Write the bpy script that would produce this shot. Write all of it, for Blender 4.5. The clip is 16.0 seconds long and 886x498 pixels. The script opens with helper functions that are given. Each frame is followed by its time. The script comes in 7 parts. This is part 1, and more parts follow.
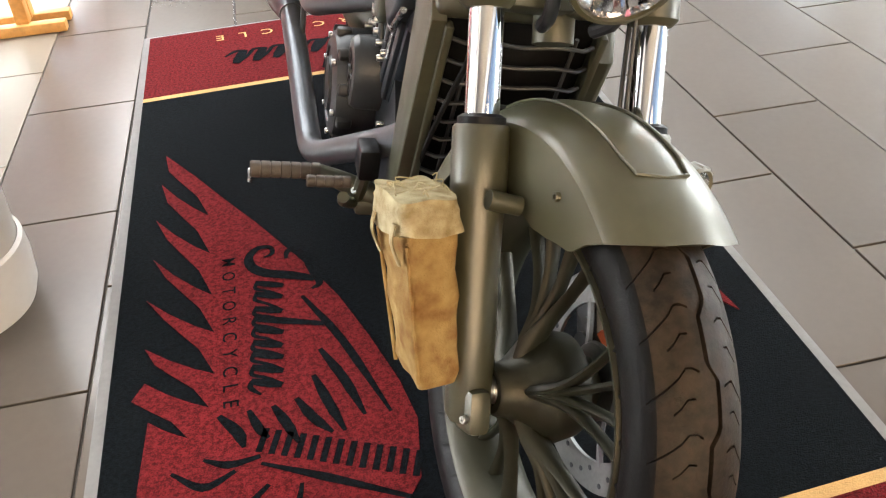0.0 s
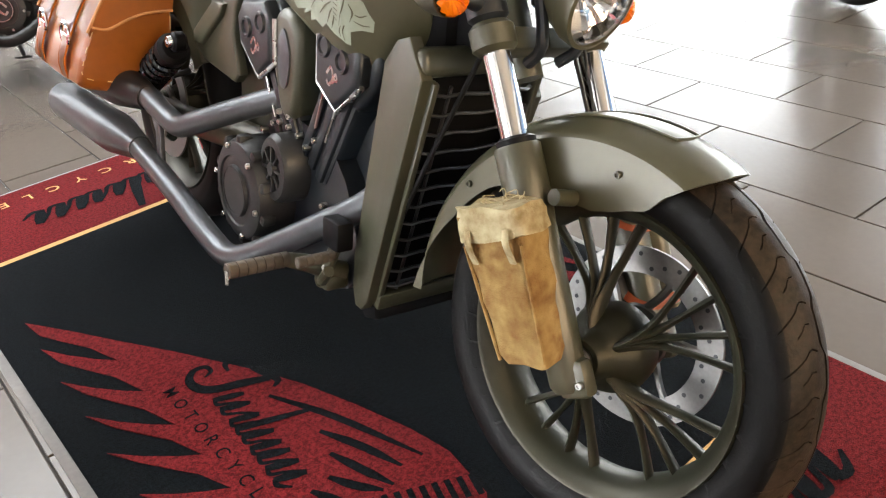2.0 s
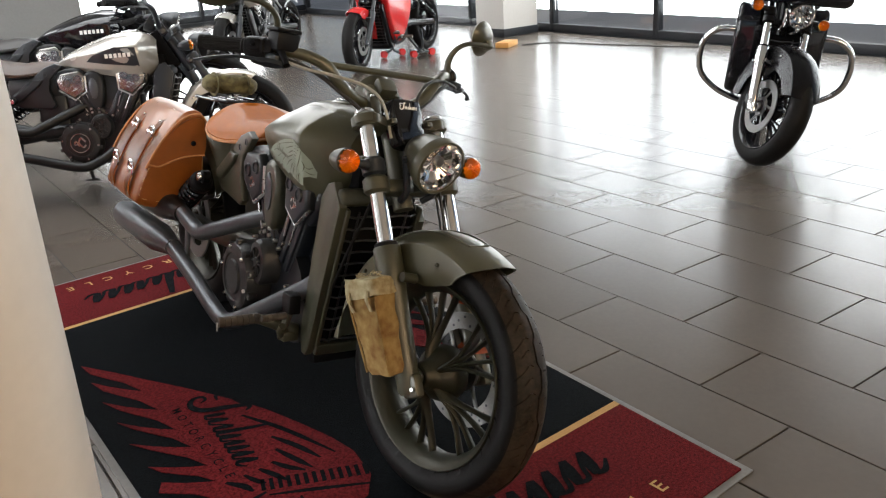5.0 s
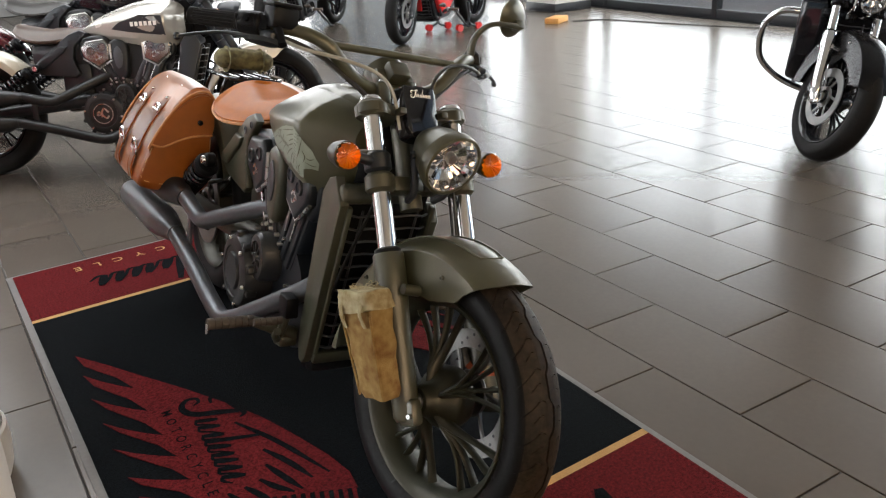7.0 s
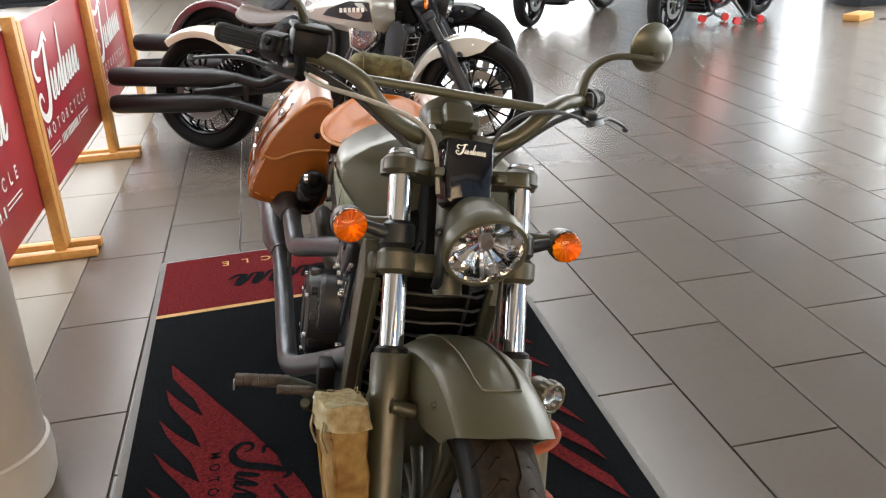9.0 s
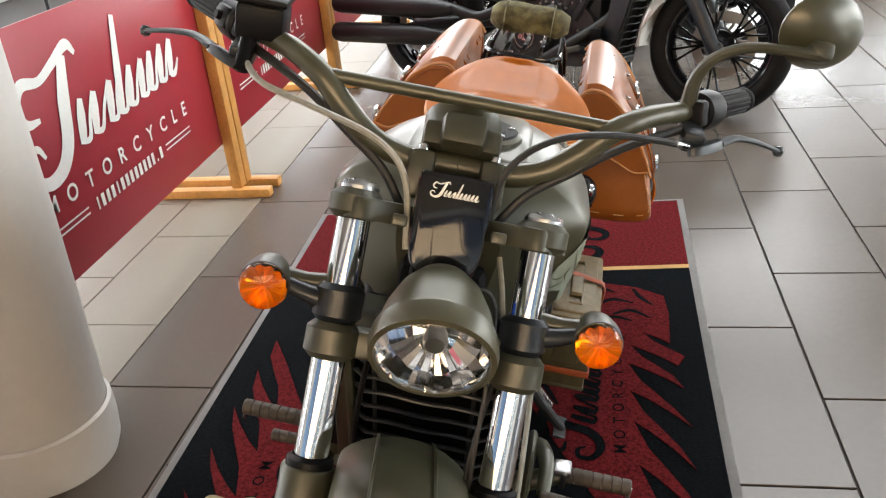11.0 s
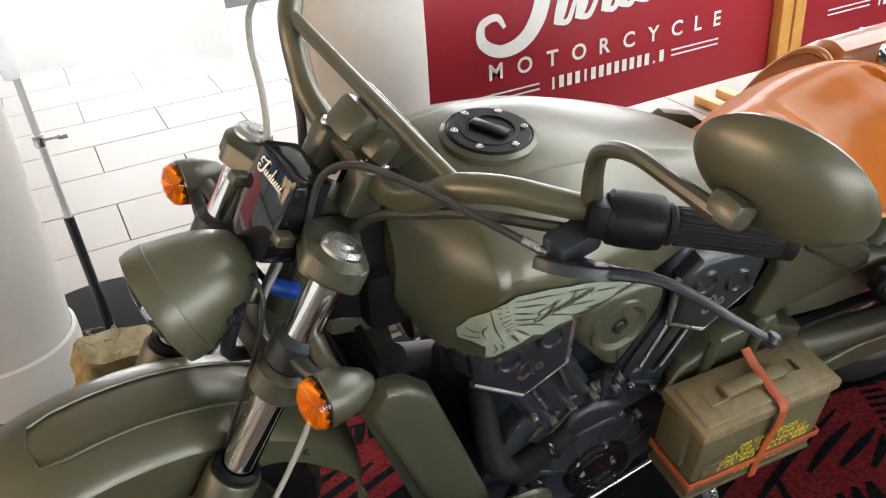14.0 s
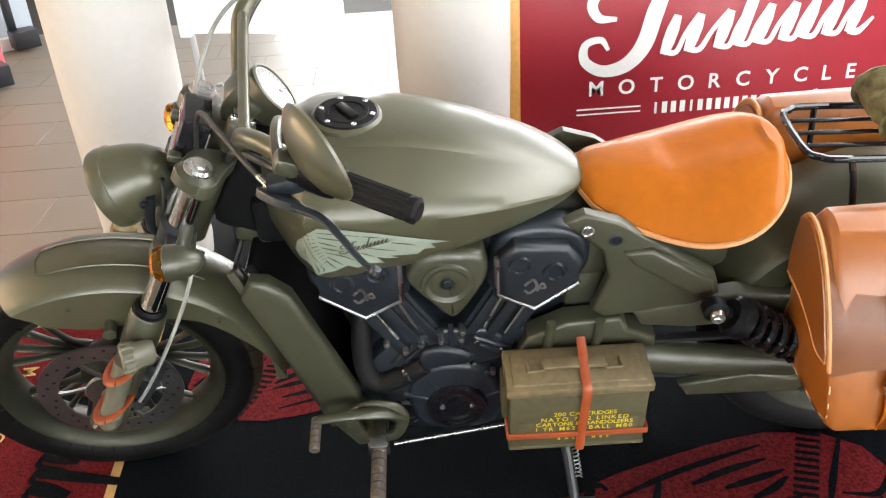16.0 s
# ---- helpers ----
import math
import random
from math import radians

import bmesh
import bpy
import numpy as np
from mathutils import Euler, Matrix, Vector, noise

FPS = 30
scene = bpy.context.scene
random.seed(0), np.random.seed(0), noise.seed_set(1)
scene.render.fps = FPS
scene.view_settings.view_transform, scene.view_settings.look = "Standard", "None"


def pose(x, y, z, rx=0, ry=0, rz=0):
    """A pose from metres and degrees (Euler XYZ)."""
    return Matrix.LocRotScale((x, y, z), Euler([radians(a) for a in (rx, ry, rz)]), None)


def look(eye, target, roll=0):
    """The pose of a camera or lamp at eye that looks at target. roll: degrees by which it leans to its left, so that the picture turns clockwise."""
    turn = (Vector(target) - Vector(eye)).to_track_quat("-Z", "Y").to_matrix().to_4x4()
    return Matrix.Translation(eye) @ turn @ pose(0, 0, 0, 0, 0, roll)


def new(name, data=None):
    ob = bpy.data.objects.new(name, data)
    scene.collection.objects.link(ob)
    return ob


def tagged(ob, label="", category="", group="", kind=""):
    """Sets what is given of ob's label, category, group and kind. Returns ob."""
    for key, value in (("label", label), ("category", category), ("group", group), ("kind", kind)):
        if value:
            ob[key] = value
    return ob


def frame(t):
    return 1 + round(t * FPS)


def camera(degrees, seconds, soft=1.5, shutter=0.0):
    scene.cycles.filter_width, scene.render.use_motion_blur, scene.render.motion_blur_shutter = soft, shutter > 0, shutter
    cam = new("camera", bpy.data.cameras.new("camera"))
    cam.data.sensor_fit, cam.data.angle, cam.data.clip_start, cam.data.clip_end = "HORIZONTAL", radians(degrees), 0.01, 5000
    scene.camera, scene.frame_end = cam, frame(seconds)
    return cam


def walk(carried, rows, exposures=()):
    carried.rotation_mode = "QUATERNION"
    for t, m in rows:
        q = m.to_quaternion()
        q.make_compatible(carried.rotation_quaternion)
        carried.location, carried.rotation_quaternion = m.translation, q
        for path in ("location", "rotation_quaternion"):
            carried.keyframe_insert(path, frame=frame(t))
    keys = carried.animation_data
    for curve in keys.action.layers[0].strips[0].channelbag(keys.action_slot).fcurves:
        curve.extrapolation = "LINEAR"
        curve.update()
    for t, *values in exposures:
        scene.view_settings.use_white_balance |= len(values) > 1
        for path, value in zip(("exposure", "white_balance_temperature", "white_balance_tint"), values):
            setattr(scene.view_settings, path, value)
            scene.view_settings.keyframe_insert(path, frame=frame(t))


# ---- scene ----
# ---------------------------------------------------------------- camera
cam = camera(55.14, 16.0, 1.2)
ROWS = [
    (0, 0.3372, -1.7077, 1.0583, 53.769, 2.850, -12.715),
    (0.5, 0.2099, -1.6050, 1.0452, 53.076, 3.718, -20.472),
    (1, 0.0786, -1.5422, 1.0350, 53.332, 4.154, -30.388),
    (1.5, -0.1188, -1.5823, 1.0489, 57.536, 4.901, -35.942),
    (2, -0.1905, -1.6738, 1.0610, 60.345, 5.111, -39.131),
    (2.5, -0.2240, -1.8356, 1.0904, 62.439, 5.258, -38.298),
    (3, -0.2698, -2.0021, 1.1543, 63.741, 5.035, -37.350),
    (3.5, -0.3308, -2.1474, 1.2127, 65.975, 4.936, -36.464),
    (4, -0.4063, -2.3210, 1.2661, 68.659, 3.900, -36.069),
    (4.2, -0.4146, -2.3712, 1.2877, 69.454, 3.856, -36.119),
    (6.3, -0.3433, -2.5524, 1.2858, 68.734, 3.073, -34.165),
    (6.5, -0.3031, -2.5137, 1.2680, 68.280, 2.993, -33.666),
    (7, -0.2044, -2.3410, 1.2708, 67.891, 2.740, -32.135),
    (7.5, -0.1052, -2.2508, 1.2784, 68.013, 3.306, -28.254),
    (8, 0.0759, -2.2203, 1.2848, 67.752, 3.013, -21.147),
    (8.2, 0.1536, -2.2137, 1.2903, 67.687, 3.000, -18.815),
    (10.3, 0.7723, -1.7562, 1.2882, 65.998, 3.360, 0.708),
    (10.5, 0.8314, -1.7193, 1.2905, 65.236, 3.807, 3.723),
    (11, 0.8847, -1.6095, 1.2649, 63.210, 5.079, 8.522),
    (11.5, 0.9100, -1.4323, 1.2373, 61.615, 5.167, 11.483),
    (12, 0.9511, -1.2955, 1.2267, 61.092, 4.813, 17.944),
    (12.5, 1.1020, -1.1566, 1.2318, 59.983, 4.697, 31.294),
    (13, 1.2564, -1.0709, 1.2446, 60.529, 4.462, 44.472),
    (13.5, 1.4254, -1.0271, 1.2504, 59.943, 4.165, 52.977),
    (14, 1.5681, -0.9079, 1.2650, 59.478, 4.028, 63.039),
    (14.5, 1.6911, -0.7444, 1.2647, 59.219, 3.597, 71.214),
    (15, 1.8376, -0.6238, 1.2721, 59.570, 3.149, 77.506),
    (15.5, 1.9777, -0.5107, 1.3195, 60.482, 3.345, 81.663),
    (16, 2.0779, -0.3559, 1.3397, 61.018, 2.943, 86.230),
]
EXPOSURES = [(0.0, 0.62), (1.0, 0.67), (1.5, 0.64), (2.5, 0.25), (3.5, -0.38), (4.2, -0.66), (6.3, -0.68), (7.0, -0.64), (8.2, -0.28), (10.5, -0.36), (11.5, -0.22), (12.5, -0.25), (13.0, -0.34), (14.0, -0.14), (15.0, 0.18), (16.0, 0.27)]
walk(cam, [(t, pose(x, y, z, rx, ry, rz)) for t, x, y, z, rx, ry, rz in ROWS], EXPOSURES)

# ---------------------------------------------------------------- world and light
world = bpy.data.worlds.new("world")
scene.world = world
world.use_nodes = True
wn = world.node_tree
sky = wn.nodes.new("ShaderNodeTexSky")
sky.sky_type = "NISHITA"
sky.sun_disc = False
sky.sun_elevation = radians(38)
sky.sun_rotation = radians(70)
wn.links.new(sky.outputs[0], wn.nodes["Background"].inputs[0])
wn.nodes["Background"].inputs[1].default_value = 0.12

SUN = bpy.data.lights.new("sun", "SUN")
SUN.energy, SUN.angle, SUN.color = 1.0, radians(12), (1.0, 0.95, 0.88)
sun = new("sun", SUN)
sun.matrix_world = look((20, 6, 18), (0, 0, 0))


def window_lamp(eye, target, w, h, watts, color):
    """An area light in a window opening: the sky's, but for the warm south one."""
    d = bpy.data.lights.new("window_light", "AREA")
    d.shape, d.size, d.size_y, d.energy, d.color = "RECTANGLE", w, h, watts, color
    ob = new("window_light", d)
    ob.matrix_world = look(eye, target)
    return ob


DAY = (0.97, 0.985, 1.0)
WARM = (1.0, 0.70, 0.40)
window_lamp((7.35, 3.0, 1.40), (0, 3.0, 1.40), 11.0, 2.3, 640, (0.93, 0.985, 1.0))
window_lamp((4.45, 12.75, 1.75), (4.45, 0, 1.75), 3.5, 3.0, 340, DAY)
window_lamp((-3.4, 12.75, 1.75), (-3.4, 0, 1.75), 3.4, 3.0, 250, DAY)
window_lamp((-5.35, 2.9, 1.8), (0, 2.9, 1.8), 8.6, 3.0, 760, DAY)
# unseen warm source, added to tint the faces that look south
window_lamp((0.9, -5.85, 2.3), (0.9, 0, 1.5), 5.0, 1.3, 155, WARM)

# ---------------------------------------------------------------- materials
def mat(name, base, rough=0.5, metal=0.0, var=0.12, scale=6.0, fine=60.0, bump=0.0, bscale=200.0, coat=0.0, second=None, rvar=0.08, sheen=0.0, tint=0.0, spec=0.5, crisp=1.0, crough=0.08, stint=None):
    """A procedural surface: colour varied at two scales, uneven gloss, fine relief."""
    m = bpy.data.materials.new(name)
    m.use_nodes = True
    nt = m.node_tree
    nd, ln = nt.nodes, nt.links
    b = nd["Principled BSDF"]
    tc = nd.new("ShaderNodeTexCoord")
    n1 = nd.new("ShaderNodeTexNoise")
    n1.inputs["Scale"].default_value, n1.inputs["Detail"].default_value = scale, 5
    n2 = nd.new("ShaderNodeTexNoise")
    n2.inputs["Scale"].default_value, n2.inputs["Detail"].default_value = fine, 3
    for n in (n1, n2):
        ln.new(tc.outputs["Object"], n.inputs["Vector"])
    ad = nd.new("ShaderNodeMath")
    ad.operation = "ADD"
    ln.new(n1.outputs[0], ad.inputs[0])
    ln.new(n2.outputs[0], ad.inputs[1])
    rp = nd.new("ShaderNodeValToRGB")
    lo = second or tuple(c * (1 - var) for c in base)
    hi = tuple(min(1, c * (1 + var)) for c in base)
    rp.color_ramp.elements[0].position, rp.color_ramp.elements[0].color = 0.5 - 0.2 / crisp, (*lo, 1)
    rp.color_ramp.elements[1].position, rp.color_ramp.elements[1].color = 0.5 + 0.2 / crisp, (*hi, 1)
    hf = nd.new("ShaderNodeMath")
    hf.operation = "MULTIPLY"
    hf.inputs[1].default_value = 0.5
    ln.new(ad.outputs[0], hf.inputs[0])
    ln.new(hf.outputs[0], rp.inputs[0])
    out = rp.outputs[0]
    if tint:
        oi = nd.new("ShaderNodeObjectInfo")
        hs = nd.new("ShaderNodeHueSaturation")
        mr = nd.new("ShaderNodeMapRange")
        mr.inputs[3].default_value, mr.inputs[4].default_value = 1 - tint, 1 + tint
        ln.new(oi.outputs["Random"], mr.inputs[0])
        ln.new(mr.outputs[0], hs.inputs["Value"])
        ln.new(out, hs.inputs["Color"])
        out = hs.outputs[0]
    ln.new(out, b.inputs["Base Color"])
    mr = nd.new("ShaderNodeMapRange")
    mr.inputs[3].default_value, mr.inputs[4].default_value = max(0.02, rough - rvar), min(1, rough + rvar)
    ln.new(n1.outputs[0], mr.inputs[0])
    ln.new(mr.outputs[0], b.inputs["Roughness"])
    b.inputs["Metallic"].default_value = metal
    b.inputs["Specular IOR Level"].default_value = spec
    if stint:
        b.inputs["Specular Tint"].default_value = (*stint, 1)
    b.inputs["Coat Weight"].default_value = coat
    b.inputs["Coat Roughness"].default_value = crough
    b.inputs["Sheen Weight"].default_value = sheen
    if bump:
        n3 = nd.new("ShaderNodeTexNoise")
        n3.inputs["Scale"].default_value, n3.inputs["Detail"].default_value = bscale, 4
        ln.new(tc.outputs["Object"], n3.inputs["Vector"])
        bp = nd.new("ShaderNodeBump")
        bp.inputs["Strength"].default_value, bp.inputs["Distance"].default_value = bump, 0.002
        ln.new(n3.outputs[0], bp.inputs["Height"])
        ln.new(bp.outputs[0], b.inputs["Normal"])
    return m


def glass_mat(name, color, rough=0.02, ior=1.45):
    m = bpy.data.materials.new(name)
    m.use_nodes = True
    b = m.node_tree.nodes["Principled BSDF"]
    b.inputs["Base Color"].default_value = (*color, 1)
    b.inputs["Roughness"].default_value = rough
    b.inputs["IOR"].default_value = ior
    b.inputs["Transmission Weight"].default_value = 1.0
    return m


OLIVE = mat("olive_paint", (0.0555, 0.0545, 0.0305), 0.31, 0.0, 0.1, 5, 90, 0.04, 700, rvar=0.04, spec=0.9, stint=(1.0, 0.95, 0.86))
OLIVE_DARK = mat("olive_frame", (0.040, 0.0405, 0.0240), 0.36, 0.0, 0.12, 7, 90, 0.08, 600, spec=0.8, stint=(1.0, 0.97, 0.91))
WHEEL = mat("dark_olive_wheel", (0.0150, 0.0160, 0.0100), 0.42, 0.0, 0.16, 9, 90, 0.08, 600, spec=0.42, stint=(1.0, 0.93, 0.78))
BLACK = mat("black_engine", (0.0092, 0.0125, 0.0170), 0.36, 0.0, 0.25, 12, 120, 0.1, 500, spec=0.6)
GREY_ENG = mat("grey_engine", (0.026, 0.027, 0.029), 0.42, 0.2, 0.2, 14, 120, 0.1, 500)
BLACK_GLOSS = mat("gloss_black", (0.008, 0.008, 0.01), 0.08, 0.0, 0.1, 5, 40, coat=0.3, rvar=0.03, spec=0.4)
GRILLE = mat("grille_plastic", (0.034, 0.035, 0.037), 0.34, 0.0, 0.12, 12, 100, 0.1, 400)
PLASTIC = mat("black_plastic", (0.005, 0.005, 0.006), 0.42, 0.0, 0.2, 12, 100, 0.15, 400, spec=0.15)
MATT_BLACK = mat("matt_black_steel", (0.006, 0.006, 0.0065), 0.8, 0.0, 0.2, 12, 100, 0.1, 400, spec=0.08)
RUBBER = mat("rubber", (0.0085, 0.008, 0.008), 0.6, 0.0, 0.25, 9, 80, 0.2, 350, spec=0.14)
# dusty brown crown; the light it catches is put into the colour
TREAD = mat("tread_rubber", (0.0215, 0.0150, 0.0098), 0.52, 0.0, 0.5, 7, 90, 0.25, 300, spec=0.16, crisp=1.8)
SIDEWALL = mat("sidewall_rubber", (0.0042, 0.0040, 0.0040), 0.5, 0.0, 0.3, 9, 80, 0.15, 350, spec=0.14)
CAP_BLACK = mat("cap_black", (0.006, 0.006, 0.007), 0.32, 0.0, 0.1, 9, 80, spec=0.22)
CHROME = mat("chrome", (0.78, 0.78, 0.79), 0.07, 1.0, 0.03, 6, 50, rvar=0.04)
STEEL = mat("brushed_steel", (0.55, 0.55, 0.55), 0.28, 1.0, 0.1, 20, 160, 0.05, 500)
DULL_STEEL = mat("dull_steel", (0.30, 0.29, 0.28), 0.24, 1.0, 0.15, 20, 160, 0.05, 500)
DISC = mat("disc_steel", (0.24, 0.236, 0.232), 0.42, 1.0, 0.12, 20, 160, 0.05, 500)
EXHAUST = mat("exhaust_coating", (0.100, 0.108, 0.120), 0.34, 0.5, 0.12, 8, 80, 0.05, 500)
EXHAUST_DARK = mat("exhaust_black", (0.014, 0.0145, 0.016), 0.42, 0.2, 0.15, 8, 80)
LEATHER = mat("tan_leather", (0.355, 0.096, 0.006), 0.5, 0.0, 0.12, 5, 45, 0.10, 260, coat=0.22, crough=0.10, spec=0.08)
LEATHER_BAG = mat("bag_leather", (0.29, 0.083, 0.008), 0.45, 0.0, 0.12, 6, 50, 0.12, 260, coat=1.0, crough=0.28, spec=0.3)
LEATHER_EDGE = mat("leather_edge", (0.5, 0.22, 0.08), 0.55, 0.0, 0.15, 10, 80)
STITCH = mat("thread", (0.7, 0.5, 0.28), 0.8, 0.0, 0.1, 20, 100)
TORCH = mat("pale_olive_plastic", (0.115, 0.108, 0.075), 0.34, 0.0, 0.1, 9, 80, 0.05, 400)
STRAP = mat("orange_strap", (0.27, 0.052, 0.013), 0.5, 0.0, 0.15, 12, 90, 0.1, 300)

CANVAS = mat("camouflage_canvas", (0.275, 0.198, 0.082), 0.92, 0.0, 0.2, 13, 50, 0.8, 450, second=(0.13, 0.054, 0.014), rvar=0.03, spec=0.1)
CANVAS_PALE = mat("pale_canvas", (0.40, 0.36, 0.235), 0.92, 0.0, 0.2, 14, 60, 0.8, 450, second=(0.17, 0.115, 0.045), rvar=0.03, spec=0.1)
CANVAS_GREEN = mat("green_canvas", (0.125, 0.110, 0.046), 0.9, 0.0, 0.25, 16, 60, 0.8, 400, rvar=0.03, second=(0.050, 0.038, 0.014), crisp=1.4)
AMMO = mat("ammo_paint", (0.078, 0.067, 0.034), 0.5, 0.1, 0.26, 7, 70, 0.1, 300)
AMMO_LID = mat("ammo_lid_brown", (0.150, 0.108, 0.054), 0.5, 0.1, 0.3, 9, 70, 0.1, 300, second=(0.085, 0.070, 0.036))
YELLOW = mat("yellow_stencil", (0.62, 0.47, 0.02), 0.6, 0.0, 0.2, 25, 120)
AMBER = glass_mat("amber_lens", (1.0, 0.56, 0.06), 0.02)
AMBER_CORE = mat("amber_reflector", (1.0, 0.36, 0.02), 0.16, 0.6, 0.3, 50, 150)
CLEAR = glass_mat("clear_glass", (1, 1, 1), 0.0)
MIRROR = mat("mirror_glass", (0.9, 0.9, 0.9), 0.02, 1.0, 0.01, 4, 20, rvar=0.01)
DIAL = mat("dial_face", (0.55, 0.53, 0.5), 0.4, 0.0, 0.05, 8, 60)
CABLE = mat("cable_sheath", (0.02, 0.02, 0.02), 0.5, 0.0, 0.1, 20, 90)
CABLE_GREY = mat("grey_hose", (0.32, 0.32, 0.29), 0.45, 0.2, 0.15, 30, 120)
DECAL = mat("pale_decal", (0.25, 0.285, 0.225), 0.38, 0.0, 0.08, 12, 80, spec=0.9)
WHITE_MARK = mat("white_mark", (0.75, 0.74, 0.7), 0.5, 0.0, 0.06, 12, 80)
RUG_BLACK = mat("black_pile", (0.0025, 0.0037, 0.0050), 0.95, 0.0, 0.8, 130, 380, 1.0, 420, rvar=0.02, spec=0.06, crisp=2.0)
RUG_RED = mat("red_pile", (0.1013, 0.0091, 0.0108), 0.95, 0.0, 0.5, 130, 380, 1.0, 420, rvar=0.02, spec=0.06, crisp=2.0)
RUG_GOLD = mat("gold_pile", (0.50, 0.31, 0.13), 0.95, 0.0, 0.2, 12, 300, 0.8, 420, rvar=0.02, spec=0.06)
RUG_EDGE = mat("grey_rubber_edge", (0.16, 0.155, 0.15), 0.75, 0.0, 0.15, 12, 90, 0.2, 300)
TILE = mat("dark_tile", (0.093, 0.077, 0.063), 0.25, 0.0, 0.05, 2.2, 60, 0.03, 160, rvar=0.02, tint=0.06, spec=0.45)
TILE_BEIGE = mat("beige_tile", (0.19, 0.157, 0.12), 0.40, 0.0, 0.04, 2.2, 60, 0.03, 160, rvar=0.02, tint=0.04, spec=0.4)
GROUT = mat("grout", (0.045, 0.04, 0.036), 0.9, 0.0, 0.2, 8, 90)
PLASTER = mat("white_plaster", (0.78, 0.76, 0.73), 0.65, 0.0, 0.04, 3, 40, 0.05, 150)
CEILING = mat("grey_ceiling", (0.30, 0.295, 0.285), 0.8, 0.0, 0.06, 2, 30)
COLUMN = mat("column_paint", (0.54, 0.51, 0.475), 0.5, 0.0, 0.04, 2.5, 40, 0.05, 90)
BOARD_RED = mat("red_board", (0.31, 0.019, 0.031), 0.35, 0.0, 0.08, 3, 60, rvar=0.05)
WOOD = mat("pine_wood", (0.55, 0.27, 0.07), 0.45, 0.0, 0.2, 10, 70, 0.1, 150)
MULLION = mat("dark_aluminium", (0.03, 0.032, 0.036), 0.4, 0.4, 0.12, 8, 80)
PAVING = mat("outdoor_paving", (0.20, 0.20, 0.20), 0.85, 0.0, 0.2, 1.5, 25, 0.2, 60)
SHEET = mat("white_sheet", (0.8, 0.8, 0.79), 0.7, 0.0, 0.03, 3, 40)
SILVER = mat("silver_paint", (0.5, 0.48, 0.44), 0.25, 0.5, 0.05, 5, 120, coat=0.5)
CREAM = mat("cream_paint", (0.6, 0.55, 0.44), 0.25, 0.0, 0.05, 5, 120, coat=0.4)
RED_PAINT = mat("red_paint", (0.5, 0.012, 0.012), 0.2, 0.0, 0.06, 5, 120, coat=0.6)
BLUE = mat("blue_plastic", (0.01, 0.07, 0.42), 0.4, 0.0, 0.1, 20, 90)
MAROON = mat("maroon_paint", (0.07, 0.012, 0.016), 0.2, 0.0, 0.06, 5, 120, coat=0.6)
PALE_POLE = mat("pale_grey_tube", (0.5, 0.5, 0.5), 0.4, 0.2, 0.06, 12, 80)
CLOTH = mat("black_cloth", (0.008, 0.008, 0.009), 0.8, 0.0, 0.4, 9, 120, 0.6, 200, spec=0.2)
CLOTH_RED = mat("red_cloth", (0.35, 0.02, 0.02), 0.8, 0.0, 0.25, 9, 120, 0.6, 200, spec=0.2)
PINK = mat("pink_panel", (0.7, 0.16, 0.19), 0.5, 0.0, 0.06, 6, 60)
PANEL_BLUE = mat("pale_blue_panel", (0.55, 0.63, 0.70), 0.45, 0.0, 0.05, 5, 60)
BLACK_SEAT = mat("black_leather", (0.02, 0.017, 0.015), 0.35, 0.0, 0.2, 9, 70, 0.25, 260)
TOUR_BLACK = mat("touring_black", (0.005, 0.005, 0.006), 0.22, 0.0, 0.1, 5, 60, spec=0.22, rvar=0.03)
BROWN_SEAT = mat("brown_leather", (0.050, 0.025, 0.014), 0.35, 0.0, 0.3, 9, 70, 0.25, 260)
BROWN_RUB = mat("brown_rubber", (0.07, 0.055, 0.043), 0.65, 0.0, 0.2, 16, 90, 0.2, 300)

# glow of the unseen panels added under the ceiling
LIT = bpy.data.materials.new("added_panel_glow")
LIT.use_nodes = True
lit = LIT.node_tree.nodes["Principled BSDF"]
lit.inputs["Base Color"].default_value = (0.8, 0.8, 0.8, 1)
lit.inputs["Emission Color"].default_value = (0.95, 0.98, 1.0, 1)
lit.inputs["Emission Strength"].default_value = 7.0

# ---------------------------------------------------------------- mesh helpers
V = Vector


def shade(me, angle=35):
    me.polygons.foreach_set("use_smooth", [True] * len(me.polygons))
    me.set_sharp_from_angle(angle=radians(angle))


def part(name, bm, material, parent, label="", m=None, angle=35, kind=""):
    """Links a bmesh as one mesh object under a thing or under a part."""
    me = bpy.data.meshes.new(name)
    if m is not None:
        bm.transform(m)
    bmesh.ops.recalc_face_normals(bm, faces=bm.faces)
    bm.to_mesh(me)
    bm.free()
    shade(me, angle)
    me.materials.append(material)
    ob = new(name, me)
    ob.parent = parent
    if label:
        ob["label"] = label
    if kind:
        ob["kind"] = kind
    return ob


def mesh_part(name, verts, faces, material, parent, label="", angle=35):
    me = bpy.data.meshes.new(name)
    me.from_pydata(verts, [], faces)
    shade(me, angle)
    me.materials.append(material)
    ob = new(name, me)
    ob.parent = parent
    if label:
        ob["label"] = label
    return ob


def thing(name, m, label, category, group="", kind=""):
    ob = new(name)
    ob.matrix_world = m
    ob.empty_display_size = 0.1
    return tagged(ob, label, category, group, kind)


def BM():
    return bmesh.new()


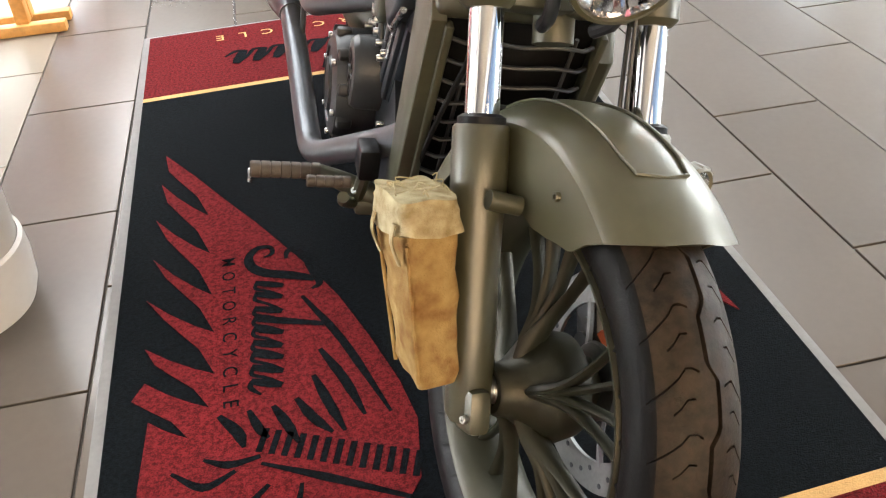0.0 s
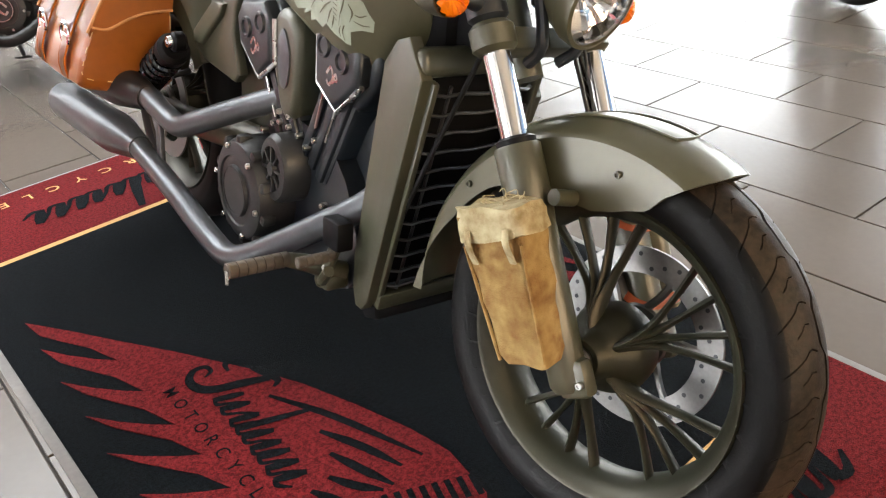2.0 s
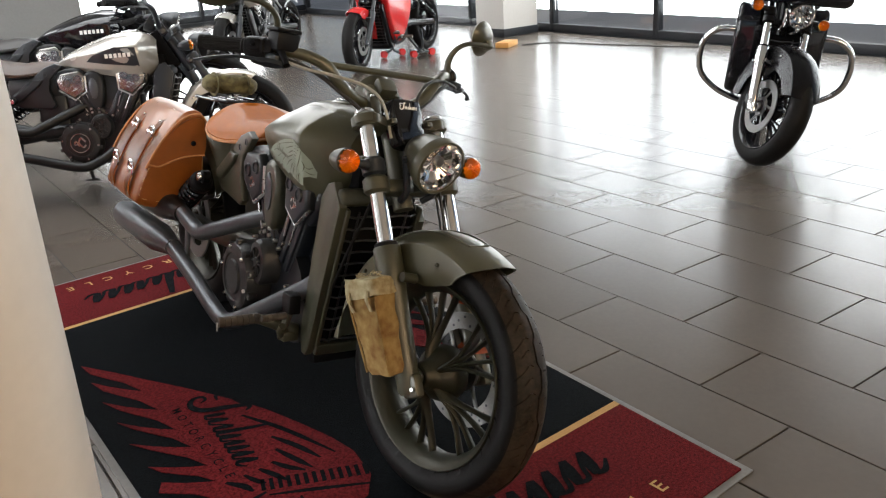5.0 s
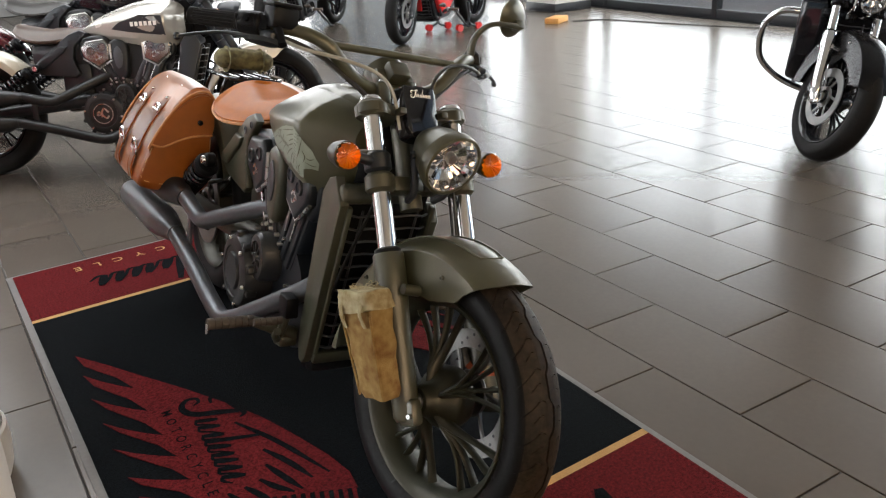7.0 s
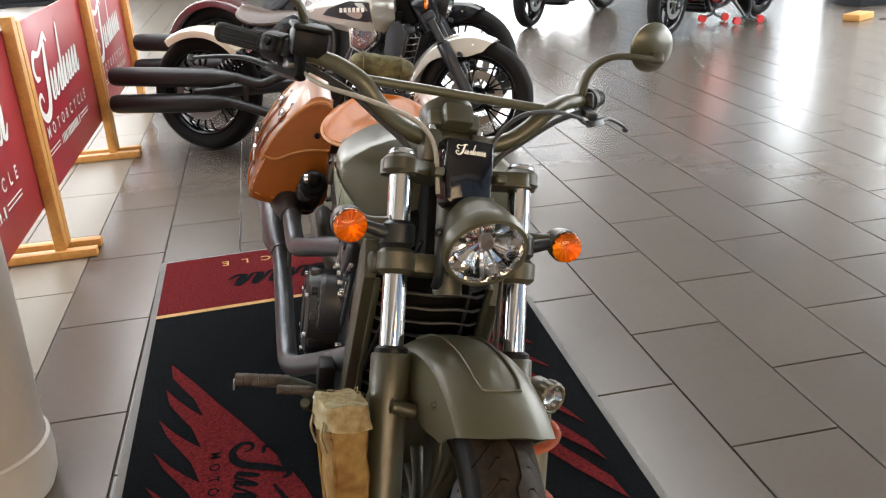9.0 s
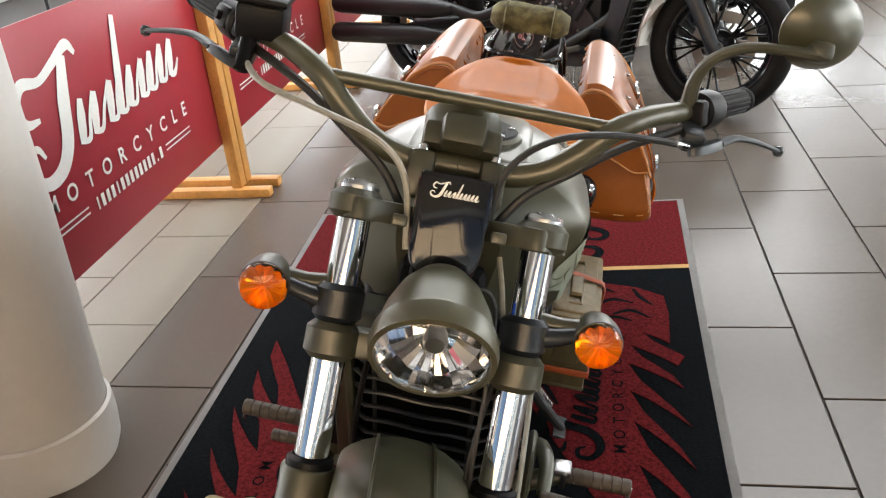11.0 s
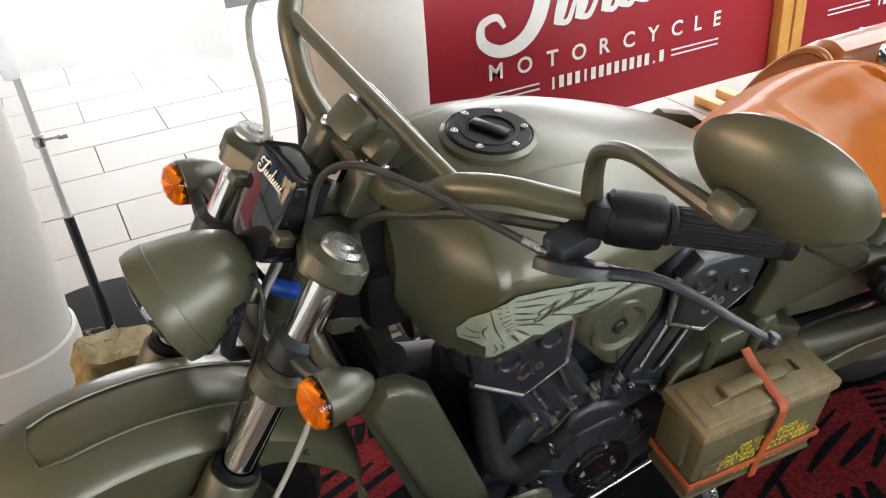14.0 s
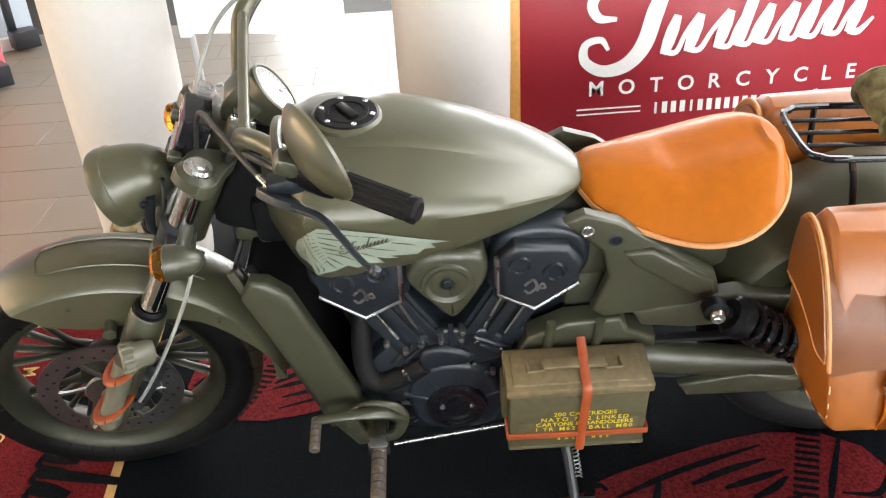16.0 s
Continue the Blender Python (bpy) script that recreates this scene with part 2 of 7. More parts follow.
def rbox(bm, size, m=None, bevel=0.0, seg=2):
    """A box with rounded edges, centred on m."""
    t = BM()
    bmesh.ops.create_cube(t, size=1)
    t.transform(Matrix.Diagonal((*size, 1)))
    if bevel:
        bmesh.ops.bevel(t, geom=list(t.edges), offset=bevel, segments=seg, profile=0.5, affect="EDGES")
    join(bm, t, m)


def join(bm, t, m=None):
    if m is not None:
        t.transform(m)
    me = bpy.data.meshes.new("tmp")
    t.to_mesh(me)
    t.free()
    bm.from_mesh(me)
    bpy.data.meshes.remove(me)


def loft(bm, rings, cap=True, closed=False, loop=True):
    """Skin over rings of points; loop: each ring is closed; closed: the last ring meets the first."""
    vs = [[bm.verts.new(p) for p in r] for r in rings]
    n = len(vs[0])
    k = len(vs)
    for i in range(k if closed else k - 1):
        a, b = vs[i], vs[(i + 1) % k]
        for j in range(n if loop else n - 1):
            bm.faces.new((a[j], a[(j + 1) % n], b[(j + 1) % n], b[j]))
    if cap and not closed and loop:
        bm.faces.new(list(reversed(vs[0])))
        bm.faces.new(vs[-1])


def smooth_path(pts, n=6):
    """A smooth line through points."""
    p = [V(q) for q in pts]
    if len(p) < 3:
        return p
    p = [2 * p[0] - p[1]] + p + [2 * p[-1] - p[-2]]
    out = []
    for i in range(1, len(p) - 2):
        for k in range(n):
            t = k / n
            a, b, c, d = p[i - 1:i + 3]
            out.append(0.5 * ((2 * b) + (c - a) * t + (2 * a - 5 * b + 4 * c - d) * t * t + (3 * b - a - 3 * c + d) * t ** 3))
    out.append(p[-2])
    return out


def tube(bm, pts, r, seg=12, smooth=0, cap=True, flat=1.0, closed=False):
    """A round bar along points; r one radius or one a point."""
    p = smooth_path(pts, smooth) if smooth else [V(q) for q in pts]
    n = len(p)
    rr = [r] * n if not hasattr(r, "__len__") else [r[min(len(r) - 1, int(i * (len(r) - 1) / max(1, n - 1) + 0.5))] if len(r) != n else r[i] for i in range(n)]
    if hasattr(r, "__len__") and len(r) != n:
        rr = [float(np.interp(i / (n - 1) * (len(r) - 1), range(len(r)), r)) for i in range(n)]
    rings = []
    up = None
    for i in range(n):
        a, b = p[max(0, i - 1)], p[min(n - 1, i + 1)]
        if closed:
            a, b = p[(i - 1) % n], p[(i + 1) % n]
        d = (b - a).normalized()
        if up is None:
            up = V((0, 0, 1)) if abs(d.z) < 0.9 else V((1, 0, 0))
        s = d.cross(up).normalized()
        up = s.cross(d).normalized()
        rings.append([p[i] + (s * math.cos(2 * math.pi * k / seg) + up * flat * math.sin(2 * math.pi * k / seg)) * rr[i] for k in range(seg)])
    loft(bm, rings, cap, closed)


def lathe(bm, prof, seg=32, m=None, cap=False):
    """Turns a profile of (radius, height) about z."""
    t = BM()
    rings = [[V((r * math.cos(2 * math.pi * k / seg), r * math.sin(2 * math.pi * k / seg), z)) for k in range(seg)] for r, z in prof]
    loft(t, rings, cap)
    bmesh.ops.remove_doubles(t, verts=t.verts, dist=1e-6)
    join(bm, t, m)


def prism(bm, poly, h, m=None, bevel=0.0, seg=2):
    """A flat outline in x, y, raised from z = 0 to h."""
    t = BM()
    f = t.faces.new([t.verts.new((x, y, 0)) for x, y in poly])
    r = bmesh.ops.extrude_face_region(t, geom=[f])
    bmesh.ops.translate(t, verts=[v for v in r["geom"] if isinstance(v, bmesh.types.BMVert)], vec=(0, 0, h))
    if bevel:
        top = [e for e in t.edges if all(abs(v.co.z - h) < 1e-6 for v in e.verts)]
        bmesh.ops.bevel(t, geom=top, offset=bevel, segments=seg, profile=0.5, affect="EDGES")
    join(bm, t, m)


def bolt(bm, p, d, r=0.006, h=0.005):
    """A hexagon-socket bolt head at p, looking along d."""
    m = Matrix.Translation(p) @ V(d).to_track_quat("Z", "Y").to_matrix().to_4x4()
    lathe(bm, [(0.0, h * 0.5), (r * 0.45, h * 0.5), (r * 0.5, h), (r * 0.85, h), (r, h * 0.7), (r, -0.002)], 12, m)


def sloop(pts, n=5):
    """A smooth closed outline through 2-D points."""
    p = [V((*q, 0)) for q in pts]
    k = len(p)
    out = []
    for i in range(k):
        a, b, c, d = p[(i - 1) % k], p[i], p[(i + 1) % k], p[(i + 2) % k]
        for j in range(n):
            t = j / n
            q = 0.5 * ((2 * b) + (c - a) * t + (2 * a - 5 * b + 4 * c - d) * t * t + (3 * b - a - 3 * c + d) * t ** 3)
            out.append((q.x, q.y))
    return out


def glyph(ch, size, bold=0.0):
    """One character of the built-in font as a bmesh in x, y, its foot at y = 0."""
    c = bpy.data.curves.new("lettering", "FONT")
    c.body, c.size, c.offset = ch, size, bold * size
    c.resolution_u = 3
    ob = bpy.data.objects.new("lettering", c)
    me = bpy.data.meshes.new_from_object(ob)
    bm = BM()
    bm.from_mesh(me)
    bpy.data.meshes.remove(me)
    bpy.data.objects.remove(ob)
    bpy.data.curves.remove(c)
    return bm


def letters(name, body, size, width, material, parent, m, bold=0.0, label="", tall=1.0):
    """A line of lettering, one part a letter, spread over a width and centred on m."""
    made = [(ch, glyph(ch, size, bold) if ch != " " else None) for ch in body]
    spans = [(min(v.co.x for v in b.verts), max(v.co.x for v in b.verts)) if b else (0.0, size * 0.3) for _, b in made]
    gap = (width - sum(q - p for p, q in spans)) / max(1, len(body) - 1)
    x = -width / 2
    for (ch, b), (p, q) in zip(made, spans):
        if b:
            part(name, b, material, parent, label, m @ Matrix.Translation((x - p, -0.345 * size * tall, 0)) @ Matrix.Diagonal((1, tall, 1, 1)))
        x += q - p + gap


def ribbon(bm, pts, w, z=0.0, n=6, thick=0.0):
    """A flat pen stroke through 2-D points; w one width or one a point."""
    p = smooth_path([(x, y, z) for x, y in pts], n)
    k = len(p)
    ww = [w] * k if not hasattr(w, "__len__") else [float(np.interp(i / (k - 1) * (len(w) - 1), range(len(w)), w)) for i in range(k)]
    top = []
    for i in range(k):
        d = (p[min(k - 1, i + 1)] - p[max(0, i - 1)]).normalized()
        s = V((-d.y, d.x, 0)) * ww[i] * 0.5
        top.append((p[i] + s, p[i] - s))
    vs = [(bm.verts.new(a), bm.verts.new(b)) for a, b in top]
    for i in range(k - 1):
        bm.faces.new((vs[i][0], vs[i][1], vs[i + 1][1], vs[i + 1][0]))
    if thick:
        bmesh.ops.solidify(bm, geom=list(bm.faces), thickness=-thick)


def script_mark(bm, width, z=0.0):
    """A plain flourish in place of a script logo: a swash and a run of slanted strokes, in x, y, centred."""
    s = width

    def stroke(pts, w, lift, n=6):
        ribbon(bm, [(x * s, y * s) for x, y in pts], [q * s for q in w], z + lift, n)

    stroke([(-0.195, 0.205), (-0.245, 0.09), (-0.285, -0.02), (-0.345, -0.082), (-0.425, -0.095), (-0.485, -0.055), (-0.482, 0.0), (-0.43, 0.012), (-0.405, -0.025)], [0.040, 0.058, 0.058, 0.050, 0.040, 0.034, 0.026, 0.022, 0.012], 0.0004)
    stroke([(-0.375, 0.075), (-0.435, 0.085), (-0.455, 0.135), (-0.41, 0.185), (-0.33, 0.172), (-0.25, 0.195), (-0.16, 0.225), (-0.125, 0.19)], [0.014, 0.030, 0.036, 0.036, 0.026, 0.030, 0.034, 0.016], 0.0)
    stems = [(-0.195, 0.065), (-0.115, 0.06), (-0.015, 0.06), (0.050, 0.235), (0.120, 0.065), (0.205, 0.06), (0.272, 0.065), (0.352, 0.065), (0.432, 0.06)]
    for x, top in stems:
        stroke([(x - 0.022, -0.062), (x, 0.0), (x + 0.3 * top + 0.004, top)], [0.030, 0.042, 0.042, 0.026], 0.0006, 3)
    for (x0, t0), (x1, t1) in zip(stems, stems[1:]):
        stroke([(x0 - 0.020, -0.055), (x0 + 0.02, -0.058), ((x0 + x1) / 2 + 0.01, 0.0), (x1 + 0.018, min(t1, 0.06))], [0.018, 0.020, 0.016, 0.022], 0.0002, 4)
    stroke([(0.410, -0.055), (0.445, -0.062), (0.49, -0.02)], [0.024, 0.024, 0.010], 0.0002, 4)


def bolts(name, material, parent, heads, label="", m=None):
    """One bolt head a part: (place, direction, radius, height)."""
    for p, d, r, h in heads:
        bm = BM()
        bolt(bm, p, d, r, h)
        part(name, bm, material, parent, label, m)


def fluted(bm, prof, n, depth, m, lo, hi):
    """A turned body whose flank between heights lo and hi carries n raised ribs."""
    seg = n * 6
    rings = []
    for r, z in prof:
        rings.append([m @ V(((r + (depth if k % 6 < 3 and lo <= z <= hi else 0)) * math.cos(2 * math.pi * k / seg), (r + (depth if k % 6 < 3 and lo <= z <= hi else 0)) * math.sin(2 * math.pi * k / seg), z)) for k in range(seg)])
    t = BM()
    loft(t, rings, False)
    bmesh.ops.remove_doubles(t, verts=t.verts, dist=1e-6)
    join(bm, t)


def zxy(a, b, c, d):
    """A frame whose x, y, z axes are a, b, c at d."""
    return Matrix(((a[0], b[0], c[0], d[0]), (a[1], b[1], c[1], d[1]), (a[2], b[2], c[2], d[2]), (0, 0, 0, 1)))


# side frames of a bike: outline x runs back, outline y runs up, height goes outwards
def left_side(x):
    return zxy((0, 1, 0), (0, 0, 1), (1, 0, 0), (x, 0, 0))


def right_side(x):
    return zxy((0, 1, 0), (0, 0, 1), (-1, 0, 0), (x, 0, 0))


# ---------------------------------------------------------------- motorcycles
def tyre_profile(R, w, z):
    return R - 0.030 * (abs(z) / (w * 0.45)) ** 2.3


def tyre_mesh(parent, R, w, tread, m, name="tyre", label="black rubber tyre with slanted tread grooves"):
    """A tyre about z; tread: cut grooves into its crown, along the mesh lines."""
    half = w * 0.45
    wall = []
    for j in range(1, 9):
        s = j / 8
        wall.append(((R - 0.030) - s * (R - 0.030 - 0.227), w * 0.5 * (0.90 + 0.12 * math.sin(s * math.pi * 0.85) - 0.32 * s * s)))
    pos = [0.0018, 0.0026, 0.008, 0.0130, 0.0138, 0.0185, 0.0193, 0.025, 0.031, 0.036, 0.0368, 0.042, 0.048, 0.0525, 0.0533]
    crown = [z for z in pos if z < half - 0.003] + [half]
    zs = [-z for z in reversed(crown)] + crown
    prof = [(r, -z) for r, z in reversed(wall)] + [(tyre_profile(R, w, z), z) for z in zs] + wall
    cols, turns = ([0.0, 0.018, 0.068, 0.084, 0.35, 0.55, 0.75, 0.935, 0.95, 0.994, 1.008, 1.25, 1.45, 1.65, 1.82], 32) if tread else ([0.0, 1.0], 32)
    per = math.pi / 32
    verts, faces = [], []
    for i in range(turns):
        for k in cols:
            for r, z in prof:
                az = abs(z)
                ph = 2 * i + k
                if tread and az < half + 0.001:
                    cut = az < 0.002
                    cut = cut or (0.017 < k < 0.069 and 0.0135 < az < 0.053)
                    cut = cut or (0.949 < k < 0.995 and 0.019 < az < 0.0365)
                    if cut:
                        r -= 0.0048
                lean = min(max(az - 0.025, 0.0), 0.034) * 34 + 0.10 * math.sin(min(az, 0.03) * 210)
                th = per * (ph + (0.25 * max(-1, min(1, z / 0.013)) + lean if tread else 0))
                zig = 0.006 * max(-1, min(1, 2.6 * math.sin((ph + 0.2) * math.pi / 2))) * max(0.0, 1 - az / 0.012) if tread else 0
                verts.append((r * math.cos(th), r * math.sin(th), z + zig))
    nv, nu = len(prof), turns * len(cols)
    for i in range(nu):
        a, b = i * nv, ((i + 1) % nu) * nv
        faces += [(a + j, b + j, b + j + 1, a + j + 1) for j in range(nv - 1)]
    ob = mesh_part(name, [m @ V(v) for v in verts], faces, TREAD if tread else RUBBER, parent, label, 50)
    if tread:
        ob.data.materials.append(SIDEWALL)
        n = nv - 1
        ob.data.polygons.foreach_set("material_index", [1 if k % n < 9 or k % n > n - 10 else 0 for k in range(len(faces))])
    return ob


def cast_wheel(root, name, R, w, m, paint, tread, disc_side, brake=True, groups=5):
    """Cast wheel about z of m, with rim, spokes, hub, tyre and brake disc."""
    bm = BM()
    lathe(bm, [(0.229, -w * 0.41), (0.236, -w * 0.43), (0.239, -w * 0.38), (0.231, -w * 0.33), (0.221, -w * 0.26), (0.215, -w * 0.1), (0.215, w * 0.1), (0.221, w * 0.26), (0.231, w * 0.33), (0.239, w * 0.38), (0.236, w * 0.43), (0.229, w * 0.41), (0.215, w * 0.28), (0.205, w * 0.1), (0.205, -w * 0.1), (0.215, -w * 0.28), (0.229, -w * 0.41)], 72)
    blades = []
    for g in range(groups):
        a0 = 2 * math.pi * g / groups + 0.3
        for k in (-1, -0.36, 0.36, 1):
            blades.append([(r * math.cos(a0 + k * b), r * math.sin(a0 + k * b), w * h) for r, b, h in ((0.030, 0.04, -0.36), (0.064, 0.06, -0.27), (0.100, 0.17, -0.17), (0.150, 0.30, -0.09), (0.211, 0.385, -0.05))])
    lathe(bm, [(0.020, -w * 0.66), (0.030, -w * 0.66), (0.034, -w * 0.63), (0.037, -w * 0.50), (0.048, -w * 0.38), (0.066, -w * 0.22), (0.074, -w * 0.05), (0.068, w * 0.18), (0.040, w * 0.32), (0.036, w * 0.44), (0.033, w * 0.46), (0.020, w * 0.46)], 40)
    wheel = part(name, bm, paint, root, "cast multi-spoke wheel", m, 40)
    for pts in blades:
        bm = BM()
        tube(bm, pts, [0.0070, 0.0090, 0.0062, 0.0050, 0.0064], 8, 4, flat=1.9)
        part("spoke", bm, paint, wheel, "", m, 40)
    tyre_mesh(wheel, R, w, tread, m)
    if brake:
        z = disc_side * w * 0.56
        d = BM()
        lathe(d, [(0.106, z - 0.0025), (0.149, z - 0.0025), (0.149, z + 0.0025), (0.106, z + 0.0025), (0.106, z - 0.0025)], 64)
        part("brake_disc", d, DISC, wheel, "drilled steel brake disc", m)
        for i in range(6):
            a = i * math.pi / 3
            d = BM()
            tube(d, [(0.045 * math.cos(a), 0.045 * math.sin(a), z), (0.08 * math.cos(a + 0.3), 0.08 * math.sin(a + 0.3), z), (0.112 * math.cos(a + 0.35), 0.112 * math.sin(a + 0.35), z)], 0.007, 6, 3, flat=0.5)
            part("disc_arm", d, DISC, wheel, "", m)
        d = BM()
        lathe(d, [(0.02, z - 0.005), (0.052, z - 0.005), (0.055, z), (0.052, z + 0.005), (0.02, z + 0.005)], 32)
        part("disc_carrier", d, DISC, wheel, "", m)
        # holes are solid black insets, their dark put in as colour
        for i in range(36 if tread else 0):
            a = i * math.pi / 18
            r = 0.117 + 0.01 * (i % 3)
            d = BM()
            lathe(d, [(0.0, -0.0031), (0.0038, -0.0031), (0.0038, 0.0031), (0.0, 0.0031)], 8, Matrix.Translation((r * math.cos(a), r * math.sin(a), z)))
            part("hole_dot", d, BLACK, wheel, "", m)
    return wheel


def sweep_fender(root, name, paint, centre, a0, a1, Rc, w, edge, m, ridge=0.0, steps=44, lip=0.0, x0=0.0):
    """A mudguard about an axle; angles from upright, backwards; edge(a) is the radius of its lower edge; lip curls its front."""
    bm = BM()
    outer, inner = [], []
    for i in range(steps + 1):
        u = i / steps
        a = radians(a0 + (a1 - a0) * u)
        e = edge(math.degrees(a))
        sec = []
        prof = [(-1.0, e), (-1.01, e + 0.5 * (Rc - 0.031 - e)), (-1.0, Rc - 0.031), (-0.965, Rc - 0.0265), (-0.86, Rc - 0.0195), (-0.66, Rc - 0.0105), (-0.44, Rc - 0.0045), (-0.2, Rc - 0.001), (0, Rc)]
        prof += [(-x, r) for x, r in reversed(prof[:-1])]
        k = max(0, 1 - u * 6)
        prof += [(x * 0.955, max(r - 0.0035, e)) for x, r in reversed(prof)]
        for x, r in prof:
            lag = a + radians(lip * k * min(1, max(0, (Rc - 0.004 - r) / (Rc - 0.004 - e))))
            sec.append(V((x0 + x * w, centre[0] + r * math.sin(lag), centre[1] + r * math.cos(lag))))
        outer.append(sec)
    loft(bm, outer)
    return part(name, bm, paint, root, "", m, 28)


def coil(bm, a, b, r, wire, turns, seg=14):
    a, b = V(a), V(b)
    d = b - a
    q = d.to_track_quat("Z", "Y")
    n = turns * seg
    tube(bm, [a + q @ V((r * math.cos(2 * math.pi * i / seg), r * math.sin(2 * math.pi * i / seg), d.length * i / n)) for i in range(n + 1)], wire, 6)


def rod(bm, a, b, r, seg=16, r2=None):
    tube(bm, [a, b], [r, r if r2 is None else r2], seg)


def collar(bm, a, b, r):
    """A rounded sleeve from a to b."""
    a, b = V(a), V(b)
    m = Matrix.Translation(a) @ (b - a).to_track_quat("Z", "Y").to_matrix().to_4x4()
    L = (b - a).length
    e = min(0.25 * r, 0.3 * L)
    lathe(bm, [(0, 0), (r - e, 0), (r, e), (r, L - e), (r - e, L), (0, L)], 28, m)


TANK_SECTIONS = [
    (0.416, 0.072, 0.690, 0.842, 0.775), (0.450, 0.124, 0.645, 0.864, 0.786), (0.488, 0.172, 0.618, 0.876, 0.79), (0.502, 0.183, 0.613, 0.879, 0.79), (0.53, 0.1855, 0.612, 0.882, 0.79),
    (0.58, 0.185, 0.622, 0.884, 0.785), (0.66, 0.178, 0.642, 0.875, 0.78), (0.74, 0.163, 0.662, 0.853, 0.773), (0.82, 0.140, 0.684, 0.824, 0.765),
    (0.88, 0.114, 0.703, 0.798, 0.758), (0.925, 0.085, 0.718, 0.773, 0.75), (0.955, 0.050, 0.729, 0.754, 0.743), (0.966, 0.015, 0.735, 0.744, 0.74)]


def tank_part(root, paint):
    rings = []
    for y, w, zb, zt, zc in TANK_SECTIONS:
        h = zt - zc
        half = [(0.0, zb + 0.004), (0.45, zb), (0.72, zb + 0.06 * (zc - zb)), (0.88, zb + 0.3 * (zc - zb)), (0.97, zb + 0.7 * (zc - zb)), (1.0, zc), (0.98, zc + 0.13 * h), (0.88, zc + 0.36 * h), (0.71, zc + 0.60 * h), (0.53, zc + 0.775 * h), (0.455, zc + 0.820 * h), (0.42, zc + 0.885 * h), (0.36, zc + 0.930 * h), (0.2, zc + 0.975 * h), (0.0, zt)]
        pts = half + [(-x, z) for x, z in reversed(half[1:-1])]
        rings.append([V((x * w, y, z)) for x, z in pts])
    # finer rings between
    fine = []
    for i in range(len(rings) - 1):
        a, b, c, d = rings[max(0, i - 1)], rings[i], rings[i + 1], rings[min(len(rings) - 1, i + 2)]
        for k in range(4):
            t = k / 4
            fine.append([0.5 * ((2 * q) + (r - p) * t + (2 * p - 5 * q + 4 * r - s) * t * t + (3 * q - p - 3 * r + s) * t ** 3) for p, q, r, s in zip(a, b, c, d)])
    fine.append(rings[-1])
    bm = BM()
    loft(bm, fine)
    return part("fuel_tank", bm, paint, root, "", None, 24)


def tank_side(y, z, out=0.0015, side=1):
    """The tank's surface beside (y, z)."""
    ys = [s[0] for s in TANK_SECTIONS]
    w, zb, zc = (float(np.interp(y, ys, [s[k] for s in TANK_SECTIONS])) for k in (1, 2, 4))
    q = (z - zb) / (zc - zb)
    f = float(np.interp(q, [0, 0.06, 0.3, 0.7, 1.0, 1.3], [0.45, 0.72, 0.88, 0.97, 1.0, 0.97]))
    return V((side * (f * w + out), y, z))


SEAT = [(0.958, 0.045, 0.748, 0.730), (0.980, 0.084, 0.758, 0.720), (1.025, 0.114, 0.764, 0.706), (1.08, 0.146, 0.766, 0.697), (1.14, 0.170, 0.770, 0.695), (1.195, 0.178, 0.780, 0.704), (1.24, 0.168, 0.790, 0.722), (1.275, 0.140, 0.796, 0.744), (1.297, 0.096, 0.795, 0.762), (1.308, 0.04, 0.79, 0.772)]


def seat_part(root, leather, y0=0.0):
    bm = BM()
    rings = []
    n = len(SEAT)
    for i in range((n - 1) * 4 + 1):
        k, t = divmod(i, 4)
        t /= 4
        k = min(k, n - 1)
        a, b, c, d = (SEAT[max(0, min(n - 1, k + o))] for o in (-1, 0, 1, 2))
        y, w, zc, ze = (0.5 * (2 * q + (r - p) * t + (2 * p - 5 * q + 4 * r - s) * t * t + (3 * q - p - 3 * r + s) * t ** 3) for p, q, r, s in zip(a, b, c, d))
        pts = []
        for j in range(17):
            u = -1 + j / 8
            z = ze + (zc - ze) * (1 - abs(u) ** 2.4) - 0.012 * math.exp(-((u) / 0.35) ** 2) * (1 if 1.1 < y < 1.28 else 0.3)
            pts.append(V((u * w, y, z)))
        low = [V((u * w * 0.97, y, ze - 0.014 - 0.010 * (1 - abs(u)))) for u in (1.0, 0.5, 0, -0.5, -1.0)]
        rings.append(pts + low)
    loft(bm, rings)
    s = part("seat", bm, leather, root, "", None, 40)
    n2 = [V((w, y, ze - 0.008)) for y, w, zc, ze in SEAT] + [V((-w, y, ze - 0.008)) for y, w, zc, ze in reversed(SEAT)]
    bm = BM()
    tube(bm, smooth_path(n2 + [n2[0]], 5), 0.0055, 6)
    part("piping", bm, LEATHER_EDGE if leather is LEATHER else leather, s, "rolled seat edge")
    return s


def grip_ribs(root, name, a, b, r, ribs, material, label=""):
    """A rubber grip or peg with raised rings."""
    a, b = V(a), V(b)
    L = (b - a).length
    prof = [(0.0, 0), (r * 0.9, 0.0), (r, 0.003)]
    for i in range(ribs):
        z0, z1 = L * (i + 0.08) / ribs, L * (i + 0.92) / ribs
        prof += [(r, z0), (r, z1), (r * 0.86, z1 + 0.0008), (r * 0.86, L * (i + 1.06) / ribs)]
    prof += [(r, L - 0.003), (r * 0.85, L), (0.0, L)]
    bm = BM()
    lathe(bm, prof, 20, Matrix.Translation(a) @ (b - a).to_track_quat("Z", "Y").to_matrix().to_4x4())
    return part(name, bm, material, root, label)


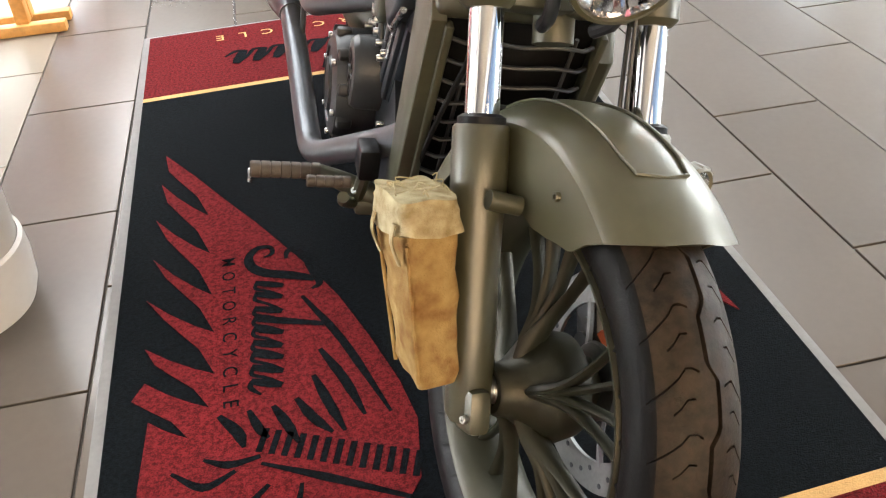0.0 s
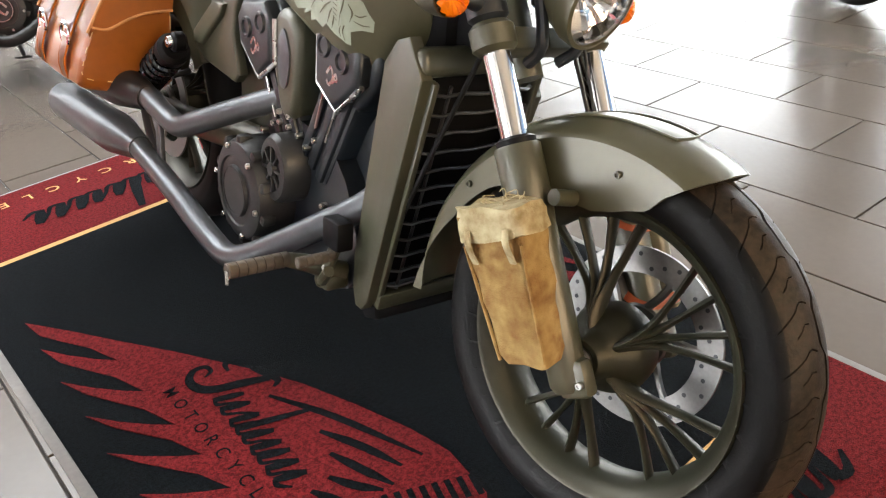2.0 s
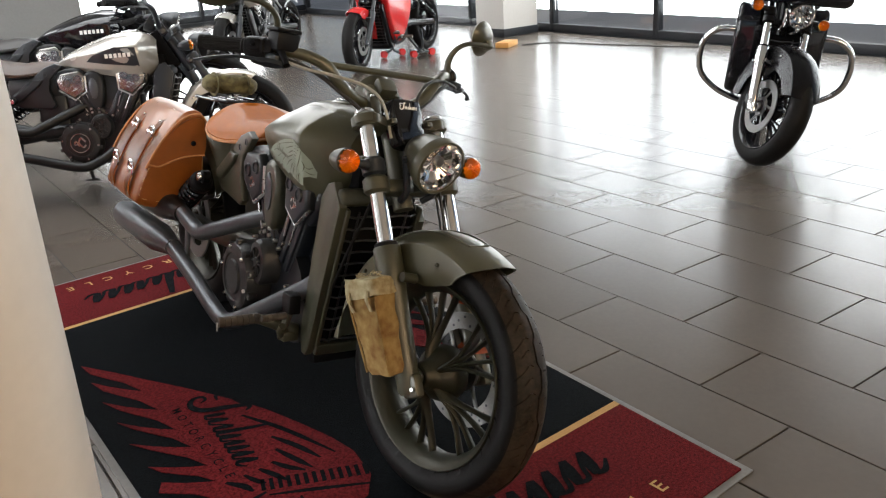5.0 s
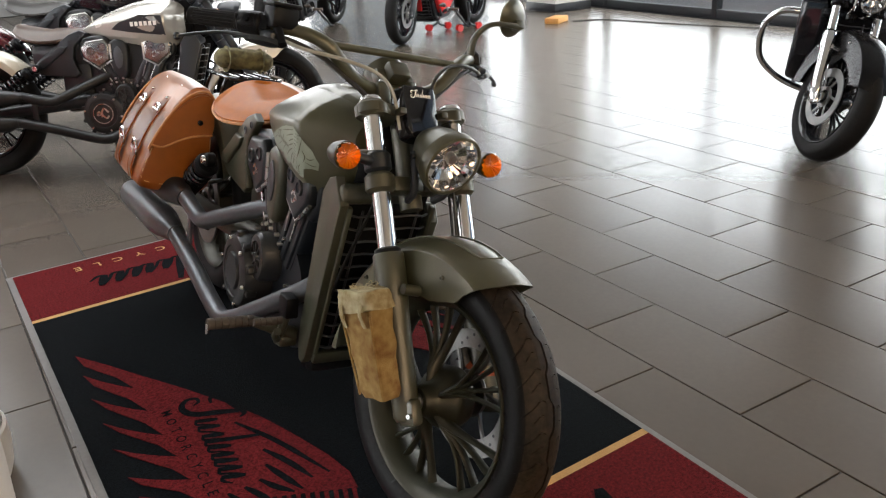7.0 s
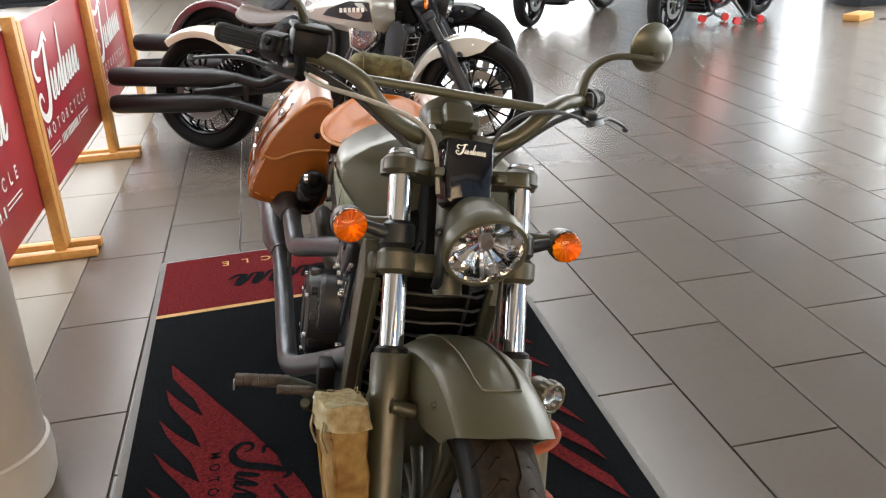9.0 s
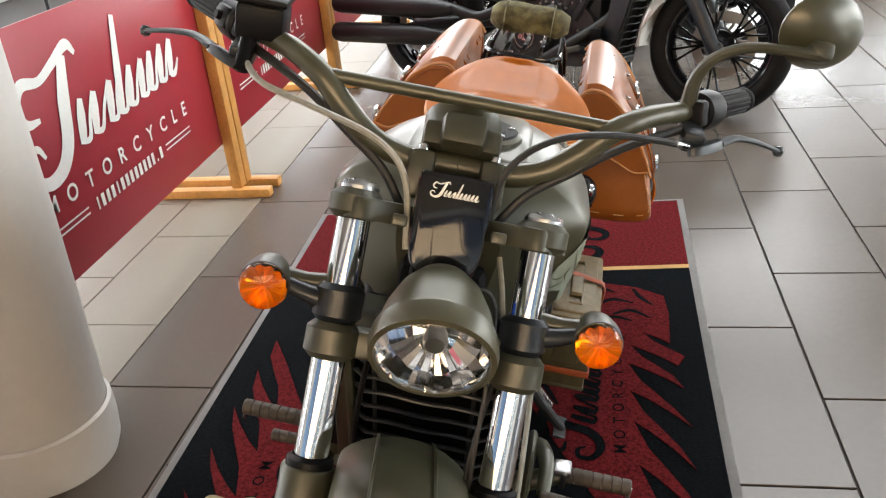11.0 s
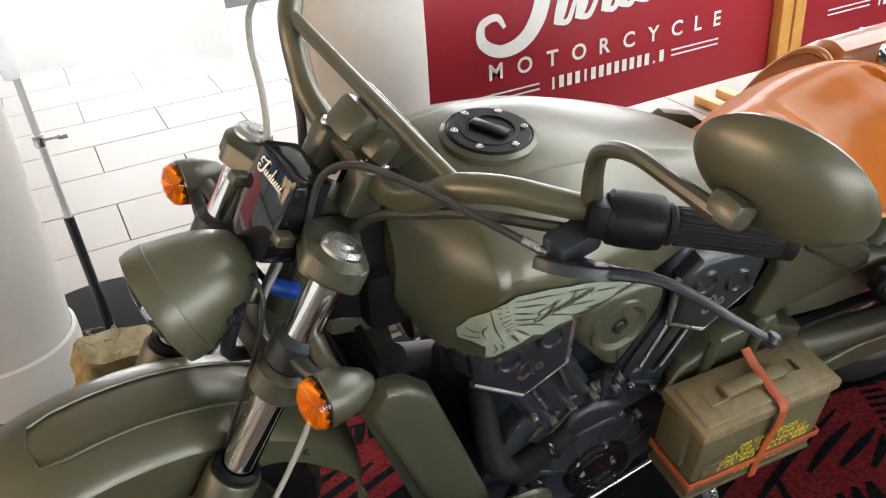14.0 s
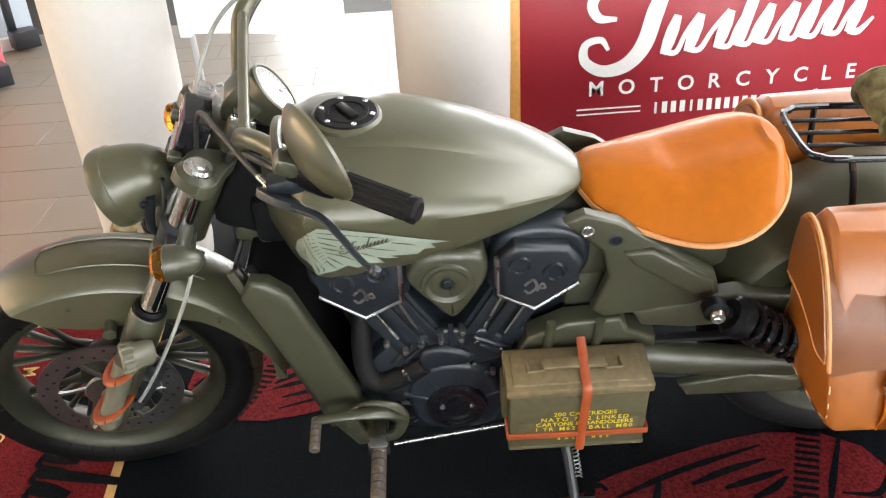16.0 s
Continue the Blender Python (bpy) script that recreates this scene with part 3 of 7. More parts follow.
CASE_BOLTS = [(0.597, 0.463), (0.631, 0.44), (0.661, 0.456), (0.698, 0.484), (0.699, 0.463), (0.736, 0.465), (0.739, 0.485), (0.764, 0.456), (0.809, 0.431), (0.756, 0.395), (0.794, 0.371), (0.564, 0.345), (0.593, 0.288), (0.645, 0.26)]


def emblem(bm, m, s):
    """A small curled badge as a plain flourish."""
    t = BM()
    ribbon(t, [(-0.5 * s, 0.1 * s), (-0.1 * s, 0.45 * s), (0.1 * s, 0.0), (-0.25 * s, -0.4 * s), (-0.5 * s, -0.2 * s)], 0.16 * s, 0.0)
    ribbon(t, [(0.1 * s, -0.3 * s), (0.35 * s, 0.2 * s), (0.5 * s, -0.1 * s), (0.2 * s, -0.1 * s)], 0.14 * s, 0.0003)
    join(bm, t, m)


def build_motorcycle(M, st):
    """A cruiser; own frame: x to its left, y backwards, z up, the front tyre's foot at 0."""
    full = st.get("full", False)
    P, FR, EN, HW = st["paint"], st["frame"], st["engine"], st.get("trim", BLACK)
    root = thing("motorcycle", M, st["label"], "motorcycle", st.get("group", ""))
    A = V((st.get("ax", 0.0), 0.3604, 0.8534))
    rake, turn = radians(-27.8), radians(st["turn"])
    MS = Matrix.Translation(A) @ Matrix.Rotation(rake, 4, "X") @ Matrix.Rotation(turn, 4, "Z")
    MS0 = Matrix.Translation(A) @ Matrix.Rotation(rake, 4, "X")
    STEER = MS @ MS0.inverted()
    up = Matrix.Rotation(math.pi / 2, 4, "Y")

    # wheels
    wf = MS @ Matrix.Translation((-0.008 if full else 0, -0.054, -0.647)) @ Matrix.Rotation(-rake, 4, "X") @ up @ Matrix.Diagonal((0.947, 0.947, 1, 1))
    cast_wheel(root, "front_wheel", 0.322, 0.120, wf, st.get("wheel", OLIVE_DARK), full, st.get("disc", 1))
    wr = Matrix.Translation((0, 1.562, 0.325)) @ up
    cast_wheel(root, "rear_wheel", 0.325, 0.15, wr, st.get("wheel", OLIVE_DARK), False, -1)
    bm = BM()
    rod(bm, (-0.125, -0.054, -0.647), (0.125, -0.054, -0.647), 0.0115)
    for s in (-1, 1):
        lathe(bm, [(0.0115, 0.0), (0.019, 0.0), (0.020, 0.004), (0.017, 0.022), (0.0115, 0.022)], 24, Matrix.Translation((s * 0.066, -0.054, -0.647)) @ Matrix.Rotation(s * math.pi / 2, 4, "Y"))
    part("front_axle", bm, STEEL, root, "", MS)

    # fork
    for s in (-1, 1):
        bm = BM()
        x = 0.112 * s
        rod(bm, (x, -0.045, -0.352), (x, -0.045, 0.0), 0.0205, 28)
        leg = part("fork_tube", bm, st.get("fork", CHROME), root, "polished chrome fork tube", MS)
        bm = BM()
        lathe(bm, [(0.0, 0.0), (0.022, 0.0), (0.028, 0.010), (0.029, 0.10), (0.0295, 0.18), (0.031, 0.24), (0.0335, 0.27), (0.0335, 0.346), (0.031, 0.350), (0.0215, 0.350)], 32, Matrix.Translation((x, -0.045, -0.684)))
        rbox(bm, (0.03, 0.052, 0.056), Matrix.Translation((x, -0.058, -0.667)), 0.010)
        lower = part("fork_leg", bm, FR if full else HW, root, "", MS)
        bm = BM()
        lathe(bm, [(0.0215, 0.0), (0.0285, 0.0), (0.0285, 0.008), (0.0225, 0.012)], 28, Matrix.Translation((x, -0.045, -0.334)))
        part("dust_seal", bm, PLASTIC, lower, "", MS)
        bm = BM()
        bolt(bm, (x + s * 0.016, -0.074, -0.674), (s, -0.3, 0), 0.0055)
        part("pinch_bolt", bm, STEEL, lower, "", MS)
        bm = BM()
        lathe(bm, [(0.0, 0.008), (0.010, 0.008), (0.012, 0.005), (0.020, 0.005), (0.024, 0.0), (0.024, -0.012)], 24, Matrix.Translation((x, -0.045, 0.004)))
        part("fork_cap", bm, STEEL, leg, "silver fork cap bolt", MS)
        # upper and lower clamps
        bm = BM()
        collar(bm, (x, -0.045, -0.036), (x, -0.045, 0.0), 0.0325)
        prism(bm, sloop([(x + s * 0.033, -0.04), (x, -0.079), (x - s * 0.03, -0.07), (s * 0.045, -0.045), (s * 0.035, 0.02), (x - s * 0.02, 0.0), (x + s * 0.02, -0.015)], 4), 0.026, Matrix.Translation((0, 0, -0.034)), 0.004)
        rbox(bm, (0.018, 0.022, 0.014), Matrix.Translation((s * 0.058, -0.078, -0.028)), 0.003)
        part("upper_clamp", bm, FR, root, "", MS)
        bm = BM()
        collar(bm, (x, -0.045, -0.204), (x, -0.045, -0.160), 0.0325)
        rbox(bm, (0.11, 0.05, 0.034), Matrix.Translation((s * 0.055, -0.03, -0.182)), 0.006)
        part("lower_clamp", bm, FR, root, "", MS)
        bm = BM()
        collar(bm, (x, -0.045, -0.160), (x, -0.045, -0.114), 0.0295)
        tube(bm, [(x, -0.045, -0.137), (x + s * 0.03, -0.052, -0.134), (x + s * 0.062, -0.050, -0.126)], [0.017, 0.012, 0.010], 12, 4)
        mount = part("signal_mount", bm, PLASTIC if not full else HW, root, "dark clamp on the fork tube", MS)
        # turn signal: bullet body, amber lens
        face = V((0, -0.915, -0.403))
        SG = MS @ Matrix.Translation((s * 0.200, -0.048, -0.124)) @ face.to_track_quat("Z", "Y").to_matrix().to_4x4()
        bm = BM()
        lathe(bm, [(0.0, -0.048), (0.007, -0.046), (0.016, -0.038), (0.024, -0.022), (0.029, -0.002), (0.030, 0.014), (0.0275, 0.016)], 28, SG)
        tube(bm, [SG @ V((-s * 0.016, 0, -0.01)), SG @ V((-s * 0.045, 0, -0.012)), SG @ V((-s * 0.082, 0, -0.016))], [0.015, 0.011, 0.013], 14, 3)
        sig = part("turn_signal", bm, FR if full else HW, root, "bullet turn signal with amber lens")
        bm = BM()
        lathe(bm, [(0.0290, 0.014), (0.0285, 0.022), (0.025, 0.030), (0.014, 0.036), (0.0, 0.038)], 28, SG)
        part("lens", bm, AMBER, sig, "orange ribbed lens").visible_shadow = False
        bm = BM()
        for k in range(14):
            a0, a1, am = (2 * math.pi * (k + o) / 14 for o in (0, 1, 0.5))
            vs = [bm.verts.new(SG @ V(p)) for p in ((0, 0, 0.012), (0.026 * math.cos(a0), 0.026 * math.sin(a0), 0.017), (0.0265 * math.cos(am), 0.0265 * math.sin(am), 0.023), (0.026 * math.cos(a1), 0.026 * math.sin(a1), 0.017))]
            bm.faces.new((vs[0], vs[1], vs[2]))
            bm.faces.new((vs[0], vs[2], vs[3]))
        part("reflector", bm, AMBER_CORE, sig, "", None, 5)

    # steering stem and the black badge box between the tubes
    bm = BM()
    rod(bm, (0, 0.0, -0.23), (0, 0.0, 0.005), 0.026)
    part("steering_stem", bm, FR, root, "", MS)
    if full:
        bm = BM()
        prism(bm, sloop([(-0.044, 0.04), (-0.042, -0.045), (-0.025, -0.068), (0.025, -0.068), (0.042, -0.045), (0.044, 0.04), (0.03, 0.05), (-0.03, 0.05)], 3), 0.045, MS @ Matrix.Translation((0, -0.035, -0.015)) @ Matrix.Rotation(radians(90), 4, "X"), 0.006)
        box = part("badge_box", bm, BLACK_GLOSS, root, "glossy black cover with a pale script badge")
        bm = BM()
        script_mark(bm, 0.058)
        part("badge", bm, WHITE_MARK, box, "pale script badge", MS @ Matrix.Translation((0.0, -0.0815, 0.012)) @ Matrix.Rotation(radians(90), 4, "X"))

    # headlight
    HL = MS @ Matrix.Translation((0.004, -0.152, -0.165)) @ V((0, -0.698, -0.717)).to_track_quat("Z", "Y").to_matrix().to_4x4() @ Matrix.Scale(0.95, 4)
    bm = BM()
    lathe(bm, [(0.0, -0.120), (0.016, -0.119), (0.034, -0.111), (0.051, -0.088), (0.063, -0.058), (0.0705, -0.028), (0.0725, -0.024), (0.0725, -0.0225), (0.074, -0.0215), (0.0755, -0.004), (0.0735, 0.006), (0.0675, 0.008), (0.0655, 0.003), (0.0655, -0.02)], 56, HL)
    lamp = part("headlight", bm, P if full else HW, root, "bullet headlight shell with a clear lens", None, 30)
    bm = BM()
    lathe(bm, [(0.066, 0.003), (0.060, 0.010), (0.04, 0.017), (0.018, 0.0205), (0.0, 0.0212)], 48, HL)
    ln = part("lens", bm, CLEAR, lamp, "clear glass lens")
    ln.visible_shadow = False
    bm = BM()
    seg = 18
    prof = [(0.0645, 0.0), (0.056, -0.02), (0.042, -0.036), (0.020, -0.046), (0.0, -0.047)]
    rings = []
    for r, z in prof:
        rings.append([HL @ V((r * math.cos(2 * math.pi * k / (2 * seg)), r * math.sin(2 * math.pi * k / (2 * seg)), z + (0.006 if k % 4 < 2 else -0.003) * (r / 0.064) * (1 if 0.01 < r < 0.06 else 0))) for k in range(2 * seg)])
    loft(bm, rings, False)
    part("reflector", bm, CHROME, lamp, "faceted bright reflector", None, 10)
    bm = BM()
    lathe(bm, [(0.0, 0.004), (0.010, 0.003), (0.0125, -0.002), (0.011, -0.010)], 20, HL @ Matrix.Translation((0, 0.010, -0.022)))
    part("bulb_cap", bm, STEEL, lamp)
    bm = BM()
    for s in (-1, 1):
        tube(bm, [MS @ V((s * 0.035, -0.035, -0.215)), MS @ V((s * 0.045, -0.075, -0.2)), HL @ V((s * 0.055, -0.01, -0.075))], 0.009, 10, 3)
        bolt(bm, HL @ V((s * 0.066, -0.015, -0.06)), (HL.to_3x3() @ V((s, 0, 0))), 0.007)
    part("headlight_bracket", bm, HW, lamp)

    # front mudguard
    edge = lambda a: float(np.interp(a, [-28, -26.5, -23.5, -10, 0, 12, 30, 45, 65, 85, 95], [0.265, 0.249, 0.239, 0.218, 0.205, 0.209, 0.238, 0.261, 0.275, 0.303, 0.319]))
    span = st.get("valance", (-28, 95))
    if "valance" in st:
        edge = lambda a: 0.190 + 0.0004 * abs(a)
    fen = sweep_fender(root, "front_fender", P, (0.045, 0.310), span[0], span[1], 0.330, 0.080, edge, STEER, 0.0, 60, 7.0, st.get("ax", 0.0))
    for s in (-1, 1):
        for yy, zz in ((0.015, 0.575), (0.163, 0.566), (0.268, 0.49)):
            bolts("fender_bolt", FR if full else STEEL, fen, [((st.get("ax", 0.0) + s * 0.0815, yy, zz), (s, 0, 0), 0.0055, 0.004)], "", STEER)
    for s in (-1, 1):
        bm = BM()
        tube(bm, [(s * 0.08, 0.075, 0.525), (s * 0.118, 0.080, 0.530)], 0.0115, 14)
        part("fender_stay", bm, FR if full else HW, root, "", STEER)

    # handlebar
    bm = BM()
    for s in (-1, 1):
        tube(bm, [(0, 0.012, 0.052), (s * 0.06, 0.012, 0.052), (s * 0.11, 0.004, 0.066), (s * 0.15, -0.006, 0.097), (s * 0.181, -0.012, 0.128), (s * 0.222, 0.004, 0.155), (s * 0.262, 0.030, 0.172), (s * 0.305, 0.066, 0.190), (s * 0.345, 0.108, 0.208), (s * 0.398, 0.174, 0.236)], [0.0155, 0.0155, 0.0155, 0.0155, 0.015, 0.0145, 0.0135, 0.012, 0.011, 0.011], 16, 4)
    bar = part("handlebar", bm, P if full else HW, root, "wide painted handlebar", MS)
    bm = BM()
    tube(bm, [(-0.186, -0.012, 0.132), (0.186, -0.012, 0.132)], 0.0085, 14)
    part("crossbar", bm, P if full else HW, bar, "slim brace bar", MS)
    for s in (-1, 1):
        e, i0 = V((s * 0.402, 0.178, 0.238)), V((s * 0.332, 0.092, 0.2015))
        bm = BM()
        d = (e - i0).normalized()
        mg = Matrix.Translation(i0) @ d.to_track_quat("Z", "Y").to_matrix().to_4x4()
        L = (e - i0).length
        fluted(bm, [(0.012, 0), (0.019, 0.0), (0.0195, 0.004), (0.0165, 0.008), (0.0165, 0.010), (0.0165, L - 0.014), (0.0165, L - 0.012), (0.0185, L - 0.009), (0.0185, L), (0.013, L + 0.004), (0.0, L + 0.004)], 16, 0.0017, mg, 0.009, L - 0.013)
        part("handlebar_grip", bm, RUBBER, bar, "ribbed black rubber grip", MS)
        bm = BM()
        mc = Matrix.Translation(V((s * 0.306, 0.064, 0.188))) @ d.to_track_quat("Z", "Y").to_matrix().to_4x4()
        lathe(bm, [(0.0, -0.014), (0.021, -0.014), (0.0255, -0.010), (0.0265, 0.0), (0.0265, 0.028), (0.025, 0.036), (0.020, 0.040), (0.0, 0.040)], 32, mc)
        rbox(bm, (0.020, 0.030, 0.034), mc @ Matrix.Translation((0.018, 0, 0.012)), 0.005)
        rbox(bm, (0.040, 0.034, 0.022), mc @ Matrix.Translation((0, 0, -0.022)), 0.006)
        lathe(bm, [(0.0, 0.010), (0.006, 0.010), (0.008, 0.0)], 12, mc @ Matrix.Translation((0.024, 0, 0.012)) @ Matrix.Rotation(math.pi / 2, 4, "Y"))
        part("switch_housing", bm, PLASTIC, bar, "black switch housing", MS)
        # lever
        bm = BM()
        prism(bm, sloop([(-0.012, -0.004), (0.012, -0.014), (0.05, -0.010), (0.068, 0.002), (0.05, 0.012), (0.012, 0.016)], 4), 0.012, MS @ zxy((s * 0.72, 0.60, 0.35), (-s * 0.62, 0.78, -0.05), (-s * 0.30, -0.18, 0.93), (s * 0.296, 0.018, 0.122)), 0.003)
        rbox(bm, (0.03, 0.05, 0.028), MS @ Matrix.Translation((s * 0.292, 0.038, 0.150)) @ Matrix.Rotation(radians(35), 4, "X"), 0.006)
        tube(bm, [MS @ V(p) for p in ((s * 0.335, 0.048, 0.148), (s * 0.367, 0.078, 0.164), (s * 0.40, 0.100, 0.168), (s * 0.428, 0.118, 0.168), (s * 0.452, 0.138, 0.168))], [0.008, 0.0065, 0.0056, 0.005, 0.0045], 10, 4, flat=0.7)
        lathe(bm, [(0.0, -0.008), (0.006, -0.006), (0.008, 0), (0.006, 0.006), (0, 0.008)], 12, MS @ Matrix.Translation((s * 0.454, 0.142, 0.168)))
        part("clutch_lever" if s > 0 else "brake_lever", bm, BLACK, bar, "curved dark hand lever")
        # mirror
        bm = BM()
        tube(bm, [(s * 0.284, 0.046, 0.185), (s * 0.282, 0.022, 0.222), (s * 0.296, 0.0, 0.246), (s * 0.33, -0.012, 0.262), (s * 0.375, -0.016, 0.266), (s * 0.418, -0.014, 0.268)], [0.011, 0.009, 0.0075, 0.007, 0.007, 0.0085], 10, 5)
        rbox(bm, (0.030, 0.030, 0.024), Matrix.Translation((s * 0.420, -0.008, 0.274)), 0.007)
        part("mirror_stalk", bm, FR if full else HW, bar, "", MS)
        bm = BM()
        lx, nz = V((s * 0.878, 0.478, 0.0)), V((s * -0.40, 0.735, 0.547)).normalized()
        ly = nz.cross(lx)
        mm = zxy(lx, ly, nz, (s * 0.430, 0.016, 0.306)) @ Matrix.Diagonal((1.18, 0.84, 1, 1))
        lathe(bm, [(0.0, -0.026), (0.02, -0.024), (0.042, -0.016), (0.056, -0.005), (0.060, 0.002), (0.058, 0.006), (0.056, 0.003)], 36, mm)
        shell = part("mirror", bm, P if full else HW, bar, "oval mirror shell", MS)
        bm = BM()
        lathe(bm, [(0.0, 0.003), (0.0565, 0.003)], 36, mm)
        part("mirror_glass", bm, MIRROR, shell, "mirror glass", MS)
    # riser, instrument pod
    for s in (-1, 1):
        bm = BM()
        rbox(bm, (0.034, 0.046, 0.062), Matrix.Translation((s * 0.045, 0.008, 0.034)), 0.008)
        riser = part("bar_riser", bm, FR if full else HW, root, "", MS)
        for dy in (-0.006, 0.022):
            bm = BM()
            bolt(bm, (s * 0.045, dy, 0.066), (0, 0, 1), 0.007)
            part("riser_bolt", bm, CHROME, riser, "", MS)
    gm = MS @ Matrix.Translation((0, 0.046, 0.108)) @ V((0, 0.46, 0.89)).to_track_quat("Z", "Y").to_matrix().to_4x4()
    bm = BM()
    lathe(bm, [(0.0, -0.055), (0.03, -0.053), (0.043, -0.04), (0.047, -0.015), (0.0505, -0.004), (0.0505, 0.004), (0.046, 0.006), (0.0445, 0.002)], 40, gm)
    rbox(bm, (0.056, 0.038, 0.045), MS @ Matrix.Translation((0, -0.006, 0.092)) @ Matrix.Rotation(radians(-20), 4, "X"), 0.010)
    rbox(bm, (0.10, 0.03, 0.035), MS @ Matrix.Translation((0, 0.012, 0.085)) @ Matrix.Rotation(radians(-20), 4, "X"), 0.008)
    pod = part("instrument", bm, FR if full else HW, root, "round speedometer in a painted pod")
    if full:
        bm = BM()
        lathe(bm, [(0.0, 0.0), (0.0445, 0.0)], 40, gm)
        part("dial", bm, DIAL, pod, "pale dial")
        for k in range(19):
            a = radians(-130 + 260 * k / 18)
            bm = BM()
            rbox(bm, (0.0016, 0.008, 0.0006), gm @ Matrix.Rotation(a, 4, "Z") @ Matrix.Translation((0, 0.037, 0.0006)))
            part("dial_mark", bm, BLACK, pod)
        bm = BM()
        rbox(bm, (0.026, 0.012, 0.0008), gm @ Matrix.Translation((0, -0.016, 0.0006)))
        rbox(bm, (0.002, 0.034, 0.0008), gm @ Matrix.Rotation(radians(60), 4, "Z") @ Matrix.Translation((0, 0.015, 0.0016)))
        part("dial_needle", bm, BLACK, pod)
        bm = BM()
        lathe(bm, [(0.0, 0.0045), (0.0455, 0.0045)], 40, gm)
        g = part("dial_glass", bm, CLEAR, pod)
        g.visible_shadow = False

    bm = BM()
    rbox(bm, (0.075, 0.10, 0.22), Matrix.Translation((0, 0.395, 0.765)) @ Matrix.Rotation(rake, 4, "X"), 0.02)
    rbox(bm, (0.12, 0.12, 0.10), Matrix.Translation((0, 0.44, 0.70)), 0.02)
    part("headstock", bm, MATT_BLACK, root, "black steering head")
    # tank and seat
    tank = tank_part(root, P)
    cm = Matrix.Translation((0.010, 0.566, 0.8815)) @ Matrix.Rotation(radians(-3), 4, "X")
    bm = BM()
    lathe(bm, [(0.062, -0.012), (0.060, 0.0), (0.054, 0.004)], 48, cm)
    part("filler_ring", bm, P, tank, "", None)
    bm = BM()
    lathe(bm, [(0.0, 0.005), (0.030, 0.005), (0.031, 0.0075), (0.036, 0.0075), (0.037, 0.006), (0.050, 0.006), (0.053, 0.003), (0.053, -0.004)], 48, cm)
    rbox(bm, (0.05, 0.016, 0.006), cm @ Matrix.Rotation(radians(35), 4, "Z") @ Matrix.Translation((0, 0, 0.008)), 0.002)
    cap = part("filler_cap", bm, CAP_BLACK if full else CHROME, tank, "black fuel filler cap with steel bolts")
    bolts("cap_bolt", CHROME, cap, [(cm @ V((0.0435 * math.cos(k * math.pi / 3 + 0.3), 0.0435 * math.sin(k * math.pi / 3 + 0.3), 0.006)), (0, 0, 1), 0.0048, 0.003) for k in range(6)])
    seat_part(root, st["seat"])
    if "panel" in st:
        for s in (-1, 1):
            bm = BM()
            f = bm.faces.new([bm.verts.new((0, y, z)) for y, z in ((0.50, 0.69), (0.51, 0.79), (0.62, 0.80), (0.74, 0.765), (0.78, 0.735), (0.68, 0.715))])
            bmesh.ops.triangulate(bm, faces=[f])
            bmesh.ops.subdivide_edges(bm, edges=list(bm.edges), cuts=3)
            for v in bm.verts:
                v.co = tank_side(v.co.y, v.co.z, 0.002, s)
            pn = part("tank_panel", bm, st["panel"], tank, "dark tank panel")
            for k in range(6):
                bm = BM()
                rbox(bm, (0.001, 0.016, 0.022), Matrix.Translation(tank_side(0.545 + 0.024 * k, 0.755, 0.004, s)))
                part("panel_mark", bm, WHITE_MARK, pn)

    # radiator casting and grille
    side = [(0.350, 0.592), (0.372, 0.634), (0.402, 0.630), (0.438, 0.596), (0.460, 0.530), (0.548, 0.270), (0.578, 0.205), (0.556, 0.166), (0.512, 0.162), (0.474, 0.226)]
    for s in (1, -1):
        bm = BM()
        if s < 0:
            side = [(0.335, 0.640), (0.372, 0.700), (0.405, 0.690), (0.438, 0.650), (0.450, 0.585), (0.508, 0.290), (0.510, 0.225), (0.500, 0.192), (0.480, 0.190), (0.462, 0.212)]
        prism(bm, side, 0.030 if s > 0 else 0.022, (left_side(0.112) if s > 0 else right_side(-0.112)), 0.012 if s > 0 else 0.003, 3)
        part("frame_downtube", bm, FR, root, "smooth cast frame beside the radiator")
    g0, g1 = V((0, 0.330, 0.645)), V((0, 0.462, 0.205))
    gd = (g1 - g0).normalized()
    gn = V((0, gd.z, -gd.y))
    if gn.y > 0:
        gn = -gn
    bm = BM()
    rbox(bm, (0.226, 0.05, 0.05), Matrix.Translation(g1 + V((0, 0.03, -0.02))) @ Matrix.Rotation(radians(-17), 4, "X"), 0.012)
    rbox(bm, (0.224, 0.01, 0.45), Matrix.Translation((g0 + g1) / 2 - gn * 0.045) @ Matrix.Rotation(radians(16.7), 4, "X"))
    rad = part("radiator", bm, MATT_BLACK, root, "black radiator behind a barred grille")
    bm = BM()
    rbox(bm, (0.165, 0.075, 0.046), Matrix.Translation(g0 + V((-0.047, 0.045, 0.014))) @ Matrix.Rotation(radians(-10), 4, "X"), 0.014, 3)
    part("radiator_shroud", bm, FR, root, "cast top cover over the radiator")
    for k in range(12):
        bm = BM()
        c = g0 + (g1 - g0) * ((k + 0.9) / 13)
        pts = []
        for j in range(13):
            u = -1 + j / 6
            pts.append(c + V((u * 0.100, 0, 0)) - gn * (0.010 * (abs(u) > 0.95)) + gd * 0.002 * math.cos(u * math.pi * 2.0) + gn * 0.004)
        tube(bm, pts, 0.0042, 8, 0, True, 0.7)
        part("grille_bar", bm, GRILLE, rad)
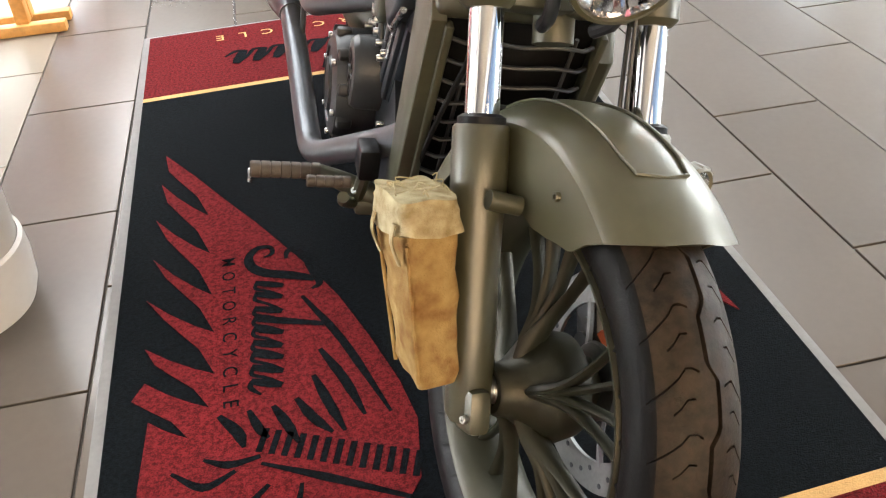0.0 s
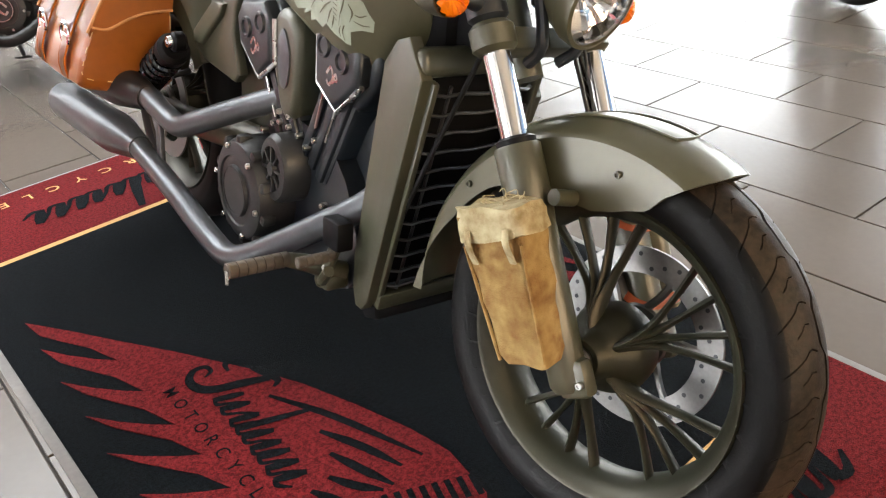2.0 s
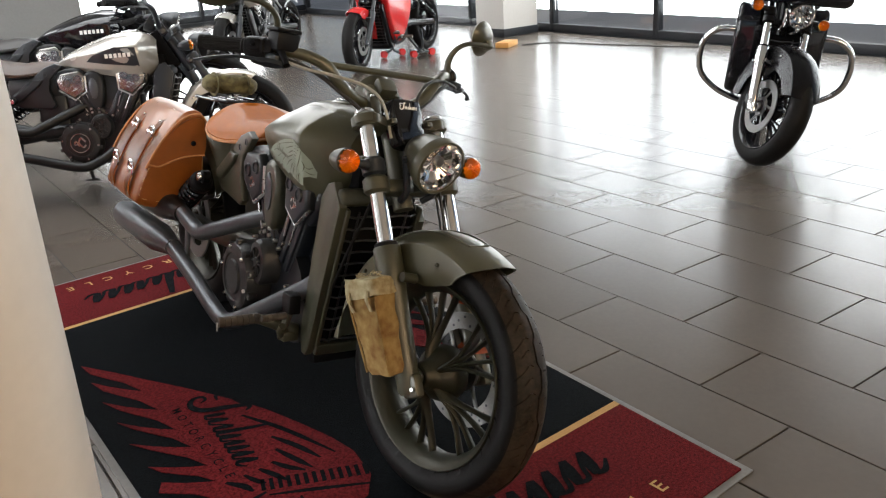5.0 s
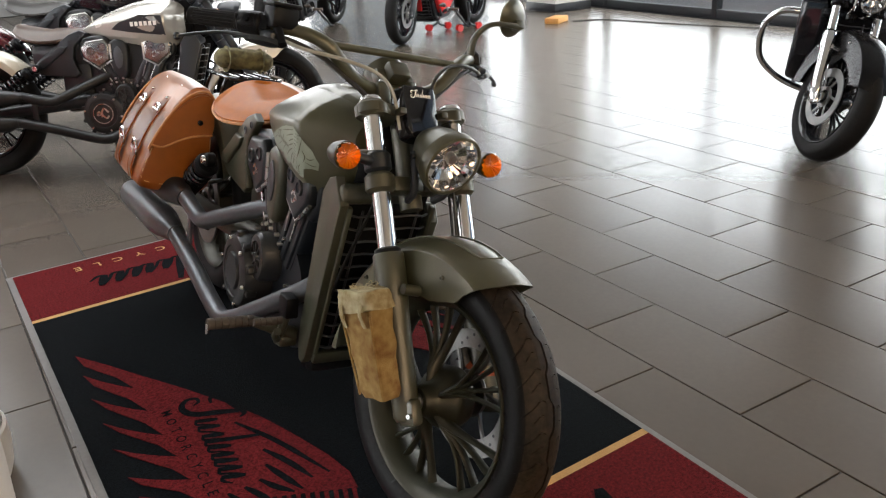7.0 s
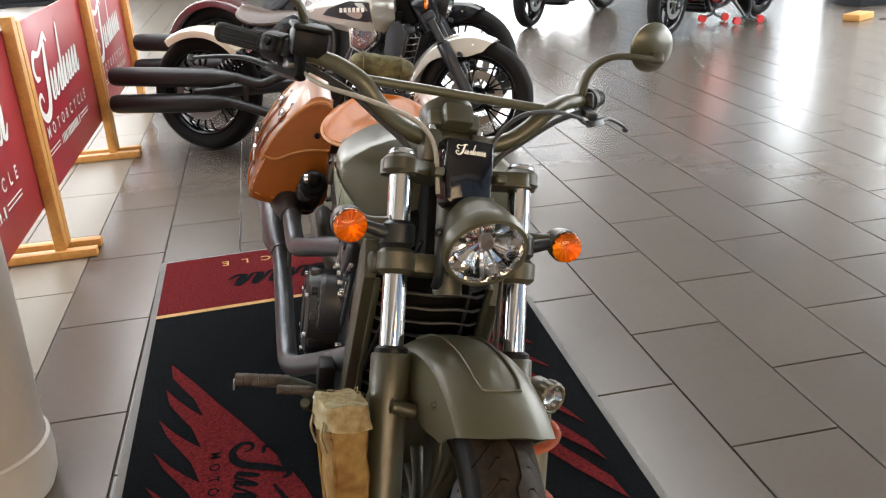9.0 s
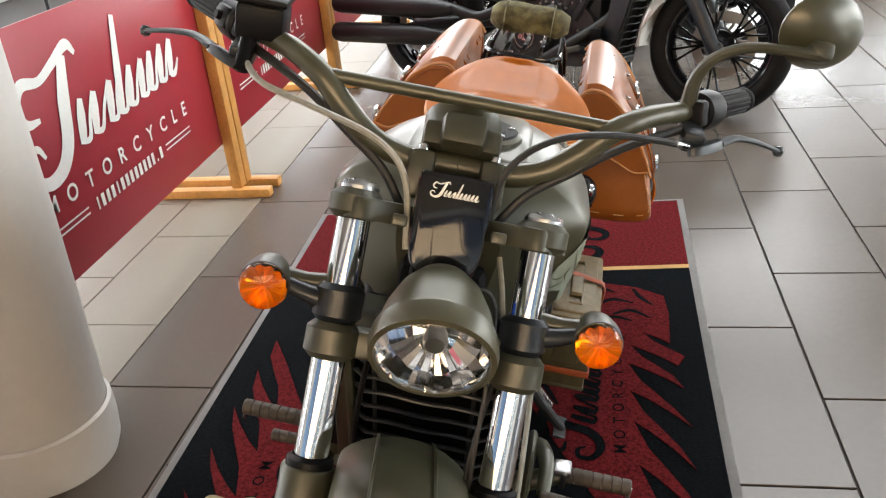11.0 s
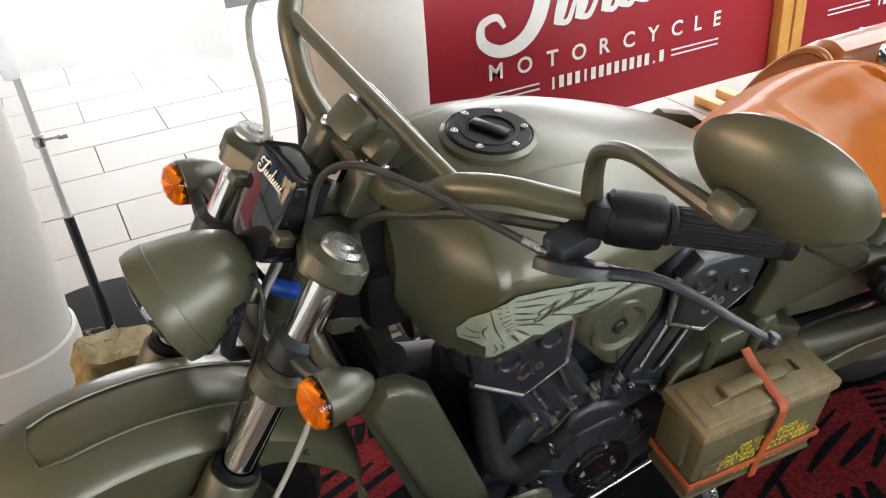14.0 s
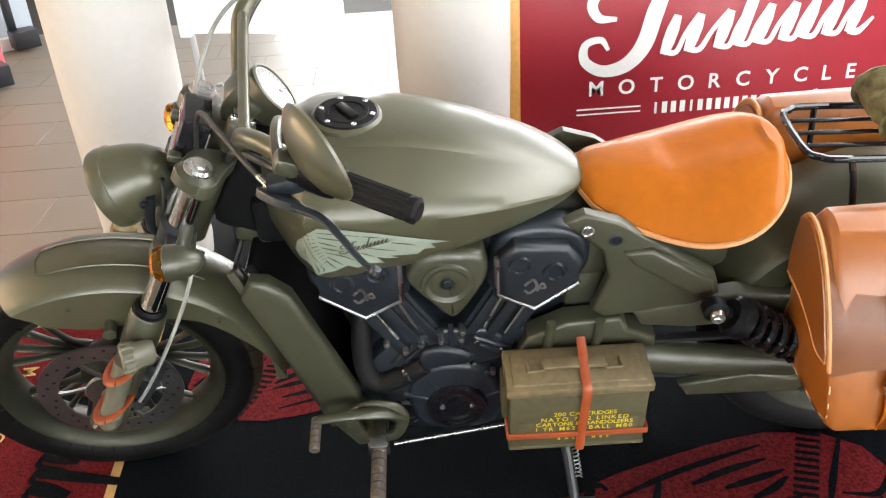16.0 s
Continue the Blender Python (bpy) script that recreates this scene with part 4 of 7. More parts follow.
    tilt = Matrix.Rotation(math.atan2(g1.y - g0.y, g0.z - g1.z), 4, "X")
    for s in (-1, 1):
        bm = BM()
        rbox(bm, (0.012, 0.018, 0.44), Matrix.Translation((g0 + g1) / 2 + V((s * 0.1075, 0, 0)) - gn * 0.004) @ tilt, 0.004)
        part("radiator_surround", bm, FR, rad, "painted edge round the grille")
    bm = BM()
    rbox(bm, (0.226, 0.020, 0.036), Matrix.Translation(g1 - gn * 0.002 - gd * 0.006) @ tilt, 0.006)
    part("radiator_sill", bm, FR, rad, "painted cross piece under the grille")
    if full:
        bm = BM()
        tube(bm, [(-0.052, 0.262, 0.745), (-0.078, 0.318, 0.600), (-0.094, 0.360, 0.500), (-0.104, 0.400, 0.405), (-0.104, 0.440, 0.330)], 0.0042, 8, 6)
        part("brake_hose", bm, RUBBER, root, "thin black brake hose")
    for x in (-0.072, 0.072):
        bm = BM()
        tube(bm, [g0 + gd * 0.02 + V((x, 0, 0)) - gn * 0.004, g1 - gd * 0.01 + V((x, 0, 0)) - gn * 0.004], 0.0032, 8)
        part("grille_upright", bm, GRILLE, rad)

    # engine: case, cylinders, heads, covers
    bm = BM()
    prism(bm, sloop([(0.53, 0.22), (0.62, 0.18), (0.80, 0.185), (0.91, 0.24), (0.93, 0.36), (0.86, 0.46), (0.74, 0.48), (0.60, 0.44), (0.53, 0.33)], 3), 0.24, left_side(-0.12), 0.015)
    rbox(bm, (0.16, 0.40, 0.30), Matrix.Translation((0, 0.74, 0.52)), 0.02)
    case = part("engine_case", bm, EN, root, "black crankcase")
    for s in (-1, 1):
        sm = left_side if s > 0 else right_side
        for head, tilt, foot in (((0.565, 0.605), 30, (0.685, 0.40)), ((0.880, 0.630), -30, (0.765, 0.42))):
            d = V((0, head[0] - foot[0], head[1] - foot[1]))
            Lc = d.length
            dm = zxy((1, 0, 0), tuple(V((1, 0, 0)).cross(d.normalized()) * -1), tuple(d.normalized()), (0, foot[0], foot[1]))
            bm = BM()
            rbox(bm, (0.10, 0.11, Lc), dm @ Matrix.Translation((s * 0.075, 0, Lc / 2)), 0.012)
            cyl = part("cylinder", bm, EN, root, "dark ribbed cylinder")
            for k in range(3):
                bm = BM()
                rbox(bm, (0.012, 0.022, Lc * 0.86), dm @ Matrix.Translation((s * 0.126, -0.034 + 0.034 * k, Lc * 0.45)), 0.004)
                part("fin", bm, EN, cyl)
            # five-sided rocker cover, a rounded head behind it, machined edges
            flip = (lambda q: (1.437 - q[0], q[1])) if tilt > 0 else (lambda q: q)
            pent = [flip(q) for q in ((0.805, 0.662), (0.832, 0.692), (0.925, 0.684), (0.953, 0.648), (0.944, 0.598), (0.870, 0.542), (0.806, 0.580))]
            back = [flip(q) for q in ((0.797, 0.655), (0.825, 0.703), (0.90, 0.709), (0.956, 0.685), (0.967, 0.625), (0.942, 0.58), (0.87, 0.53), (0.79, 0.57))]
            if tilt > 0:
                pent.reverse()
                back.reverse()
            bm = BM()
            prism(bm, sloop(back, 3), 0.050, sm(s * 0.075), 0.016, 4)
            part("cylinder_head", bm, EN, root, "black domed cylinder head")
            bm = BM()
            prism(bm, pent, 0.034, sm(s * 0.118), 0.012, 3)
            hd = part("rocker_cover", bm, st.get("rocker", EN), root, "dark rocker cover with a bright rim")
            for q in ((0.842, 0.650), (0.902, 0.632)):
                bm = BM()
                lathe(bm, [(0.0, 0.0015), (0.013, 0.0015), (0.015, 0.0055), (0.0195, 0.0055), (0.0215, 0.0)], 24, sm(s * 0.152) @ Matrix.Translation((*flip(q), 0)))
                part("boss", bm, st.get("rocker", EN), hd)
            bm = BM()
            rim = [flip(q) for q in ((0.803, 0.662), (0.803, 0.578), (0.870, 0.539), (0.947, 0.597))]
            tube(bm, [sm(s * 0.141) @ V((y, z, 0)) for y, z in rim], 0.0056, 8)
            part("bright_rim", bm, STEEL, hd, "bright machined rim")
            bm = BM()
            emblem(bm, sm(s * 0.1525) @ Matrix.Translation((*flip((0.868, 0.600)), 0)) @ Matrix.Diagonal((s, 1, 1, 1)), 0.036)
            part("badge", bm, STEEL, hd, "small curled badge")
            for q0, q1 in (((0.813, 0.568), (0.780, 0.487)), ((0.858, 0.548), (0.818, 0.470))):
                bm = BM()
                tube(bm, [sm(s * 0.1335) @ V((*flip(q0), 0)), sm(s * 0.1335) @ V((*flip(q1), 0))], 0.0030, 6)
                part("machined_edge", bm, STEEL, cyl, "bright machined edge")
    # timing covers
    bm = BM()
    cl = left_side(0.115) @ Matrix.Translation((0.722, 0.285, 0))
    prism(bm, sloop([(0.625, 0.30), (0.640, 0.37), (0.700, 0.405), (0.775, 0.385), (0.812, 0.32), (0.800, 0.225), (0.722, 0.205), (0.650, 0.225)], 4), 0.034, left_side(0.112), 0.016, 4)
    lc = part("left_cover", bm, EN, root, "black generator cover")
    for a in (-70, -35, 0, 35, 70):
        bm = BM()
        rbox(bm, (0.012, 0.052, 0.010), cl @ Matrix.Rotation(radians(a), 4, "Z") @ Matrix.Translation((0, 0.086, 0.027)) @ Matrix.Rotation(radians(-8), 4, "X"), 0.004)
        part("cover_rib", bm, EN, lc)
    bm = BM()
    lathe(bm, [(0.0, 0.036), (0.032, 0.036), (0.034, 0.040), (0.038, 0.040), (0.040, 0.036), (0.052, 0.036), (0.054, 0.042), (0.058, 0.042), (0.061, 0.034), (0.061, 0.02)], 56, cl)
    cp = part("cover_plate", bm, BLACK_GLOSS, root, "gloss black round plate with raised marks")
    for k in range(16):
        bm = BM()
        rbox(bm, (0.009, 0.009, 0.003), cl @ Matrix.Rotation(2 * math.pi * k / 16, 4, "Z") @ Matrix.Translation((0, 0.046, 0.037)))
        part("raised_mark", bm, BLACK_GLOSS, cp)
    bm = BM()
    emblem(bm, cl @ Matrix.Translation((0, 0, 0.0385)), 0.045)
    part("raised_crest", bm, BLACK_GLOSS, cp)
    bolts("plate_bolt", STEEL, cp, [(cl @ V((x, 0.004, 0.037)), (1, 0, 0), 0.0055, 0.004) for x in (-0.030, 0.030)])
    bm = BM()
    lathe(bm, [(0.040, 0.0), (0.039, 0.020), (0.034, 0.026), (0.030, 0.026), (0.027, 0.022), (0.0, 0.022)], 36, left_side(0.115) @ Matrix.Translation((0.612, 0.255, 0)))
    part("oil_filter_cover", bm, BLACK_GLOSS, root, "small gloss black round cover")
    bm = BM()
    lathe(bm, [(0.036, 0.0), (0.034, 0.018), (0.024, 0.024), (0.0, 0.024)], 32, left_side(0.115) @ Matrix.Translation((0.605, 0.325, 0)))
    part("pump_cover", bm, EN, root)
    bm = BM()
    prism(bm, [(0.60, 0.395), (0.66, 0.47), (0.705, 0.485), (0.79, 0.478), (0.835, 0.44), (0.83, 0.405), (0.77, 0.385), (0.70, 0.40), (0.63, 0.365)], 0.020, left_side(0.112), 0.008, 3)
    prism(bm, sloop([(0.655, 0.385), (0.66, 0.435), (0.70, 0.448), (0.755, 0.425), (0.748, 0.400), (0.70, 0.395)], 3), 0.018, left_side(0.128), 0.010, 3)
    part("upper_case", bm, EN, root, "black cast upper case")
    for q0, q1 in (((0.715, 0.44), (0.718, 0.505)), ((0.735, 0.44), (0.737, 0.505)), ((0.76, 0.465), (0.825, 0.43)), ((0.77, 0.445), (0.815, 0.415)), ((0.63, 0.41), (0.67, 0.455))):
        bm = BM()
        tube(bm, [left_side(0.134) @ V((*q0, 0)), left_side(0.134) @ V((*q1, 0))], 0.0045, 6)
        part("case_rib", bm, EN, case)
    bm = BM()
    tube(bm, [(0.03, 0.56, 0.50), (0.085, 0.545, 0.43), (0.118, 0.55, 0.365), (0.128, 0.58, 0.345), (0.135, 0.63, 0.375), (0.135, 0.665, 0.40)], 0.021, 16, 5)
    hose = part("coolant_hose", bm, RUBBER, root, "thick black coolant hose")
    bm = BM()
    collar(bm, (0.1345, 0.628, 0.374), (0.135, 0.640, 0.382), 0.0235)
    part("hose_clip", bm, BLACK_GLOSS, hose)
    for y, z in CASE_BOLTS:
        bolts("case_bolt", STEEL, case, [((0.133, y, z), (1, 0, 0), 0.0062, 0.012), ((-0.128, y + 0.06, z), (-1, 0, 0), 0.0062, 0.012)], "bright case bolt")
    # right clutch cover
    cr = right_side(-0.12) @ Matrix.Translation((0.868, 0.308, 0)) @ Matrix.Diagonal((1.06, 1.06, 1, 1))
    bm = BM()
    lathe(bm, [(0.105, 0.0), (0.104, 0.055), (0.096, 0.075), (0.080, 0.082), (0.070, 0.082), (0.068, 0.078), (0.052, 0.078), (0.050, 0.084), (0.0, 0.084)], 56, cr)
    rc = part("right_cover", bm, GREY_ENG, root, "dark grey clutch cover")
    for k in range(10):
        bm = BM()
        rbox(bm, (0.022, 0.034, 0.03), cr @ Matrix.Rotation(2 * math.pi * k / 10, 4, "Z") @ Matrix.Translation((0, 0.094, 0.058)), 0.006)
        part("cover_lug", bm, GREY_ENG, rc)
    gc = right_side(-0.12) @ Matrix.Translation((0.752, 0.385, 0)) @ Matrix.Diagonal((0.9, 1.1, 1, 1))
    bm = BM()
    lathe(bm, [(0.064, 0.0), (0.063, 0.045), (0.056, 0.055), (0.042, 0.057), (0.040, 0.050), (0.016, 0.050), (0.012, 0.06), (0.0, 0.06)], 40, gc)
    gear = part("gear_cover", bm, GREY_ENG, root, "small round grey cover with radial ribs")
    for k in range(8):
        bm = BM()
        rbox(bm, (0.006, 0.03, 0.012), gc @ Matrix.Translation((0, 0, 0.052)) @ Matrix.Rotation(2 * math.pi * k / 8, 4, "Z") @ Matrix.Translation((0, 0.028, 0)), 0.002)
        part("rib", bm, GREY_ENG, gear)
    bm = BM()
    emblem(bm, cr @ Matrix.Translation((0, 0, 0.0848)), 0.055)
    lathe(bm, [(0.049, 0.084), (0.049, 0.0855), (0.046, 0.0855), (0.046, 0.084)], 40, cr)
    part("cover_badge", bm, STEEL if not full else GREY_ENG, rc)
    bolts("cover_bolt", STEEL, rc, [(cr @ V((0.089 * math.cos(k * math.pi / 3 + 0.2), 0.089 * math.sin(k * math.pi / 3 + 0.2), 0.080)), (-1, 0, 0), 0.006, 0.005) for k in range(6)])
    # left intake cover and right throttle cover
    for s in (-1, 1):
        sm = left_side(0.09) if s > 0 else right_side(-0.09)
        c = (0.716, 0.606) if s > 0 else (0.765, 0.575)
        bm = BM()
        o = sloop([(-0.072, 0.02), (-0.045, 0.062), (0.0, 0.070), (0.06, 0.062), (0.073, 0.015), (0.045, -0.045), (0.008, -0.090), (-0.03, -0.052), (-0.062, -0.012)], 4) if s > 0 else sloop([(-0.05, 0.05), (-0.03, 0.10), (0.02, 0.11), (0.05, 0.08), (0.052, 0.0), (0.03, -0.08), (0.0, -0.10), (-0.035, -0.07)], 4)
        prism(bm, o, 0.05, sm @ Matrix.Translation((*c, 0)), 0.018, 4)
        if s > 0:
            lathe(bm, [(0.048, 0.050), (0.046, 0.054), (0.040, 0.055), (0.026, 0.046), (0.018, 0.046)], 36, sm @ Matrix.Translation((*c, 0)))
        cov = part("intake_cover", bm, FR if full else EN, root, "")
        bm = BM()
        if s > 0:
            lathe(bm, [(0.0, 0.052), (0.006, 0.052), (0.008, 0.05), (0.014, 0.05), (0.015, 0.046)], 20, sm @ Matrix.Translation((*c, 0)))
            part("cover_screw", bm, BLACK, cov)
        else:
            prism(bm, sloop([(-0.022, 0.03), (0.0, 0.075), (0.024, 0.04), (0.016, -0.03), (-0.01, -0.03)], 4), 0.004, sm @ Matrix.Translation((*c, 0.0495)), 0.001)
            part("cover_inset", bm, EXHAUST, cov, "pale oval inset")

    # frame side covers, swingarm, shocks
    for s in (-1, 1):
        sm = left_side if s > 0 else right_side
        bm = BM()
        prism(bm, [(0.915, 0.725), (0.950, 0.742), (1.01, 0.722), (1.19, 0.590), (1.205, 0.545), (1.16, 0.520), (1.0, 0.500), (0.975, 0.52), (1.0, 0.60), (0.985, 0.66)], 0.022, sm(s * 0.118), 0.007, 3)
        prism(bm, [(1.02, 0.66), (1.07, 0.665), (1.185, 0.585), (1.19, 0.555), (1.15, 0.555), (1.04, 0.632)], 0.03, sm(s * 0.122), 0.008, 3)
        sc = part("side_cover", bm, FR, root, "cast side cover")
        # the steel one is a bolt; black ones put a hole's dark in colour
        for y, z in ((0.955, 0.708), (1.005, 0.685)):
            bm = BM()
            lathe(bm, [(0.0, 0.0005), (0.008, 0.0005), (0.0095, 0.003), (0.012, 0.002)], 16, sm(s * 0.140) @ Matrix.Translation((y, z, 0)))
            part("bolt_and_hole", bm, BLACK if s < 0 or y > 1 else STEEL, sc)
        bm = BM()
        tube(bm, [(s * 0.095, 0.86, 0.37), (s * 0.115, 1.02, 0.375), (s * 0.125, 1.25, 0.35), (s * 0.125, 1.56, 0.325)], [0.034, 0.032, 0.028, 0.026], 14, 5, flat=1.2)
        part("swingarm", bm, FR, root)
        bm = BM()
        top, bot = V((s * 0.186, 1.178, 0.558)), V((s * 0.195, 1.485, 0.372))
        ax = (bot - top).normalized()
        rod(bm, top, bot, 0.012)
        collar(bm, top + ax * 0.035, top + ax * 0.075, 0.038)
        collar(bm, bot - ax * 0.06, bot - ax * 0.03, 0.034)
        collar(bm, top - V((s * 0.012, 0, 0)), top + V((s * 0.02, 0, 0)), 0.022)
        shk = part("shock_absorber", bm, PLASTIC, root, "black rear shock absorber")
        bm = BM()
        coil(bm, top + ax * 0.075, bot - ax * 0.055, 0.033, 0.0066, 9)
        part("spring", bm, BLACK_GLOSS, shk, "black coil spring")
        bm = BM()
        bolt(bm, top + V((s * 0.02, 0, 0)), (s, 0, 0), 0.014, 0.010)
        part("shock_bolt", bm, CHROME, shk)
    # rear structure and mudguard
    bm = BM()
    tube(bm, [(0, 0.45, 0.62), (0, 0.95, 0.66), (0, 1.2, 0.60)], 0.045, 14, 4)
    rbox(bm, (0.20, 0.34, 0.12), Matrix.Translation((0, 1.06, 0.62)), 0.03)
    rbox(bm, (0.18, 0.16, 0.28), Matrix.Translation((0, 1.01, 0.46)), 0.02)
    part("rear_frame", bm, FR, root, "")
    sweep_fender(root, "rear_fender", st.get("rear", P), (1.562, 0.325), st.get("rear_from", -62), st.get("rear_to", 72), 0.385 if full else 0.365, 0.108, lambda a: 0.30, None, 0.0, 30)

    # exhaust on the right
    if not st.get("exhaust", True):
        return root, MS, STEER
    bm = BM()
    tube(bm, [(-0.09, 0.47, 0.42), (-0.12, 0.52, 0.372), (-0.15, 0.60, 0.317), (-0.185, 0.69, 0.256), (-0.212, 0.77, 0.205), (-0.228, 0.84, 0.178), (-0.234, 0.92, 0.187), (-0.245, 1.10, 0.243), (-0.258, 1.30, 0.298)], 0.0255, 20, 6)
    tube(bm, [(-0.09, 0.79, 0.515), (-0.12, 0.85, 0.495), (-0.165, 0.95, 0.452), (-0.203, 1.04, 0.412), (-0.222, 1.105, 0.388), (-0.23, 1.17, 0.398), (-0.238, 1.26, 0.423)], 0.0255, 20, 6)
    ex = part("exhaust_pipe", bm, st.get("pipe", EXHAUST), root, "satin grey exhaust pipes")
    for a, b in (((-0.256, 1.28, 0.293), (-0.288, 1.80 if full else 1.98, 0.298 if full else 0.275)), ((-0.238, 1.25, 0.418), (-0.278, 1.74 if full else 1.98, 0.423))):
        bm = BM()
        a, b = V(a), V(b)
        mm = Matrix.Translation(a) @ (b - a).to_track_quat("Z", "Y").to_matrix().to_4x4()
        L = (b - a).length
        lathe(bm, [(0.024, 0.0), (0.029, 0.0), (0.029, 0.02), (0.033, 0.03), (0.050, 0.13), (0.052, 0.15), (0.052, L - 0.03), (0.046, L), (0.034, L), (0.032, L - 0.03), (0.0, L - 0.05)], 32, mm)
        # olive machine's lower silencer is paler: light on it put into the colour
        part("muffler", bm, EXHAUST_DARK if a.z > 0.38 else st.get("muffler", EXHAUST), ex, "matt silencer")
    bm = BM()
    rbox(bm, (0.012, 0.03, 0.12), Matrix.Translation((-0.235, 1.20, 0.343)), 0.004)
    part("exhaust_bracket", bm, st.get("pipe", EXHAUST), ex)

    # foot pegs and pedals
    for s in (-1, 1):
        peg = grip_ribs(root, "foot_peg", (s * 0.235, 0.568, 0.279), (s * 0.352, 0.568, 0.279), 0.0145, 7, BROWN_RUB, "ribbed brown foot peg")
        bm = BM()
        tube(bm, [(s * 0.13, 0.555, 0.235), (s * 0.19, 0.56, 0.262), (s * 0.238, 0.568, 0.278)], [0.022, 0.018, 0.014], 12, 4)
        br = part("peg_bracket", bm, FR if full else HW, root, "")
        bm = BM()
        rbox(bm, (0.05, 0.05, 0.03), Matrix.Translation((s * 0.15, 0.56, 0.225)), 0.008)
        part("peg_mount", bm, FR if full else HW, br)
        bm = BM()
        tube(bm, [(s * 0.352, 0.568, 0.279), (s * 0.352, 0.566, 0.255)], 0.004, 8)
        part("peg_feeler", bm, STEEL, br)
        bm = BM()
        if s > 0:
            tube(bm, [(0.165, 0.615, 0.285), (0.185, 0.58, 0.322), (0.20, 0.52, 0.338), (0.20, 0.455, 0.330)], [0.018, 0.016, 0.013, 0.011], 12, 5, flat=0.7)
            loop = [(y, z) for y, z in sloop([(0.515, 0.285), (0.54, 0.325), (0.60, 0.32), (0.612, 0.275), (0.59, 0.235), (0.54, 0.24)], 4)]
            tube(bm, [(0.172, y, z) for y, z in loop], 0.013, 10, 0, False, 0.7, True)
            clev = BM()
            rbox(clev, (0.030, 0.034, 0.012), Matrix.Translation((0.232, 0.568, 0.292)), 0.003)
            rbox(clev, (0.010, 0.012, 0.034), Matrix.Translation((0.236, 0.582, 0.279)), 0.003)
            rbox(clev, (0.010, 0.012, 0.034), Matrix.Translation((0.236, 0.554, 0.279)), 0.003)
            part("peg_clevis", clev, STEEL, br, "bright steel peg clevis")
        else:
            tube(bm, [(-0.16, 0.58, 0.215), (-0.18, 0.54, 0.235), (-0.20, 0.50, 0.262), (-0.205, 0.475, 0.285)], 0.010, 10, 5)
            cyl_box = BM()
            rbox(cyl_box, (0.035, 0.055, 0.055), Matrix.Translation((-0.165, 0.515, 0.335)), 0.006)
            part("master_cylinder", cyl_box, PLASTIC, br, "black rear brake master cylinder")
            bolts("pedal_bolt", STEEL, br, [((-0.178, 0.535 + 0.014 * k, 0.262), (-0.6, -0.6, 0.5), 0.006, 0.005) for k in (0, 1)])
            tube(bm, [(-0.165, 0.52, 0.31), (-0.17, 0.545, 0.25), (-0.165, 0.57, 0.215)], 0.012, 10, 4)
        part("shift_pedal" if s > 0 else "brake_pedal", bm, FR if full else GREY_ENG, br, "")
        grip_ribs(br, "pedal_rubber", (s * 0.195, 0.452 if s > 0 else 0.478, 0.328 if s > 0 else 0.312), (s * 0.265, 0.452 if s > 0 else 0.478, 0.322 if s > 0 else 0.312), 0.010, 5, BROWN_RUB)
    # side stand
    bm = BM()
    tube(bm, [(0.10, 0.93, 0.24), (0.18, 0.945, 0.14), (0.245, 0.955, 0.062)], [0.014, 0.012, 0.010], 10, 3)
    rbox(bm, (0.05, 0.075, 0.008), Matrix.Translation((0.252, 0.960, 0.058)) @ Matrix.Rotation(radians(11.4), 4, "Y"), 0.003)
    sd = part("side_stand", bm, GREY_ENG, root, "")
    bm = BM()
    coil(bm, (0.122, 0.950, 0.225), (0.212, 0.964, 0.110), 0.007, 0.0018, 18, 8)
    part("stand_spring", bm, STEEL, sd)
    return root, MS, STEER


# ---------------------------------------------------------------- the showroom
def slab(name, size, centre, material, label, category="", kind="structure", bevel=0.0):
    bm = BM()
    rbox(bm, size, None, bevel)
    ob = part(name, bm, material, None)
    ob.location = centre
    return tagged(ob, label, category, "", kind)


X0, X1, Y0, Y1, HT = -5.2, 7.2, -5.6, 12.6, 3.6
floor = slab("floor", (X1 - X0 + 0.4, Y1 - Y0 + 0.4, 0.2), ((X0 + X1) / 2, (Y0 + Y1) / 2, -0.106), GROUT, "dark grout bed under large floor tiles", "floor")
ceiling = slab("ceiling", (X1 - X0 + 0.4, Y1 - Y0 + 0.4, 0.2), ((X0 + X1) / 2, (Y0 + Y1) / 2, HT + 0.1), CEILING, "plain grey showroom ceiling", "ceiling")
slab("ground", (120, 120, 0.1), (20, 0, -0.32), PAVING, "pale paved yard outside the windows", "ground")


